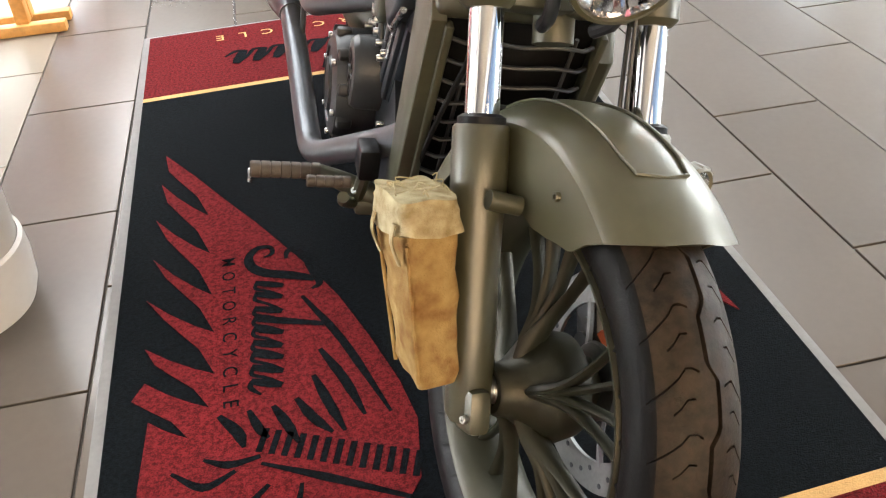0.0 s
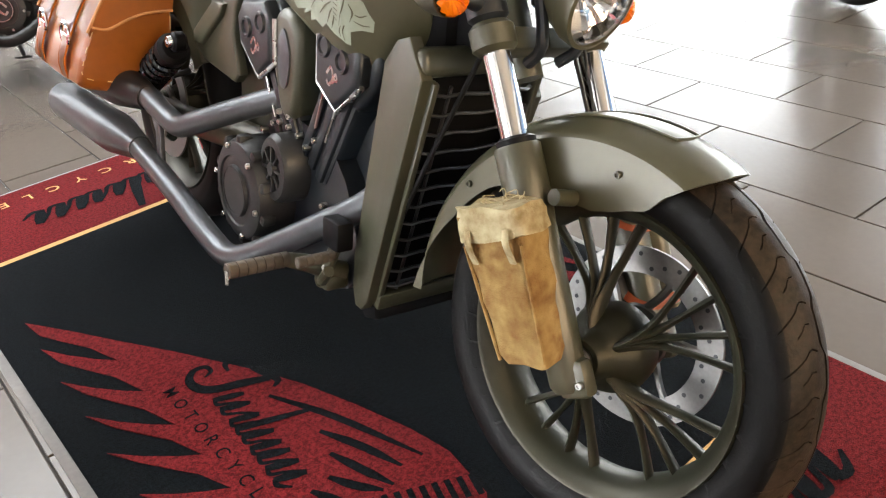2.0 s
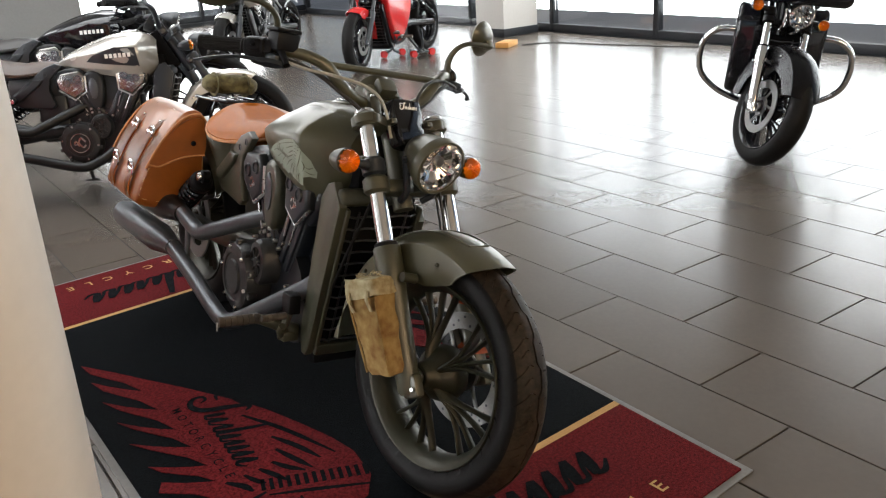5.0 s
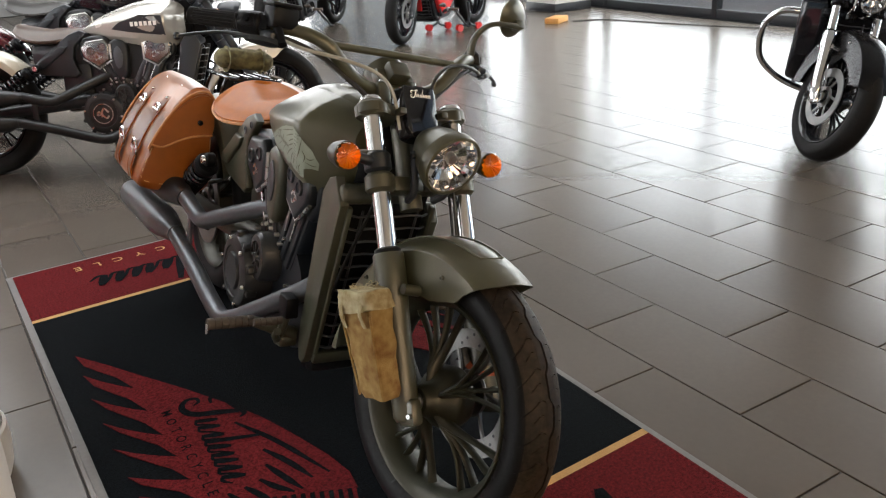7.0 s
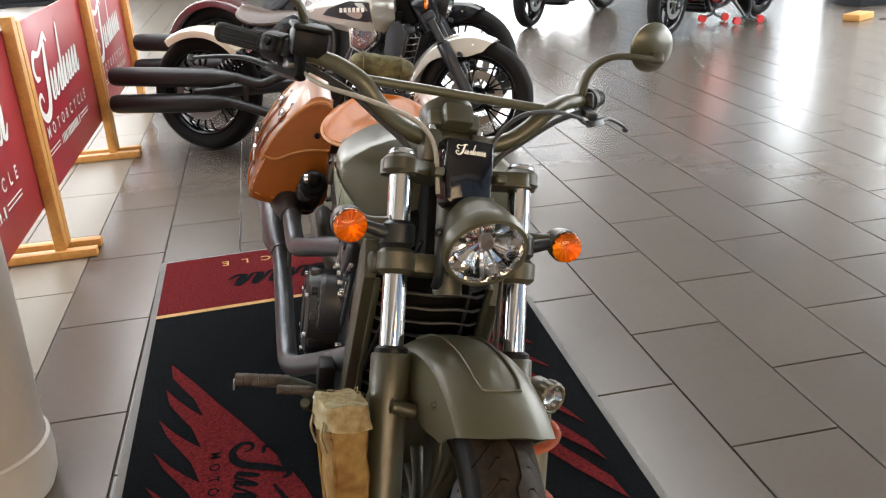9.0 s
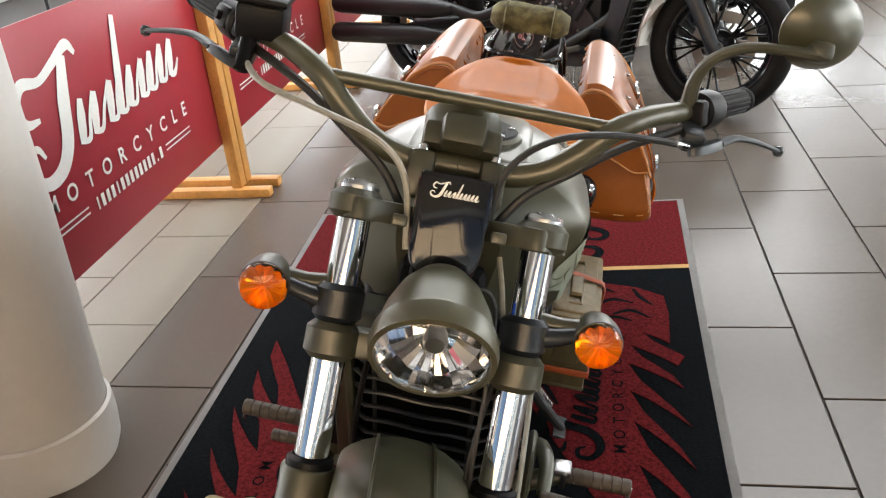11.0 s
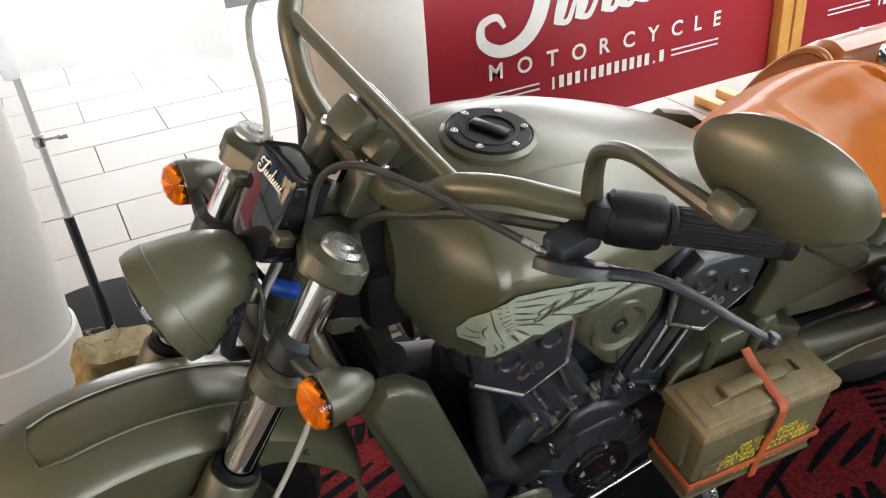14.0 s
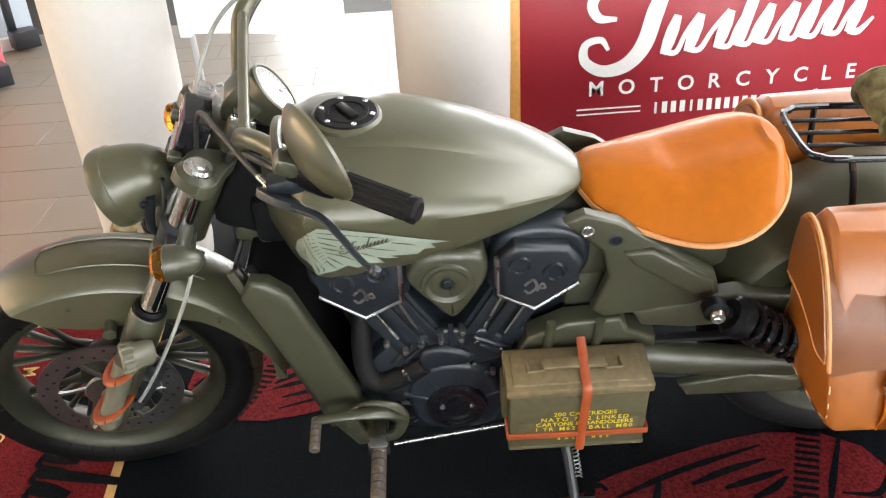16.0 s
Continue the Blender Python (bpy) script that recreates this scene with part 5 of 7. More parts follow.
def window_wall(name, a, b, bays, sill, head, label):
    """A glazed front from a to b: sill and head walls, posts, rails and panes."""
    a, b = V((*a, 0)), V((*b, 0))
    d = b - a
    L = d.length
    m = Matrix.Translation(a) @ Matrix.Rotation(math.atan2(d.y, d.x), 4, "Z")
    bm = BM()
    rbox(bm, (L, 0.2, sill + 0.25), Matrix.Translation((L / 2, 0, sill / 2 - 0.125)))
    rbox(bm, (L, 0.2, HT - head), Matrix.Translation((L / 2, 0, (HT + head) / 2)))
    wall = part(name, bm, PLASTER if sill > 0.2 else MULLION, None)
    wall.matrix_world = m
    tagged(wall, label, "window wall", "", "structure")
    for i in range(bays + 1):
        bm = BM()
        rbox(bm, (0.07, 0.10, head - sill), Matrix.Translation((L * i / bays, 0, (head + sill) / 2)), 0.006)
        part("window_post", bm, MULLION, wall, "dark aluminium post")
    for z in (sill + 0.05, head - 0.04):
        bm = BM()
        rbox(bm, (L, 0.09, 0.10), Matrix.Translation((L / 2, 0, z)), 0.006)
        part("window_rail", bm, MULLION, wall, "dark aluminium rail")
    for i in range(bays):
        bm = BM()
        rbox(bm, (L / bays - 0.07, 0.012, head - sill - 0.18), Matrix.Translation((L * (i + 0.5) / bays, 0, (head + sill) / 2)))
        p = part("pane", bm, CLEAR, wall, "clear glass pane")
        p.visible_shadow = False
    return wall


window_wall("wall_east", (X1, -6.15), (X1, 12.55), 11, 0.0, 3.3, "glazed shop front in dark aluminium frames")
window_wall("wall_north", (X1, Y1), (X0, Y1), 6, 0.06, 3.3, "back wall with a band of windows")
window_wall("wall_west", (X0, Y1), (X0, Y0), 8, 0.25, 3.3, "white wall with tall windows")
window_wall("wall_south", (X0, Y0), (X1, Y0), 6, 0.9, 3.3, "white wall with a row of windows")


# columns with a plain collar at the foot
def column(x, y):
    ob = thing("column", Matrix.Translation((x, y, 0)), "smooth round off-white column with a wider collar foot", "column", "round columns")
    bm = BM()
    lathe(bm, [(0.0, 0.0), (0.150, 0.0), (0.162, 0.03), (0.168, 0.09), (0.166, 0.135), (0.158, 0.14)], 64)
    part("collar", bm, COLUMN, ob)
    bm = BM()
    lathe(bm, [(0.156, 0.139), (0.160, 0.25), (0.168, 0.6), (0.172, 1.2), (0.172, HT + 0.01)], 64)
    part("shaft", bm, COLUMN, ob)
    return ob


column(-0.382, -0.200)
column(-0.392, -1.175)

# ---------------------------------------------------------------- rug


def rug_y(x, y):
    """Stripe lines run slightly askew across the rug."""
    return y + 0.055 * (x - 0.54)


def rug_x(side, y):
    return float(np.interp(y, [-1.5, -0.05, 1.2], [-0.066, -0.080, -0.094] if side < 0 else [1.170, 1.182, 1.206]))


rug = thing("floor_mat", pose(0, 0, 0), "black and red pile floor mat with a feathered wing motif", "mat")


def rug_strip(name, y0, y1, z, material, label, inset=0.022, parent=None):
    bm = BM()
    n = 10
    rows = []
    for i in range(n + 1):
        row = []
        for j in range(5):
            y = y0 + (y1 - y0) * j / 4
            xl, xr = rug_x(-1, y) + inset, rug_x(1, y) - inset
            x = xl + (xr - xl) * i / n
            row.append(bm.verts.new((x, rug_y(x, y), z)))
        rows.append(row)
    for i in range(n):
        for j in range(4):
            bm.faces.new((rows[i][j], rows[i + 1][j], rows[i + 1][j + 1], rows[i][j + 1]))
    r = bmesh.ops.extrude_face_region(bm, geom=list(bm.faces))
    bmesh.ops.translate(bm, verts=[v for v in r["geom"] if isinstance(v, bmesh.types.BMVert)], vec=(0, 0, -z + 0.0005))
    return part(name, bm, material, parent or rug, label)


rug_strip("rubber_border", -1.505, 1.185, 0.0035, RUG_EDGE, "grey rubber edge", 0.0)
rug_strip("black_field", -1.060, 0.670, 0.0080, RUG_BLACK, "black pile field")
rug_strip("gold_stripe", -1.082, -1.060, 0.0082, RUG_GOLD, "pale gold stripe")
rug_strip("gold_stripe", 0.670, 0.692, 0.0082, RUG_GOLD, "pale gold stripe")
rug_strip("red_band", -1.485, -1.082, 0.0080, RUG_RED, "red pile end band")
rug_strip("red_band", 0.692, 1.165, 0.0080, RUG_RED, "red pile end band")

WING = [(0.012, 0.295), (0.085, 0.170), (0.157, 0.036), (0.222, -0.080), (0.273, -0.180), (0.325, -0.285), (0.370, -0.390), (0.410, -0.520), (0.444, -0.650), (0.458, -0.745), (0.440, -0.865), (0.390, -0.935), (0.300, -0.965), (0.18, -0.955), (0.09, -0.93), (0.016, -0.880), (0.009, -0.783), (0.014, -0.70)]
# feather tips along the trailing edge, each parted from the next by a narrow notch
TIPS = [(0.018, -0.637), (0.007, -0.540), (0.002, -0.447), (-0.003, -0.300), (0.003, -0.160), (0.002, -0.007), (0.008, 0.150), (0.012, 0.295)]
NOTCHES = [(0.085, -0.690), (0.120, -0.630), (0.129, -0.548), (0.129, -0.434), (0.126, -0.318), (0.122, -0.172), (0.120, -0.022)]
for (x0, y0), (xn, yn), (x1, y1) in zip(TIPS, NOTCHES, TIPS[1:]):
    WING += [(x0, y0), (x0 + 0.35 * (xn - x0), y0 + 0.42 * (yn - y0)), (x0 + 0.72 * (xn - x0), y0 + 0.78 * (yn - y0)), (xn, yn), (xn - 0.028, yn + 0.30 * (y1 - yn)), (xn - 0.064, yn + 0.52 * (y1 - yn)), (xn - 0.098, yn + 0.74 * (y1 - yn))]
# dark lines within the wing: points, widths, smoothness
SLITS = [(p, [w * 0.5, w, w, w * 0.35], 6) for p, w in (
    (((0.300, -0.372), (0.36, -0.52), (0.418, -0.72)), 0.016), (((0.318, -0.535), (0.35, -0.62), (0.375, -0.716)), 0.018), (((0.300, -0.600), (0.318, -0.67), (0.338, -0.742)), 0.018),
    (((0.266, -0.648), (0.29, -0.70), (0.318, -0.740)), 0.018), (((0.226, -0.655), (0.245, -0.70), (0.262, -0.748)), 0.018), (((0.135, -0.655), (0.165, -0.70), (0.175, -0.735)), 0.02), (((0.185, -0.655), (0.20, -0.70), (0.215, -0.725)), 0.016))]
SLITS += [([(0.213 + 0.235 * k / 12, -0.703 - 0.112 * k / 12), (0.197 + 0.235 * k / 12, -0.751 - 0.112 * k / 12)], 0.011, 2) for k in range(13)]
SLITS += [(p, [0.006, 0.016, 0.008], 5) for p in (
    ((0.20, -0.775), (0.30, -0.83), (0.42, -0.90)), ((0.06, -0.76), (0.11, -0.80), (0.16, -0.78)), ((0.10, -0.84), (0.16, -0.86), (0.21, -0.82)), ((0.05, -0.83), (0.08, -0.87), (0.10, -0.92)),
    ((0.26, -0.83), (0.25, -0.90), (0.30, -0.95)), ((0.15, -0.90), (0.19, -0.92), (0.24, -0.90)), ((0.11, -0.745), (0.15, -0.765), (0.20, -0.76)))]


def wing_motif(flip):
    m = pose(0, 0, 0) if not flip else Matrix.Translation((1.102, -0.346, 0)) @ Matrix.Rotation(math.pi, 4, "Z")
    bm = BM()
    prism(bm, WING, 0.0028, m @ Matrix.Translation((0, 0, 0.0072)))
    wing = part("wing_motif", bm, RUG_RED, rug, "red feathered wing")
    for pts, w, n in SLITS:
        bm = BM()
        ribbon(bm, pts, w, 0.0108, n)
        part("feather_slit", bm, RUG_BLACK, wing, "black feather line", m)
    bm = BM()
    script_mark(bm, 0.45, 0.0112)
    part("script_motif", bm, RUG_BLACK, wing, "black script flourish", m @ Matrix.Translation((0.232, -0.405, 0)) @ Matrix.Rotation(radians(-94), 4, "Z"))
    letters("letter", "MOTORCYCLE", 0.038, 0.435, RUG_BLACK, wing, m @ Matrix.Translation((0.158, -0.423, 0.0112)) @ Matrix.Rotation(radians(-90.5), 4, "Z"), 0.006)


wing_motif(False)
wing_motif(True)
for cy, rot in ((0.935, 183), (-1.255, 3)):
    m = Matrix.Translation((0.55, rug_y(0.55, cy), 0)) @ Matrix.Rotation(radians(rot), 4, "Z")
    bm = BM()
    script_mark(bm, 0.78, 0.0102)
    part("script_motif", bm, RUG_BLACK, rug, "black script flourish", m @ Matrix.Translation((0, 0.045, 0)))
    letters("letter", "MOTORCYCLE", 0.060, 0.80, RUG_GOLD, rug, m @ Matrix.Translation((0.0, -0.135, 0.0104)), 0.006, "pale capital letter")

# ---------------------------------------------------------------- red boards on pine stands
def board_stand(x, y):
    ob = thing("board_stand", Matrix.Translation((x, y, 0)), "varnished pine post on a flat cross foot", "stand", "board stands")
    for dy in (-0.055, 0.055):
        bm = BM()
        rbox(bm, (0.48, 0.045, 0.035), Matrix.Translation((-0.10, dy, 0.0175 + 0.002)), 0.004)
        part("foot", bm, WOOD, ob)
    bm = BM()
    rbox(bm, (0.044, 0.050, 0.92), Matrix.Translation((0.0, -0.030, 0.495)), 0.004)
    part("post", bm, WOOD, ob)
    bm = BM()
    rbox(bm, (0.044, 0.050, 0.90), Matrix.Translation((0.0, 0.030, 0.485)), 0.004)
    part("post", bm, WOOD, ob)
    return ob


def red_board(y0, y1):
    ob = thing("sign_board", Matrix.Translation((-0.520, y0, 0)), "dark red board with white lettering and a script flourish", "sign", "red boards")
    L = y1 - y0
    bm = BM()
    rbox(bm, (0.010, L, 0.69), Matrix.Translation((-0.0075, L / 2, 0.565)), 0.002)
    part("panel", bm, BOARD_RED, ob)
    face = zxy((0, 1, 0), (0, 0, 1), (1, 0, 0), (0.0005, 0, 0))
    cy = 0.661
    bm = BM()
    script_mark(bm, 0.94, 0.0)
    part("script_mark", bm, WHITE_MARK, ob, "white script flourish", face @ Matrix.Translation((cy, 0.612, 0)) @ Matrix.Rotation(radians(3), 4, "Z"))
    letters("letter", "MOTORCYCLE", 0.068, 0.872, WHITE_MARK, ob, face @ Matrix.Translation((cy, 0.446, 0)), 0.018, "white capital letter")
    for z in (0.377, 0.360):
        for c, w in ((cy - 0.370, 0.21), (cy + 0.335, 0.195)):
            bm = BM()
            rbox(bm, (w, 0.005, 0.0006), Matrix.Translation((c, z, 0)))
            part("rule", bm, WHITE_MARK, ob, "thin white rule", face)
    for k in range(15):
        bm = BM()
        if k != 13:
            rbox(bm, (0.017 if k not in (0, 4) else 0.008, 0.038, 0.0006), Matrix.Translation((cy - 0.215 + 0.0295 * k, 0.367, 0)))
        else:
            rbox(bm, (0.008, 0.008, 0.0006), Matrix.Translation((cy - 0.215 + 0.0295 * k, 0.352, 0)))
        part("small_print", bm, WHITE_MARK, ob, "white bar of small print", face)


red_board(0.015, 1.372)
red_board(1.425, 2.86)
red_board(2.915, 4.30)
board_stand(-0.50, 1.398)
board_stand(-0.50, 2.888)
board_stand(-0.50, 4.315)
bm = BM()
rbox(bm, (0.03, 0.04, 0.90), Matrix.Translation((-0.505, -0.006, 0.47)), 0.004)
rbox(bm, (0.36, 0.04, 0.035), Matrix.Translation((-0.56, -0.006, 0.0175)), 0.004)
tagged(part("board_stand", bm, WOOD, None), "varnished pine end post of the red board", "stand", "board stands")

# unseen panel before the back windows, added to cut glare on the floor
bm = BM()
rbox(bm, (4.7, 0.06, 3.58), Matrix.Translation((0.75, 12.50, 1.795)), 0.004)
tagged(part("glare_blocker", bm, CEILING, None), "unseen grey panel added to block light from the back windows", "wall", "", "structure")

# ---------------------------------------------------------------- unseen lit ceiling panels, added for sheen on paint and floor
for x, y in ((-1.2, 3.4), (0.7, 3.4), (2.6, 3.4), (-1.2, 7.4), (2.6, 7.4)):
    cl = thing("added_ceiling_panel", Matrix.Translation((x, y, HT)), "unseen lit white ceiling panel, added for reflections, in a thin metal frame", "ceiling light", "ceiling lights")
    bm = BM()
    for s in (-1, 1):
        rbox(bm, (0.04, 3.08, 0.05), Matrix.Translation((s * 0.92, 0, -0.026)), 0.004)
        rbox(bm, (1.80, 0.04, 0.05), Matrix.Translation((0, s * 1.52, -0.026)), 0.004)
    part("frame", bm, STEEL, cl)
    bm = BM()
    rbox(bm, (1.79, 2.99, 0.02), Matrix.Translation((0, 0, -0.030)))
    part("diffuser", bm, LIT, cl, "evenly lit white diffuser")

# ---------------------------------------------------------------- the olive motorcycle and what it carries
BIKE = Matrix.Translation((0.525, -1.010, 0.000)) @ Matrix.Rotation(radians(-2.2), 4, "Z") @ Matrix.Rotation(radians(11.4), 4, "Y")
ARMY = dict(full=True, paint=OLIVE, frame=OLIVE_DARK, engine=BLACK, seat=LEATHER, turn=8.9, ax=0.005, trim=BLACK, wheel=WHEEL, rear=OLIVE, pipe=EXHAUST, muffler=EXHAUST,
            label="matt olive military-style cruiser motorcycle with tan leather seat")
army, STEERED, STEER = build_motorcycle(BIKE, ARMY)

OTHER = dict(rear_from=-48, rear_to=34, panel=BLACK, rocker=DULL_STEEL, paint=SILVER, frame=BLACK, engine=BLACK, seat=BROWN_SEAT, turn=8.0, trim=BLACK, wheel=BLACK_GLOSS, rear=CREAM, pipe=EXHAUST_DARK, muffler=EXHAUST_DARK, fork=BLACK,
             label="silver and black cruiser motorcycle with dark brown saddle", group="parked motorcycles")
ang = math.degrees(math.atan2(2.885 - 2.12, -0.015 - 1.44)) - 90
build_motorcycle(Matrix.Translation((1.43, 2.115, 0.0)) @ Matrix.Rotation(radians(ang), 4, "Z") @ Matrix.Rotation(radians(8), 4, "Y"), OTHER)
OTHER2 = dict(OTHER, rear_from=-62, rear_to=105, panel=BLACK_GLOSS, paint=BLACK_GLOSS, rear=MAROON, engine=GREY_ENG, seat=BLACK_SEAT, label="black and maroon cruiser motorcycle with black saddle parked behind")
build_motorcycle(Matrix.Translation((1.60, 3.06, 0.0)) @ Matrix.Rotation(radians(ang), 4, "Z") @ Matrix.Rotation(radians(8), 4, "Y") @ Matrix.Scale(1.08, 4), OTHER2)
TOUR = dict(OTHER, disc=-1, valance=(-68, 95), rear_from=-62, rear_to=95, exhaust=False, turn=28.0, paint=TOUR_BLACK, frame=TOUR_BLACK, rear=TOUR_BLACK, fork=CHROME, wheel=BLACK_GLOSS, trim=CHROME, label="black and chrome touring motorcycle with tubular crash bars")
build_motorcycle(Matrix.Translation((3.50, 0.175, 0.0)) @ Matrix.Rotation(radians(-55), 4, "Z") @ Matrix.Rotation(radians(8), 4, "Y"), TOUR)
RED = dict(OTHER, paint=RED_PAINT, frame=BLACK_GLOSS, rear=BLACK_GLOSS, seat=BLACK_SEAT, label="bright red and black sports motorcycle far across the showroom")
red_bike = build_motorcycle(Matrix.Translation((3.95, 5.15, 0.0)) @ Matrix.Rotation(radians(-60), 4, "Z"), RED)[0]
for s in (-1, 1):
    bm = BM()
    prism(bm, sloop([(0.24, 0.98), (0.48, 1.02), (0.80, 0.86), (0.94, 0.66), (0.86, 0.42), (0.66, 0.24), (0.52, 0.26), (0.44, 0.46), (0.36, 0.70)], 3), 0.06, (left_side(0.13) if s > 0 else right_side(-0.13)), 0.025, 3)
    part("fairing", bm, RED_PAINT, red_bike, "bright red side fairing")
GREY_BIKE = dict(OTHER, paint=SILVER, frame=GREY_ENG, rear=BLACK_GLOSS, seat=BLACK_SEAT, rear_from=-48, label="grey and black naked motorcycle standing beyond the red one")
build_motorcycle(Matrix.Translation((3.05, 6.35, 0.0)) @ Matrix.Rotation(radians(-50), 4, "Z"), GREY_BIKE)

# crash bars and a low fairing of the touring machine
tour = [o for o in scene.objects if o.name.startswith("motorcycle") and "touring" in o.get("label", "")][0]
for s in (-1, 1):
    bm = BM()
    tube(bm, [(s * 0.10, 0.45, 0.62), (s * 0.30, 0.42, 0.64), (s * 0.395, 0.44, 0.55), (s * 0.385, 0.48, 0.38), (s * 0.26, 0.52, 0.27), (s * 0.10, 0.53, 0.22)], 0.017, 14, 6)
    part("crash_bar", bm, CHROME, tour, "chrome tubular crash bar")
    bm = BM()
    prism(bm, sloop([(0.40, 0.75), (0.40, 0.35), (0.50, 0.30), (0.56, 0.45), (0.52, 0.75)], 4), 0.12, (left_side(0.12) if s > 0 else right_side(-0.12)), 0.03, 4)
    part("leg_fairing", bm, BLACK_GLOSS, tour, "gloss black leg fairing")
bm = BM()
rbox(bm, (0.62, 0.10, 0.36), Matrix.Translation((0, 0.22, 1.0)) @ Matrix.Rotation(radians(-20), 4, "X"), 0.045, 4)
part("fairing", bm, BLACK_GLOSS, tour, "gloss black fairing")

# pole stand with a hanging white sheet between the columns
stand = thing("pole_stand", Matrix.Translation((-0.475, -0.942, 0)), "thin grey pole on a round black steel base", "stand")
bm = BM()
lathe(bm, [(0.0, 0.016), (0.03, 0.015), (0.285, 0.010), (0.300, 0.004), (0.300, 0.0), (0.0, 0.0)], 56)
part("base", bm, MATT_BLACK, stand, "flat black disc base")
bm = BM()
rod(bm, (0, 0, 0.012), (0.0, -0.013, 0.36), 0.0125)
part("lower_pole", bm, BLACK, stand, "thick black lower tube")
bm = BM()
rod(bm, (0, -0.013, 0.36), (0.0, -0.055, 1.70), 0.0085)
part("pole", bm, PALE_POLE, stand, "thin pale upper tube")
bm = BM()
collar(bm, (0, -0.02, 0.545), (0, -0.022, 0.575), 0.013)
tube(bm, [(0, -0.02, 0.56), (0.01, 0.02, 0.562)], 0.003, 8)
rbox(bm, (0.006, 0.022, 0.012), Matrix.Translation((0.011, 0.03, 0.562)), 0.002)
part("clamp_screw", bm, STEEL, stand)
sheet = thing("poster", Matrix.Translation((-0.445, -0.967, 0.70)), "plain white poster sheet hanging from the pole stand", "poster")
bm = BM()
rows = []
for i in range(25):
    u = i / 24
    row = []
    for j in range(9):
        v = j / 8
        row.append(V((0.10 * u + 0.035 * math.sin(u * 5.0) * (1 - v), 0.012 + 0.45 * u, 0.025 - 0.03 * u + 0.02 * math.sin(u * 4) * (1 - v) + v * 0.95)))
    rows.append(row)
loft(bm, rows, False, False, False)
bmesh.ops.solidify(bm, geom=list(bm.faces), thickness=0.002)
part("paper", bm, SHEET, sheet)
bm = BM()
rbox(bm, (0.05, 0.035, 0.16), Matrix.Translation((0.0, -0.005, 0.10)), 0.006)
part("clip", bm, SHEET, sheet, "white clip on the pole")

bm = BM()
rbox(bm, (0.55, 0.55, HT), Matrix.Translation((6.75, 6.15, HT / 2)))
pier = tagged(part("pier", bm, COLUMN, None), "square plastered pier beside the glass doors", "pier", "", "structure")
bm = BM()
rbox(bm, (0.57, 0.57, 0.10), Matrix.Translation((6.75, 6.15, 0.05)), 0.004)
part("baseboard", bm, MULLION, pier, "dark tiled skirting")
bm = BM()
rbox(bm, (0.30, 0.16, 0.06), Matrix.Translation((5.95, 5.2, 0.031)) @ Matrix.Rotation(0.5, 4, "Z"), 0.006)
tagged(part("wooden_block", bm, WOOD, None), "small pale wooden block lying on the tiles", "block")
bm = BM()
tube(bm, [(6.1, 5.1, 0.006), (6.4, 4.9, 0.006), (6.55, 4.3, 0.006), (6.75, 3.6, 0.006), (6.9, 3.2, 0.006)], 0.006, 8, 6)
tagged(part("floor_cable", bm, CABLE, None), "thin black cable lying along the glass front", "cable")
for x, y in ((4.75, 5.75), (4.95, 5.45)):
    jack = thing("paddock_stand", Matrix.Translation((x, y, 0)), "red paddock stand with small wheels", "stand", "paddock stands")
    bm = BM()
    tube(bm, [(-0.12, 0, 0.04), (0, 0, 0.10), (0, 0, 0.30)], 0.014, 10, 3)
    tube(bm, [(0.12, 0, 0.04), (0.03, 0, 0.06), (0, 0, 0.10)], 0.014, 10, 3)
    part("frame", bm, BLACK, jack)
    for k in (-0.12, 0.12):
        bm = BM()
        lathe(bm, [(0.0, -0.02), (0.038, -0.02), (0.04, 0), (0.038, 0.02), (0.0, 0.02)], 20, Matrix.Translation((k, 0, 0.041)) @ Matrix.Rotation(math.pi / 2, 4, "X"))
        part("wheel", bm, RED_PAINT, jack)

# clothes rack behind the boards and floor displays by the west wall
rack = thing("clothes_rack", Matrix.Translation((-3.6, 6.4, 0)), "black steel clothes rack hung with riding jackets", "clothes rack")
bm = BM()
rod(bm, (0, -1.35, 1.55), (0, 1.35, 1.55), 0.016)
part("rail", bm, BLACK, rack)
for y in (-1.3, 1.3):
    bm = BM()
    rod(bm, (0, y, 0.03), (0, y, 1.55), 0.016)
    rbox(bm, (0.5, 0.05, 0.03), Matrix.Translation((0, y, 0.016)), 0.004)
    part("upright", bm, BLACK, rack)


def jacket(y, material, tilt, label):
    ob = thing("jacket", Matrix.Translation((-3.6, y, 0)) @ Matrix.Rotation(tilt, 4, "Z"), label, "jacket", "hanging jackets")
    bm = BM()
    rings = []
    for k in range(11):
        u = k / 10
        hx, hy = 0.14 + 0.12 * min(1, 3 * (1 - u)) + 0.02 * math.sin(u * 9), 0.045 + 0.035 * (1 - u)
        ring = []
        for j in range(20):
            a = 2 * math.pi * j / 20
            p = V((hx * math.cos(a), hy * math.sin(a), 0.22 + 1.24 * u))
            ring.append(p + V((0, 0.03 * noise.noise(p * 7 + V((y, 0, 0))), 0)))
        rings.append(ring)
    loft(bm, rings)
    part("cloth", bm, material, ob, "", None, 60)
    bm = BM()
    tube(bm, [(0, 0, 1.44), (0, 0, 1.52), (0.02, 0, 1.575), (0.0, 0, 1.59), (-0.02, 0, 1.57)], 0.004, 6, 4)
    part("hanger", bm, STEEL, ob, "wire hanger hook")
    return ob


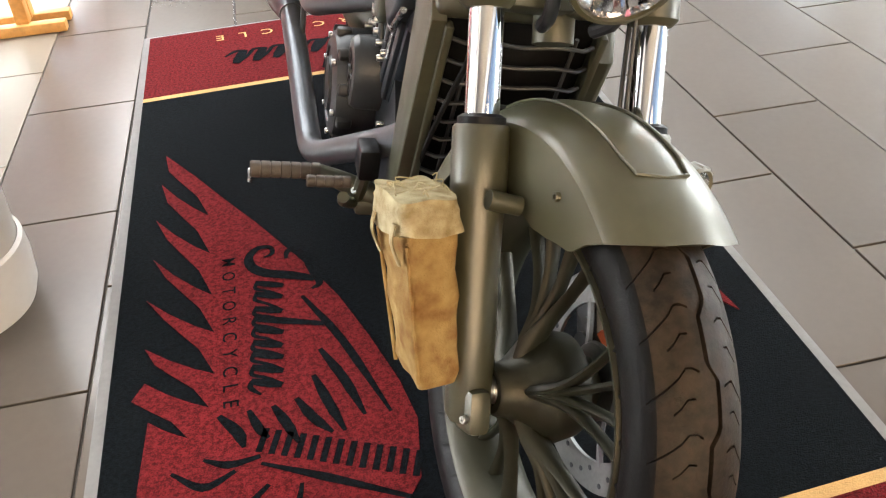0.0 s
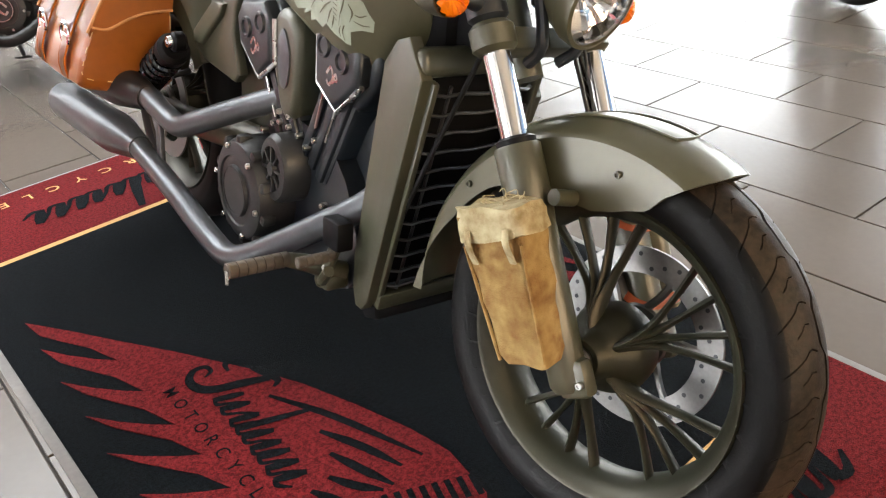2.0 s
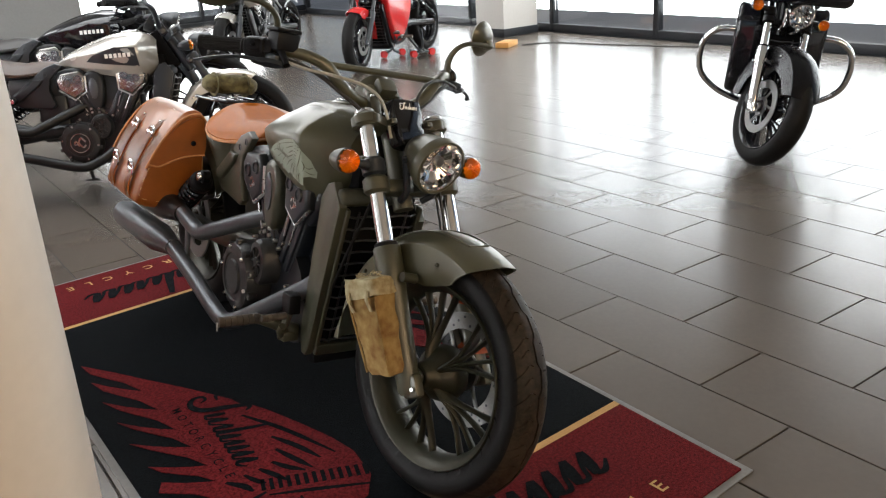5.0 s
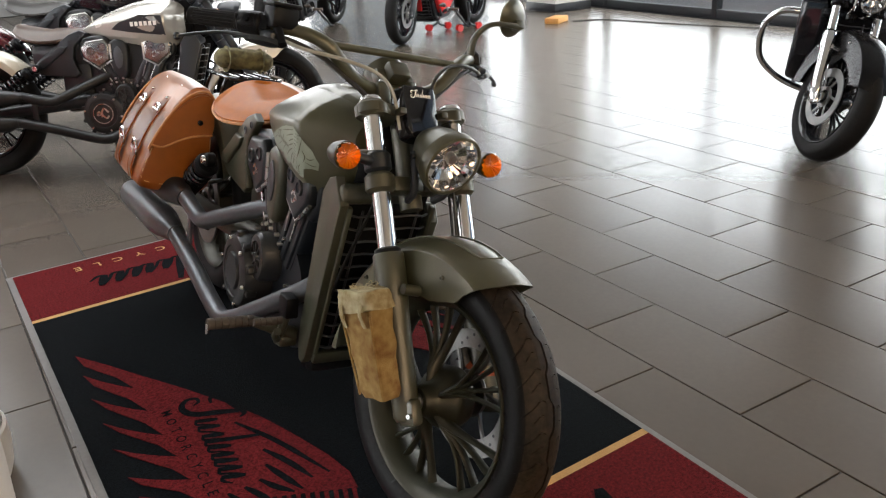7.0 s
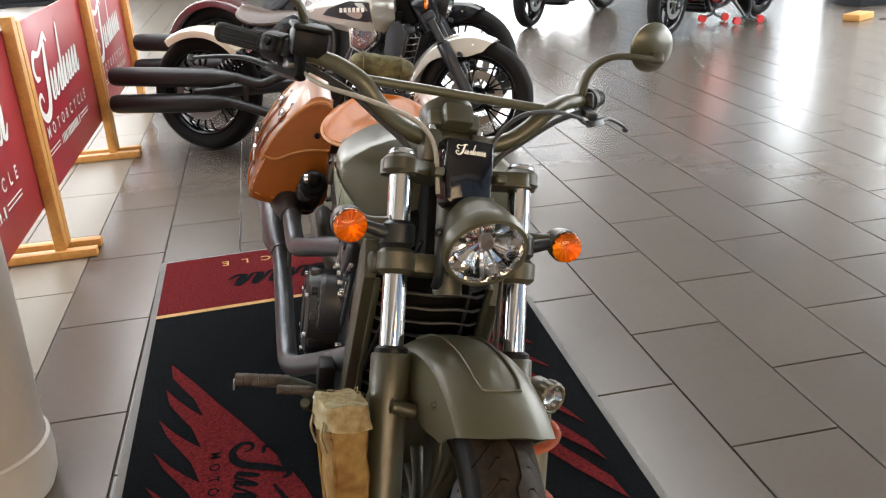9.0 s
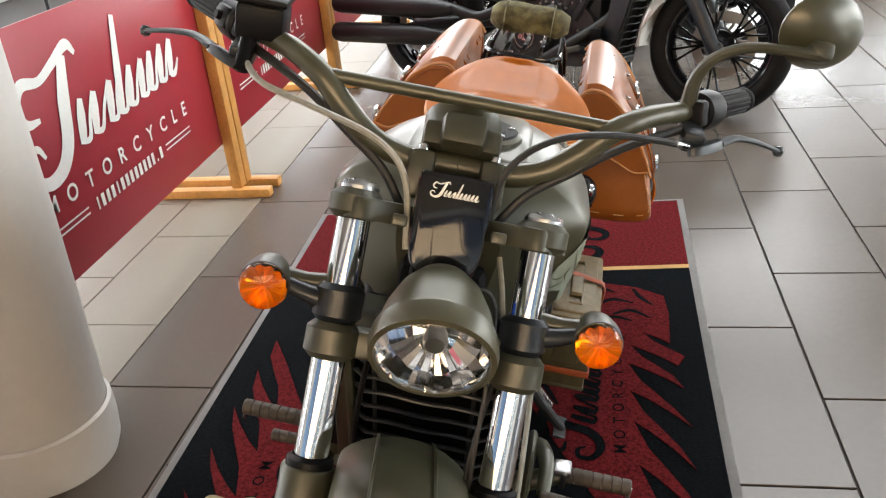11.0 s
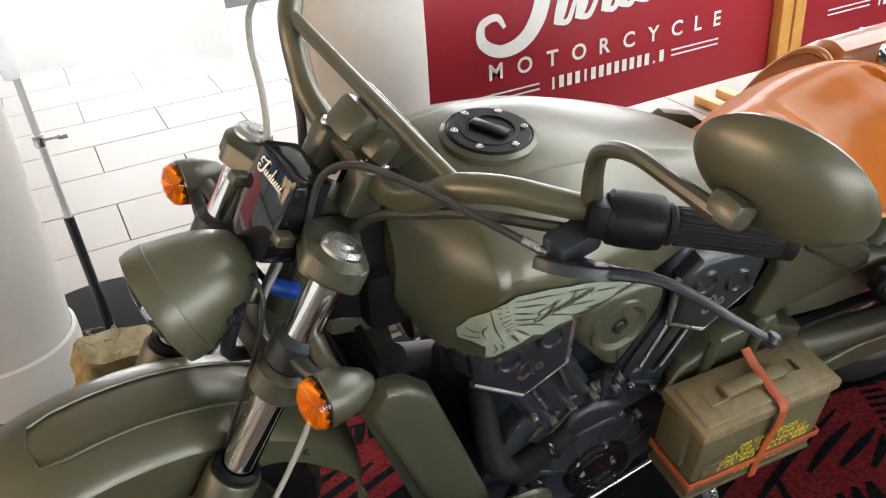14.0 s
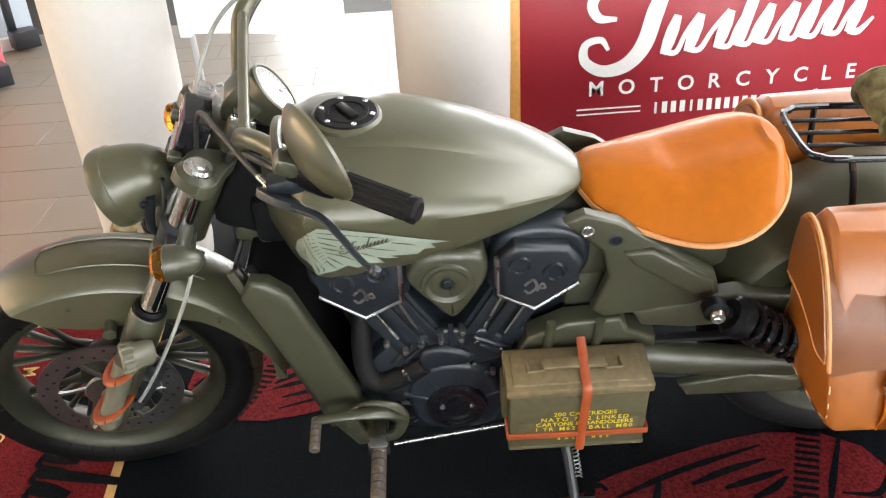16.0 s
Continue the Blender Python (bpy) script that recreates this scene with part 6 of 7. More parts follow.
for k in range(9):
    jacket(5.25 + 0.28 * k, CLOTH_RED if k == 5 else CLOTH, 0.3 * math.sin(k * 2.1), "red cloth riding jacket on a hanger" if k == 5 else "black riding jacket on a hanger")
for x, y, material, label in ((-3.25, -2.75, PANEL_BLUE, "pale blue upright display panel on a black foot"), (-2.45, -2.62, PINK, "pink upright display panel on a white base")):
    ob = thing("display_panel", Matrix.Translation((x, y, 0)) @ Matrix.Rotation(radians(38), 4, "Z"), label, "display panel", "display panels")
    bm = BM()
    rbox(bm, (0.03, 1.10, 0.95), Matrix.Translation((-0.10, -0.35, 0.56)), 0.006)
    part("panel", bm, material, ob)
    bm = BM()
    rbox(bm, (0.10, 1.10, 0.08), Matrix.Translation((-0.10, -0.35, 0.041)), 0.008)
    part("base", bm, SHEET, ob, "white base rail")
    bm = BM()
    rbox(bm, (0.12, 0.15, 0.11), Matrix.Translation((0.02, 0.10, 0.075)), 0.006)
    rbox(bm, (0.03, 0.05, 0.24), Matrix.Translation((0.0, 0.05, 0.24)), 0.004)
    part("foot", bm, BLACK, ob, "black steel foot")


# tank side decal: a head in a feathered bonnet, plain and flat; y runs back, z up
def tank_decal(side):
    tank = [o for o in army.children if o.name.startswith("fuel_tank")][0]
    tips = [(0.7245, 0.7206), (0.7000, 0.7095), (0.6700, 0.7010), (0.6390, 0.6975), (0.6140, 0.6890), (0.5690, 0.6840), (0.5300, 0.6800)]
    notches = [(0.660, 0.7300), (0.635, 0.7220), (0.614, 0.7150), (0.591, 0.7120), (0.566, 0.7020), (0.538, 0.7050)]
    pts = [(0.4955, 0.6663), (0.4938, 0.6880), (0.4800, 0.6920), (0.4680, 0.6900), (0.4690, 0.7000), (0.4655, 0.7070), (0.4700, 0.7190), (0.4740, 0.7360), (0.4845, 0.7523), (0.4994, 0.7740), (0.5152, 0.7850), (0.560, 0.7795), (0.6005, 0.7686), (0.665, 0.7465)]
    for tip, notch in zip(tips, notches):
        mid = ((tip[0] + notch[0]) / 2, (tip[1] + notch[1]) / 2 - 0.0014)
        pts += [tip, mid, notch]
    pts += [tips[-1], (0.512, 0.6740)]
    bm = BM()
    f = bm.faces.new([bm.verts.new((0, y, z)) for y, z in pts])
    bmesh.ops.triangulate(bm, faces=[f])
    bmesh.ops.subdivide_edges(bm, edges=list(bm.edges), cuts=4, use_grid_fill=True)
    for v in bm.verts:
        v.co = tank_side(v.co.y, v.co.z, 0.0045, side)
    d = part("tank_decal", bm, DECAL, tank, "pale feathered bonnet decal")
    lines = [(((0.514, 0.7770), (0.545, 0.7720), (0.580, 0.7650)), 0.0030), (((0.514, 0.7670), (0.535, 0.7620), (0.556, 0.7560)), 0.0034), (((0.514, 0.7560), (0.528, 0.7510), (0.542, 0.7450)), 0.0036),
             (((0.517, 0.7440), (0.532, 0.7390), (0.548, 0.7330)), 0.0036), (((0.522, 0.7320), (0.545, 0.7220), (0.566, 0.7080)), 0.0036), (((0.523, 0.7210), (0.533, 0.7110), (0.546, 0.6960)), 0.0038),
             (((0.520, 0.7110), (0.526, 0.7000), (0.534, 0.6880)), 0.0034), (((0.590, 0.7370), (0.615, 0.7270), (0.636, 0.7200)), 0.0026), (((0.560, 0.7340), (0.580, 0.7240), (0.600, 0.7110)), 0.0026),
             (((0.630, 0.7430), (0.650, 0.7360), (0.668, 0.7280)), 0.0026), (((0.585, 0.7640), (0.600, 0.7600), (0.618, 0.7550)), 0.0022)]
    lines += [(((0.493 + 0.0028 * k, 0.7660 - 0.0078 * k), (0.5055 + 0.0022 * k, 0.7700 - 0.0076 * k)), 0.0034) for k in range(9)]
    lines += [(((0.489, 0.7600), (0.497, 0.7280), (0.512, 0.6960)), 0.0022), (((0.472, 0.7160), (0.479, 0.7130), (0.484, 0.7160)), 0.0026), (((0.470, 0.6990), (0.478, 0.7000), (0.486, 0.7060)), 0.0022),
              (((0.489, 0.7330), (0.486, 0.7180), (0.491, 0.7040)), 0.0020), (((0.499, 0.6980), (0.504, 0.6860), (0.502, 0.6740)), 0.0030), (((0.507, 0.6960), (0.513, 0.6870), (0.511, 0.6780)), 0.0030)]
    for pp, w in lines:
        bm = BM()
        ribbon(bm, pp, [w * 0.5, w, w * 0.35], 0.0, 5)
        for v in bm.verts:
            v.co = tank_side(v.co.x, v.co.y, 0.0058, side)
        part("decal_line", bm, OLIVE, d)
    bm = BM()
    script_mark(bm, 0.084)
    for v in bm.verts:
        v.co = tank_side(0.586 + side * v.co.x, 0.7415 + 0.22 * v.co.x * side + 0.85 * v.co.y, 0.0062, side)
    part("decal_script", bm, OLIVE, d, "dark script flourish")


tank_decal(1)
tank_decal(-1)

# raised panel outline on the front mudguard's crown
fender = [o for o in army.children if o.name.startswith("front_fender")][0]
bm = BM()
line = []
for a, x in [(a, -0.036) for a in range(40, -11, -4)] + [(-13, -0.031), (-14, 0.0), (-13, 0.031)] + [(a, 0.036) for a in range(-8, 41, 4)]:
    r = 0.3305 - 2.2 * x * x
    line.append(STEER @ V((0.005 + x, 0.045 + r * math.sin(radians(a)), 0.310 + r * math.cos(radians(a)))))
tube(bm, line, 0.0022, 6)
part("crown_bead", bm, OLIVE, fender)

# hoses and cables
CABLES = [
    (CABLE, 0.0042, [(0.286, 0.020, 0.132), (0.24, -0.01, 0.128), (0.17, -0.045, 0.118), (0.10, -0.065, 0.095), (0.055, -0.062, 0.05), (0.045, -0.045, -0.02), (0.03, -0.02, -0.12)]),
    (CABLE_GREY, 0.0042, [(-0.285, 0.010, 0.135), (-0.25, -0.025, 0.105), (-0.18, -0.050, 0.085), (-0.10, -0.062, 0.060), (-0.06, -0.060, 0.02), (-0.045, -0.05, -0.06)]),
    (CABLE, 0.006, [(0.312, 0.062, 0.172), (0.27, 0.030, 0.150), (0.20, 0.004, 0.112), (0.14, 0.0, 0.068), (0.09, 0.0, 0.03), (0.055, 0.005, -0.02)]),
    (CABLE, 0.006, [(-0.312, 0.062, 0.172), (-0.27, 0.030, 0.150), (-0.20, 0.004, 0.112), (-0.14, 0.0, 0.068), (-0.09, 0.0, 0.03), (-0.055, 0.005, -0.02)]),
    (CABLE_GREY, 0.0035, [(0.03, -0.045, -0.08), (0.05, -0.06, -0.13), (0.085, -0.055, -0.15), (0.082, -0.03, -0.10), (0.07, -0.02, -0.05)]),
    (CABLE, 0.0028, [(0.02, -0.06, -0.12), (0.045, -0.085, -0.09), (0.07, -0.075, -0.11), (0.078, -0.06, -0.2), (0.08, -0.05, -0.30), (0.088, -0.03, -0.42), (0.10, -0.02, -0.55)]),
    (CABLE_GREY, 0.0036, [(0.135, -0.01, -0.15), (0.145, 0.0, -0.25), (0.15, 0.0, -0.38), (0.145, -0.005, -0.50), (0.135, -0.01, -0.57)]),
    (CABLE, 0.003, [(0.09, -0.03, -0.20), (0.078, -0.04, -0.28), (0.075, -0.04, -0.36)]),
]
for material, r, pts in CABLES:
    bm = BM()
    tube(bm, pts, r, 8, 6)
    part("cable", bm, material, army, "", STEERED)
bm = BM()
rod(bm, (0.17, 0.59, 0.203), (0.13, 0.88, 0.205), 0.004)
part("shift_rod", bm, STEEL, army, "thin bright shift rod")
bm = BM()
rod(bm, (0.040, 0.268, 0.773), (0.052, 0.300, 0.758), 0.0105, 14)
part("plug", bm, BLUE, army, "small blue wiring plug")
# brake fluid reservoir and its lines
bm = BM()
rbox(bm, (0.062, 0.050, 0.045), Matrix.Translation((-0.272, 0.020, 0.190)) @ Matrix.Rotation(radians(28), 4, "X"), 0.007)
rbox(bm, (0.068, 0.056, 0.010), Matrix.Translation((-0.272, 0.008, 0.214)) @ Matrix.Rotation(radians(28), 4, "X"), 0.004)
rod(bm, (-0.285, 0.018, 0.165), (-0.285, 0.005, 0.12), 0.010)
part("brake_reservoir", bm, PLASTIC, army, "square black brake fluid reservoir", STEERED)
bm = BM()
collar(bm, (0.288, 0.021, 0.132), (0.266, 0.006, 0.131), 0.0046)
part("cable_ferrule", bm, STEEL, army, "bright ferrule at the cable's end", STEERED)
# front calliper
bm = BM()
rbox(bm, (0.046, 0.055, 0.10), Matrix.Translation((0.088, -0.012, -0.585)) @ Matrix.Rotation(radians(-8), 4, "X"), 0.010)
rod(bm, (0.115, -0.012, -0.555), (0.060, -0.012, -0.555), 0.018)
rod(bm, (0.115, -0.012, -0.610), (0.060, -0.012, -0.610), 0.018)
cal = part("brake_calliper", bm, GREY_ENG, army, "dark grey brake calliper", STEERED)
bolts("calliper_bolt", CHROME, cal, [((0.114, -0.020, z), (1, 0, 0), 0.007, 0.010) for z in (-0.55, -0.585, -0.615)], "", STEERED)
# swingarm covers and drive belt on the left
for poly, x, h, material, name in (
        ([(0.83, 0.40), (0.86, 0.46), (0.93, 0.495), (1.03, 0.50), (1.045, 0.47), (1.10, 0.445), (1.10, 0.42), (0.98, 0.435), (0.90, 0.41)], 0.10, 0.045, OLIVE_DARK, "belt_cover"),
        ([(1.05, 0.505), (1.24, 0.535), (1.46, 0.50), (1.46, 0.47), (1.16, 0.455), (1.07, 0.468)], 0.10, 0.035, OLIVE_DARK, "belt_guard"),
        ([(1.16, 0.305), (1.30, 0.33), (1.43, 0.30), (1.40, 0.268), (1.18, 0.272)], 0.13, 0.018, OLIVE_DARK, "chain_guard")):
    bm = BM()
    prism(bm, poly, h, left_side(x), 0.008, 3)
    part(name, bm, material, army)
for y in (0.895, 0.985):
    bm = BM()
    rod(bm, (0.150, y, 0.435), (0.150, y + 0.006, 0.505), 0.009)
    stud = part("cover_stud", bm, OLIVE_DARK, army)
    bolts("cover_bolt", STEEL, stud, [((0.152, y - 0.002, 0.434), (0.6, -0.1, -1), 0.008, 0.008)], "bright bolt head")
bm = BM()
tube(bm, [(0.115, 0.93, 0.325), (0.115, 1.20, 0.305), (0.115, 1.46, 0.28)], 0.012, 8, 3, flat=0.5)
tube(bm, [(0.115, 0.93, 0.405), (0.115, 1.20, 0.41), (0.115, 1.50, 0.41)], 0.012, 8, 3, flat=0.5)
part("drive_belt", bm, RUBBER, army)
# luggage rack
bm = BM()
tube(bm, [(-0.082, 1.62, 0.775), (-0.085, 1.395, 0.785), (-0.075, 1.350, 0.786), (-0.05, 1.333, 0.786), (0.05, 1.333, 0.786), (0.075, 1.350, 0.786), (0.085, 1.395, 0.785), (0.082, 1.62, 0.775)], 0.0065, 10, 5)
for x in (-0.04, 0.0, 0.04):
    rbox(bm, (0.010, 0.27, 0.005), Matrix.Translation((x, 1.475, 0.781)) @ Matrix.Rotation(radians(-2), 4, "X"), 0.002)
for s in (-1, 1):
    tube(bm, [(s * 0.084, 1.40, 0.786), (s * 0.095, 1.41, 0.74), (s * 0.10, 1.42, 0.68)], 0.006, 8, 3)
    tube(bm, [(s * 0.083, 1.58, 0.778), (s * 0.095, 1.59, 0.73), (s * 0.10, 1.60, 0.67)], 0.006, 8, 3)
part("luggage_rack", bm, BLACK_GLOSS, army, "black tubular luggage rack")

# ---------------------------------------------------------------- saddlebags
def saddlebag(s, dx, dy, dz, k=1.0):
    ob = thing("saddlebag", BIKE, "glossy tan leather saddlebag with buckled straps beside the rear wheel", "saddlebag", "saddlebags")
    prof = [(0.150, 0.47), (0.146, 0.60), (0.150, 0.766), (0.172, 0.794), (0.206, 0.792), (0.242, 0.765), (0.277, 0.720), (0.310, 0.664), (0.340, 0.598), (0.366, 0.520), (0.362, 0.472), (0.25, 0.455)]
    cx, cz = 0.235, 0.60

    def P(x, y, z):
        return V((s * (x + dx), y + dy, 0.62 + (z - 0.62) * k + dz))

    loop = sloop(prof, 4)
    bm = BM()
    rings = []
    for y, k in ((1.285, 0.90), (1.292, 0.965), (1.305, 1.0), (1.50, 1.015), (1.69, 1.0), (1.703, 0.965), (1.71, 0.90)):
        sl = 0.0
        rings.append([P(cx + (x - cx) * k, y + (0.035 * (z - 0.6)) * (-1 if y < 1.5 else 1) + sl, cz + (z - cz) * k) for x, z in loop])
    loft(bm, rings)
    body = part("body", bm, LEATHER_BAG, ob)
    # lid over the top and the outer face
    top = smooth_path([(x, 0, z) for x, z in prof[2:9]], 6)
    edge_z = [0.0]
    bm = BM()
    rings = []
    n = len(top)
    for i, q in enumerate(top):
        u = i / (n - 1)
        nx = V((q.x - cx, 0, (q.z - cz))).normalized() * 0.007
        drop = 0.05 * math.sin(max(0, u - 0.55) / 0.45 * math.pi / 2)
        ya, yb = 1.272 + drop * 0.2, 1.722 - drop * 0.2
        row = []
        for j in range(11):
            y = ya + (yb - ya) * j / 10
            row.append(P(q.x + nx.x, y + 0.035 * (q.z - 0.6) * (-1 + 2 * j / 10), q.z + nx.z - 0.012 * (abs(j - 5) == 5)))
        rings.append(row)
    loft(bm, rings, False, False, False)
    bmesh.ops.solidify(bm, geom=list(bm.faces), thickness=0.006)
    lid = part("lid", bm, LEATHER_BAG, ob, "glossy leather lid", None, 50)
    for sgn, j in ((-1, 0), (1, 1)):
        bm = BM()
        yy = 1.278 if j == 0 else 1.716
        tube(bm, [P(q.x * 1.0 + 0.006 * (q.x - cx) / 0.1, yy + 0.035 * (q.z - 0.6) * sgn, q.z + 0.009 * (q.z - cz) / 0.2) for q in top], 0.004, 6)
        part("lid_edge", bm, LEATHER_EDGE, lid, "rolled lid edge")
    # the lid's side flaps with a dark snap
    flap = [(0.150, 0.768), (0.172, 0.797), (0.206, 0.795), (0.244, 0.767), (0.280, 0.721), (0.313, 0.664), (0.336, 0.612), (0.302, 0.606), (0.258, 0.628), (0.21, 0.645), (0.150, 0.650)]
    for y, sg in ((1.276, -1), (1.718, 1)):
        bm = BM()
        f = bm.faces.new([bm.verts.new(P(x, y + 0.035 * (z - 0.6) * sg, z)) for x, z in sloop(flap, 3)])
        bmesh.ops.triangulate(bm, faces=[f])
        bmesh.ops.solidify(bm, geom=list(bm.faces), thickness=0.005)
        part("lid_flap", bm, LEATHER_BAG, lid)
        bm = BM()
        tube(bm, [P(x, y + sg * 0.003 + 0.035 * (z - 0.6) * sg, z) for x, z in flap[6:]], 0.0035, 6, 4)
        part("flap_edge", bm, LEATHER_EDGE, lid)
        bolts("snap", BLACK_GLOSS, lid, [(P(0.190, y + sg * 0.002, 0.695), (0, sg, 0), 0.009, 0.006)])
    # straps with buckles
    for y in (1.40, 1.60):
        bm = BM()
        full = smooth_path([(x, 0, z) for x, z in prof[2:11]], 6)
        rings = []
        for q in full:
            nn = V((q.x - cx, 0, q.z - cz)).normalized() * 0.014
            rings.append([P(q.x + nn.x, y - 0.023, q.z + nn.z), P(q.x + nn.x, y + 0.023, q.z + nn.z)])
        loft(bm, rings, False, False, False)
        bmesh.ops.solidify(bm, geom=list(bm.faces), thickness=0.004)
        strap = part("strap", bm, LEATHER_BAG, ob, "leather closing strap")
        for e in (-0.024, 0.024):
            bm = BM()
            tube(bm, [P(q.x + 0.0115 * (q.x - cx) / 0.15, y + e, q.z + 0.0115 * (q.z - cz) / 0.18) for q in full], 0.0026, 5)
            part("strap_edge", bm, LEATHER, strap, "dark cut strap edge")
        for z, x, h in ((0.575, 0.364, 0.032), (0.715, 0.298, 0.020)):
            bm = BM()
            ring = [P(x - 0.35 * max(0, zz) * (z > 0.7), y + 0.031 * math.cos(k * math.pi / 9), z + zz) for k, zz in ((k, h * math.sin(k * math.pi / 9)) for k in range(19))]
            tube(bm, ring, 0.005, 8)
            rod(bm, P(x, y - 0.029, z), P(x, y + 0.029, z), 0.0035, 8)
            part("buckle", bm, CHROME, strap, "bright oval buckle")
        bolts("rivet", CHROME, strap, [(P(x, y, z), (s * (x - cx), 0, 0.25), 0.007, 0.004) for x, z in ((0.215, 0.802), (0.262, 0.756))])
    for y in (1.31, 1.70):
        bm = BM()
        tube(bm, [P(x, y, z) for x, z in ((0.145, 0.47), (0.10, 0.48))], 0.008, 8)
        part("mount", bm, BLACK, ob)
    # stitching along the front panel
    bm = BM()
    for q0, q1 in zip(loop[2:-2:2], loop[3:-1:2]):
        a = P(cx + (q0[0] - cx) * 0.93, 1.2865 - 0.035 * (q0[1] - 0.6), cz + (q0[1] - cz) * 0.93)
        b = P(cx + (q1[0] - cx) * 0.93, 1.2865 - 0.035 * (q1[1] - 0.6), cz + (q1[1] - cz) * 0.93)
        tube(bm, [a, a + (b - a) * 0.8], 0.0013, 5)
    part("stitching", bm, STITCH, body, kind="stuff")
    return ob


saddlebag(1, 0.0, 0.04, -0.045, 0.97)
saddlebag(-1, -0.008, 0.06, -0.045, 0.80)

# ---------------------------------------------------------------- canvas pouch on the right fork leg
pouch = thing("canvas_pouch", BIKE, "worn camouflage canvas pouch strapped upright to the fork leg", "pouch")


def canvas_box(rings, jitter, seed):
    """A soft, lumpy bag through rounded rectangular rings of (centre, ux, uy, half x, half y)."""
    bm = BM()
    rr = []
    for c, ux, uy, hx, hy in rings:
        ring = []
        for k in range(28):
            a = 2 * math.pi * k / 28
            ca, sa = math.cos(a), math.sin(a)
            e = 0.32
            x, y = hx * math.copysign(abs(ca) ** e, ca), hy * math.copysign(abs(sa) ** e, sa)
            p = V(c) + V(ux) * x + V(uy) * y
            p += V((noise.noise(p * 28 + V((seed, 0, 0))), noise.noise(p * 28 + V((0, seed, 5))), noise.noise(p * 28 + V((9, 0, seed))))) * jitter
            ring.append(p)
        rr.append(ring)
    loft(bm, rr)
    return bm


# axes of the pouch: along its height, across, and out from the leg
top_c, bot_c = V((-0.180, 0.083, 0.528)), V((-0.150, 0.016, 0.326))
ux = V((-0.95, -0.18, 0.0)).normalized()
ax = (top_c - bot_c).normalized()
uy = ax.cross(ux).normalized()
rings = []
for k in range(15):
    u = k / 14
    c = bot_c + (top_c - bot_c) * u
    w = 0.026 + 0.007 * u - 0.004 * (u < 0.05)
    d = 0.040 + 0.014 * u - 0.005 * (u < 0.05)
    rings.append((c, ux, uy, w, d))
bm = canvas_box(rings, 0.006, 3.0)
part("pocket", bm, CANVAS, pouch, "", None, 60)
rings = []
for k in range(8):
    u = k / 7
    c = top_c + ax * (-0.036 + 0.046 * u)
    f = 1.0 if u < 0.8 else 0.93
    rings.append((c, ux, uy, (0.037 - 0.001 * u) * f, (0.059 - 0.001 * u) * f))
bm = canvas_box(rings, 0.009, 11.0)
flap = part("flap", bm, CANVAS_PALE, pouch, "frayed canvas flap", None, 60)
for q in (-0.030, 0.034):
    bm = BM()
    p0 = top_c + ux * 0.046 + uy * q
    tube(bm, [p0 - ux * 0.008 - ax * 0.02, p0 - ux * 0.003 - ax * 0.040, p0 - ux * 0.010 - ax * 0.066], 0.007, 8, 3, flat=0.30)
    part("tab", bm, CANVAS_PALE, flap, "small canvas closing tab")
bm = BM()
for k in range(13):
    a = random.random()
    p0 = top_c + ax * 0.012 + ux * random.uniform(-0.035, 0.035) + uy * random.uniform(-0.05, 0.05)
    tube(bm, [p0, p0 + V((random.uniform(-0.012, 0.012), random.uniform(-0.012, 0.012), random.uniform(0.002, 0.008))), p0 + V((random.uniform(-0.02, 0.02), random.uniform(-0.02, 0.02), 0.002))], 0.0008, 4, 3)
part("frayed_thread", bm, CANVAS_PALE, flap, "loose frayed threads", kind="stuff")
bm = BM()
for k in (-1, 1):
    pts = [bot_c + (top_c - bot_c) * u + uy * k * (0.040 + 0.014 * u) * 0.93 + ux * (0.026 + 0.007 * u) * 0.95 for u in (0.03, 0.3, 0.6, 0.8)]
    tube(bm, pts, 0.0026, 6, 5)
part("seam", bm, CANVAS, pouch, "raised seam")

# ---------------------------------------------------------------- ammunition box on the left
ammo = thing("ammunition_box", BIKE, "olive steel ammunition box with yellow stencil and orange strap", "box")
bx, by, bz = 0.210, 0.941, 0.352
bm = BM()
rbox(bm, (0.094, 0.252, 0.152), Matrix.Translation((bx, by, bz + 0.004)), 0.006)
rbox(bm, (0.098, 0.255, 0.010), Matrix.Translation((bx, by, bz - 0.069)), 0.004)
for y in (-0.075, 0.075):
    rbox(bm, (0.003, 0.07, 0.05), Matrix.Translation((bx + 0.047, by + y, bz - 0.02)), 0.0012)
part("body", bm, AMMO, ammo)
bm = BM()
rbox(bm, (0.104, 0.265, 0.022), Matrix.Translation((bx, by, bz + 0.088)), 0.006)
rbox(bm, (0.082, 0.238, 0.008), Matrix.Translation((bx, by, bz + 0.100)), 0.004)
lid = part("lid", bm, AMMO_LID, ammo, "brown pressed steel lid, lighter than the body")
bm = BM()
rbox(bm, (0.024, 0.115, 0.008), Matrix.Translation((bx, by - 0.005, bz + 0.110)), 0.003)
for y in (-0.075, 0.065):
    tube(bm, [(bx - 0.012, by + y - 0.014, bz + 0.105), (bx + 0.012, by + y - 0.014, bz + 0.105), (bx + 0.012, by + y + 0.014, bz + 0.107), (bx - 0.012, by + y + 0.014, bz + 0.107)], 0.003, 6)
part("handle", bm, AMMO_LID, lid, "folded carrying handle")
bm = BM()
rbox(bm, (0.05, 0.012, 0.09), Matrix.Translation((bx, by - 0.132, bz + 0.04)), 0.004)
part("latch", bm, AMMO, ammo)
face = zxy((0, 1, 0), (0, 0, 1), (1, 0, 0), (bx + 0.0492, by, bz))
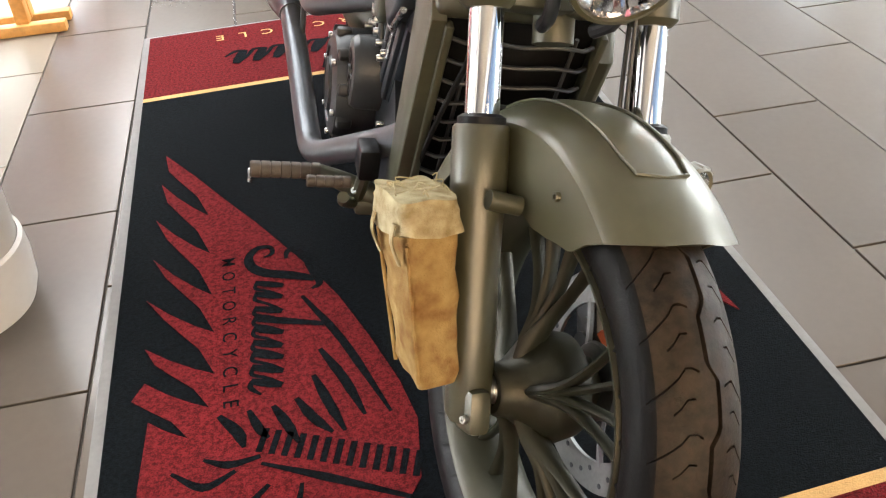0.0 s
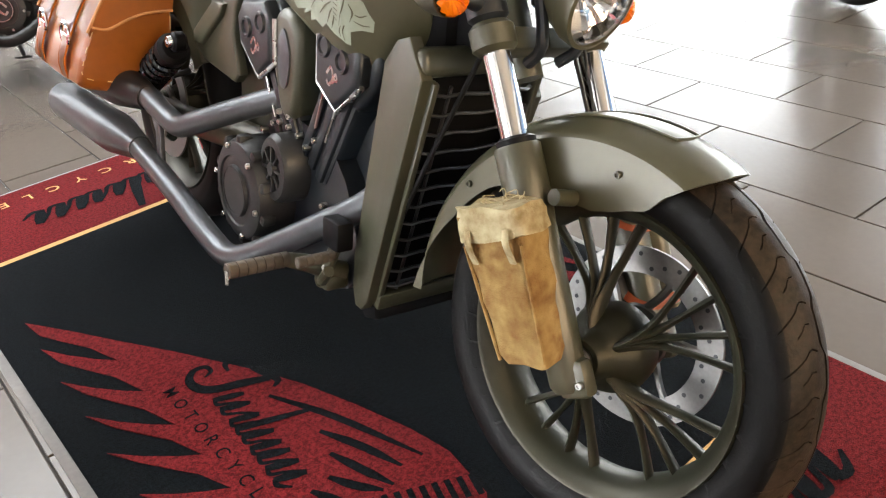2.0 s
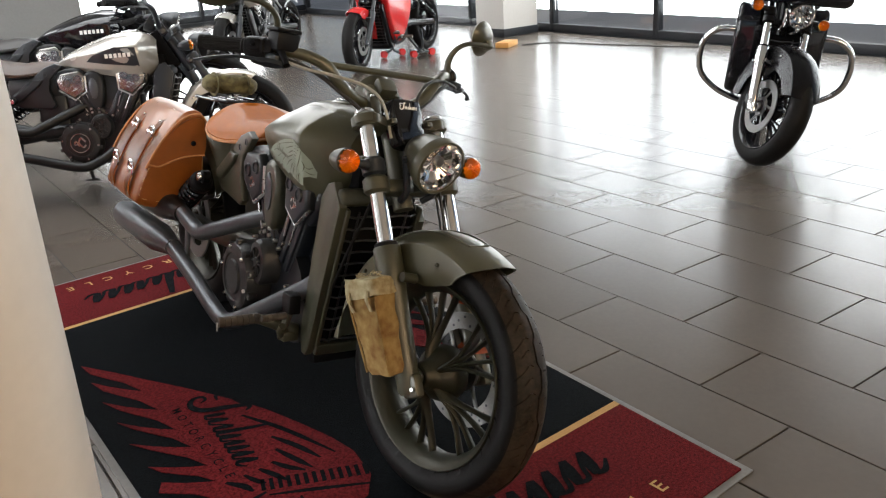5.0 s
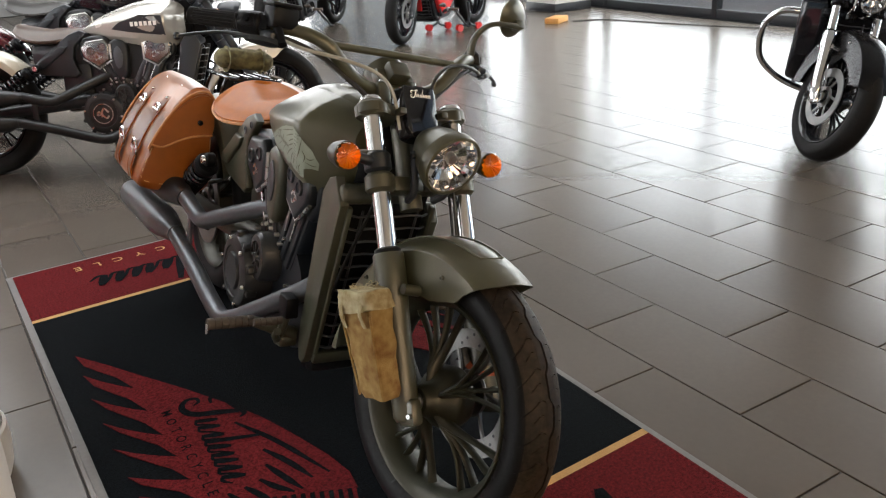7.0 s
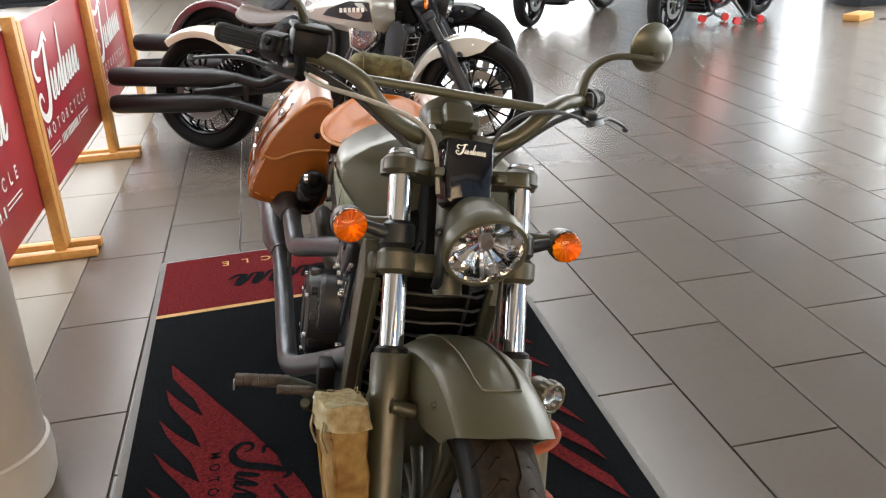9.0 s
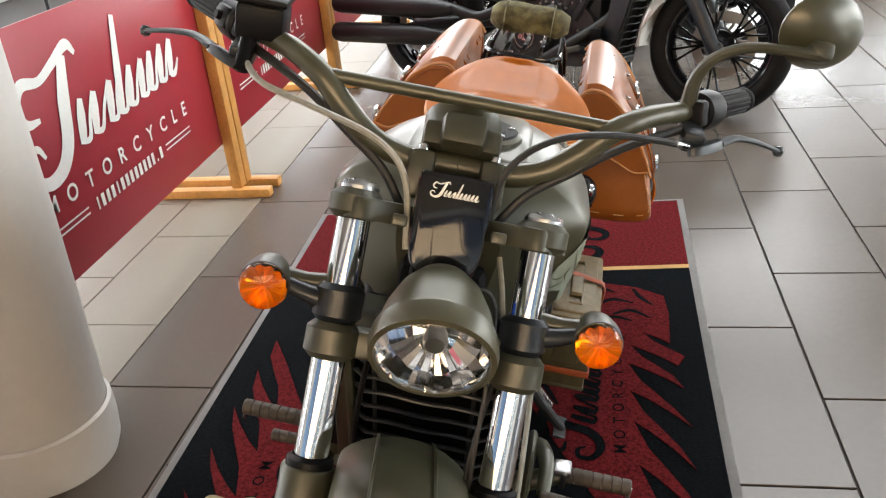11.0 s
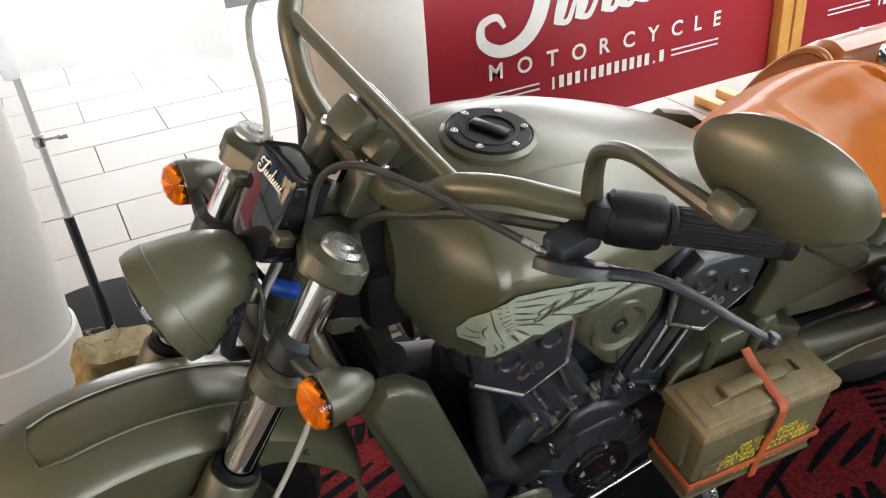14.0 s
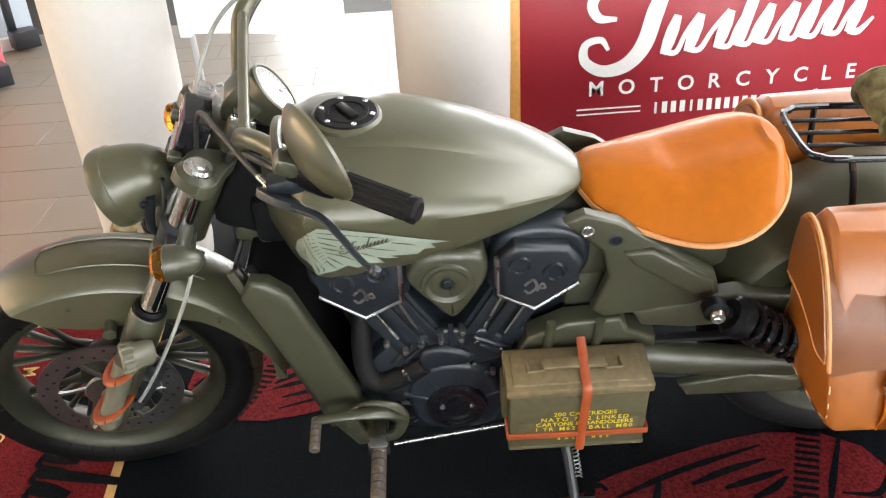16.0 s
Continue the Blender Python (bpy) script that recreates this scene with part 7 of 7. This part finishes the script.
for body, dz, size, wide in (("200 CARTRIDGES", 0.027, 0.0150, 0.115), ("NATO 7.62 LINKED", 0.0125, 0.0150, 0.160), ("CARTONS IN BANDOLEERS", -0.001, 0.0145, 0.178), ("1 TR M62   BALL M80", -0.0145, 0.0145, 0.178), ("BALL M80", -0.044, 0.0095, 0.095)):
    letters("stencil_letter", body, size, wide, YELLOW, ammo, face @ Matrix.Translation((0.012, dz, 0.0)), 0.012, "yellow stencilled letter")
strap = thing("luggage_strap", BIKE, "orange rubber strap around the ammunition box", "strap")
bm = BM()
tube(bm, [(bx - 0.045, by + 0.012, bz + 0.128), (bx - 0.02, by + 0.012, bz + 0.117), (bx + 0.03, by + 0.010, bz + 0.108), (bx + 0.0575, by + 0.010, bz + 0.092), (bx + 0.0515, by + 0.008, bz), (bx + 0.0515, by + 0.006, bz - 0.076)], 0.0085, 8, 5, flat=0.28)
part("upright_band", bm, STRAP, strap)
bm = BM()
rbox(bm, (0.004, 0.262, 0.014), Matrix.Translation((bx + 0.0505, by, bz - 0.030)), 0.0015)
rbox(bm, (0.10, 0.004, 0.014), Matrix.Translation((bx, by - 0.1295, bz - 0.030)), 0.0015)
rbox(bm, (0.10, 0.004, 0.014), Matrix.Translation((bx, by + 0.1295, bz - 0.030)), 0.0015)
part("level_band", bm, STRAP, strap)

# ---------------------------------------------------------------- angled torch on the left fork leg
torch = thing("torch", BIKE, "pale olive right-angle torch held to the fork by orange straps", "torch")
bm = BM()
t0, t1 = V((0.165, 0.050, 0.335)), V((0.172, 0.128, 0.495))
rod(bm, t0, t1, 0.020, 24)
collar(bm, t0 - (t1 - t0).normalized() * 0.02, t0 + (t1 - t0).normalized() * 0.02, 0.0225)
part("barrel", bm, TORCH, torch)
hd = V((0.42, -0.90, 0.10)).normalized()
hm = Matrix.Translation(V((0.182, 0.158, 0.518))) @ hd.to_track_quat("Z", "Y").to_matrix().to_4x4()
bm = BM()
fluted(bm, [(0.0, -0.032), (0.018, -0.030), (0.024, -0.02), (0.025, 0.0), (0.028, 0.006), (0.028, 0.008), (0.028, 0.025), (0.028, 0.026), (0.025, 0.029), (0.022, 0.026)], 14, 0.002, hm, 0.007, 0.0255)
head = part("head", bm, TORCH, torch, "ribbed lamp head")
bm = BM()
lathe(bm, [(0.024, 0.025), (0.018, 0.028), (0.0, 0.0295)], 24, hm)
part("lens", bm, CLEAR, head).visible_shadow = False
bm = BM()
lathe(bm, [(0.023, 0.024), (0.012, 0.008), (0.0, 0.005)], 24, hm)
part("reflector", bm, CHROME, head)
for c in (0.12, 0.80):
    p = t0 + (t1 - t0) * c
    bm = BM()
    ring = []
    for k in range(25):
        a = 2 * math.pi * k / 24
        q = p + V((-0.024, 0.0, 0.0)) + V((0.055 * math.cos(a), 0.035 * math.sin(a), 0.008 * math.cos(a) + (0.012 * math.sin(a))))
        ring.append(q)
    tube(bm, ring, 0.0095, 6, flat=0.3)
    part("strap", bm, STRAP, torch, "orange leather strap")

# ---------------------------------------------------------------- canvas roll on the rack
rollm = BIKE @ Matrix.Translation((0.0, 1.50, 0.832)) @ Matrix.Rotation(radians(90), 4, "Y")
roll = thing("canvas_roll", rollm, "rolled green canvas bundle on the luggage rack", "bedroll")
bm = BM()
rings = []
for k in range(17):
    z = -0.095 + 0.19 * k / 16
    e = 1 - 0.45 * max(0, abs(z) - 0.075) / 0.02
    ring = []
    for j in range(26):
        a = 2 * math.pi * j / 26
        r = (0.040 + 0.010 * noise.noise(V((math.cos(a) * 1.6, math.sin(a) * 1.6, z * 22))) + 0.004 * noise.noise(V((math.cos(a) * 6, math.sin(a) * 6, z * 70)))) * e
        ring.append(V((r * 0.85 * math.cos(a), r * 1.15 * math.sin(a), z)))
    rings.append(ring)
loft(bm, rings)
part("cloth", bm, CANVAS_GREEN, roll, "", None, 60)
for z in (-0.06, 0.055):
    bm = BM()
    tube(bm, [(0.0365 * math.cos(a * 0.2618), 0.049 * math.sin(a * 0.2618), z) for a in range(25)], 0.007, 6, flat=0.25)
    part("tie", bm, CANVAS_GREEN, roll, "canvas tie")


# ---------------------------------------------------------------- floor tiles
def tile_mesh(sx, sy):
    bm = BM()
    rbox(bm, (sx, sy, 0.010), None, 0.0012, 1)
    me = bpy.data.meshes.new("tile")
    bm.to_mesh(me)
    bm.free()
    return me


TW, TL, JOINT = 0.30, 0.60, 0.0055
me_d, me_b = tile_mesh(TW - JOINT, TL - JOINT), tile_mesh(TW - 0.0035, TL - 0.0035)
me_d.materials.append(TILE)
me_b.materials.append(TILE_BEIGE)
rest = {True: BM(), False: BM()}
for i in range(-17, 20):
    cx = 1.408 + TW * (i + 0.5)
    for j in range(-11, 23):
        cy = (0.08 if i % 2 == 0 else 0.385) + TL * (j + 0.5) - 0.6
        if not (X0 < cx < X1 and Y0 < cy < Y1):
            continue
        beige = cx < -0.392
        if -2.2 < cx < 3.2 and -2.6 < cy < 4.6:
            ob = new("tile", me_b if beige else me_d)
            ob.location = (cx, cy, -0.005 + random.uniform(-0.0003, 0.0003))
            ob.parent = floor
            ob.matrix_parent_inverse = floor.matrix_basis.inverted()
        else:
            rbox(rest[beige], (TW - (0.0035 if beige else JOINT), TL - (0.0035 if beige else JOINT), 0.010), Matrix.Translation((cx, cy, -0.005)))
for beige, bm in rest.items():
    ob = part("floor_tiles", bm, TILE_BEIGE if beige else TILE, None, kind="stuff")
    ob.parent = floor
    ob.matrix_parent_inverse = floor.matrix_basis.inverted()
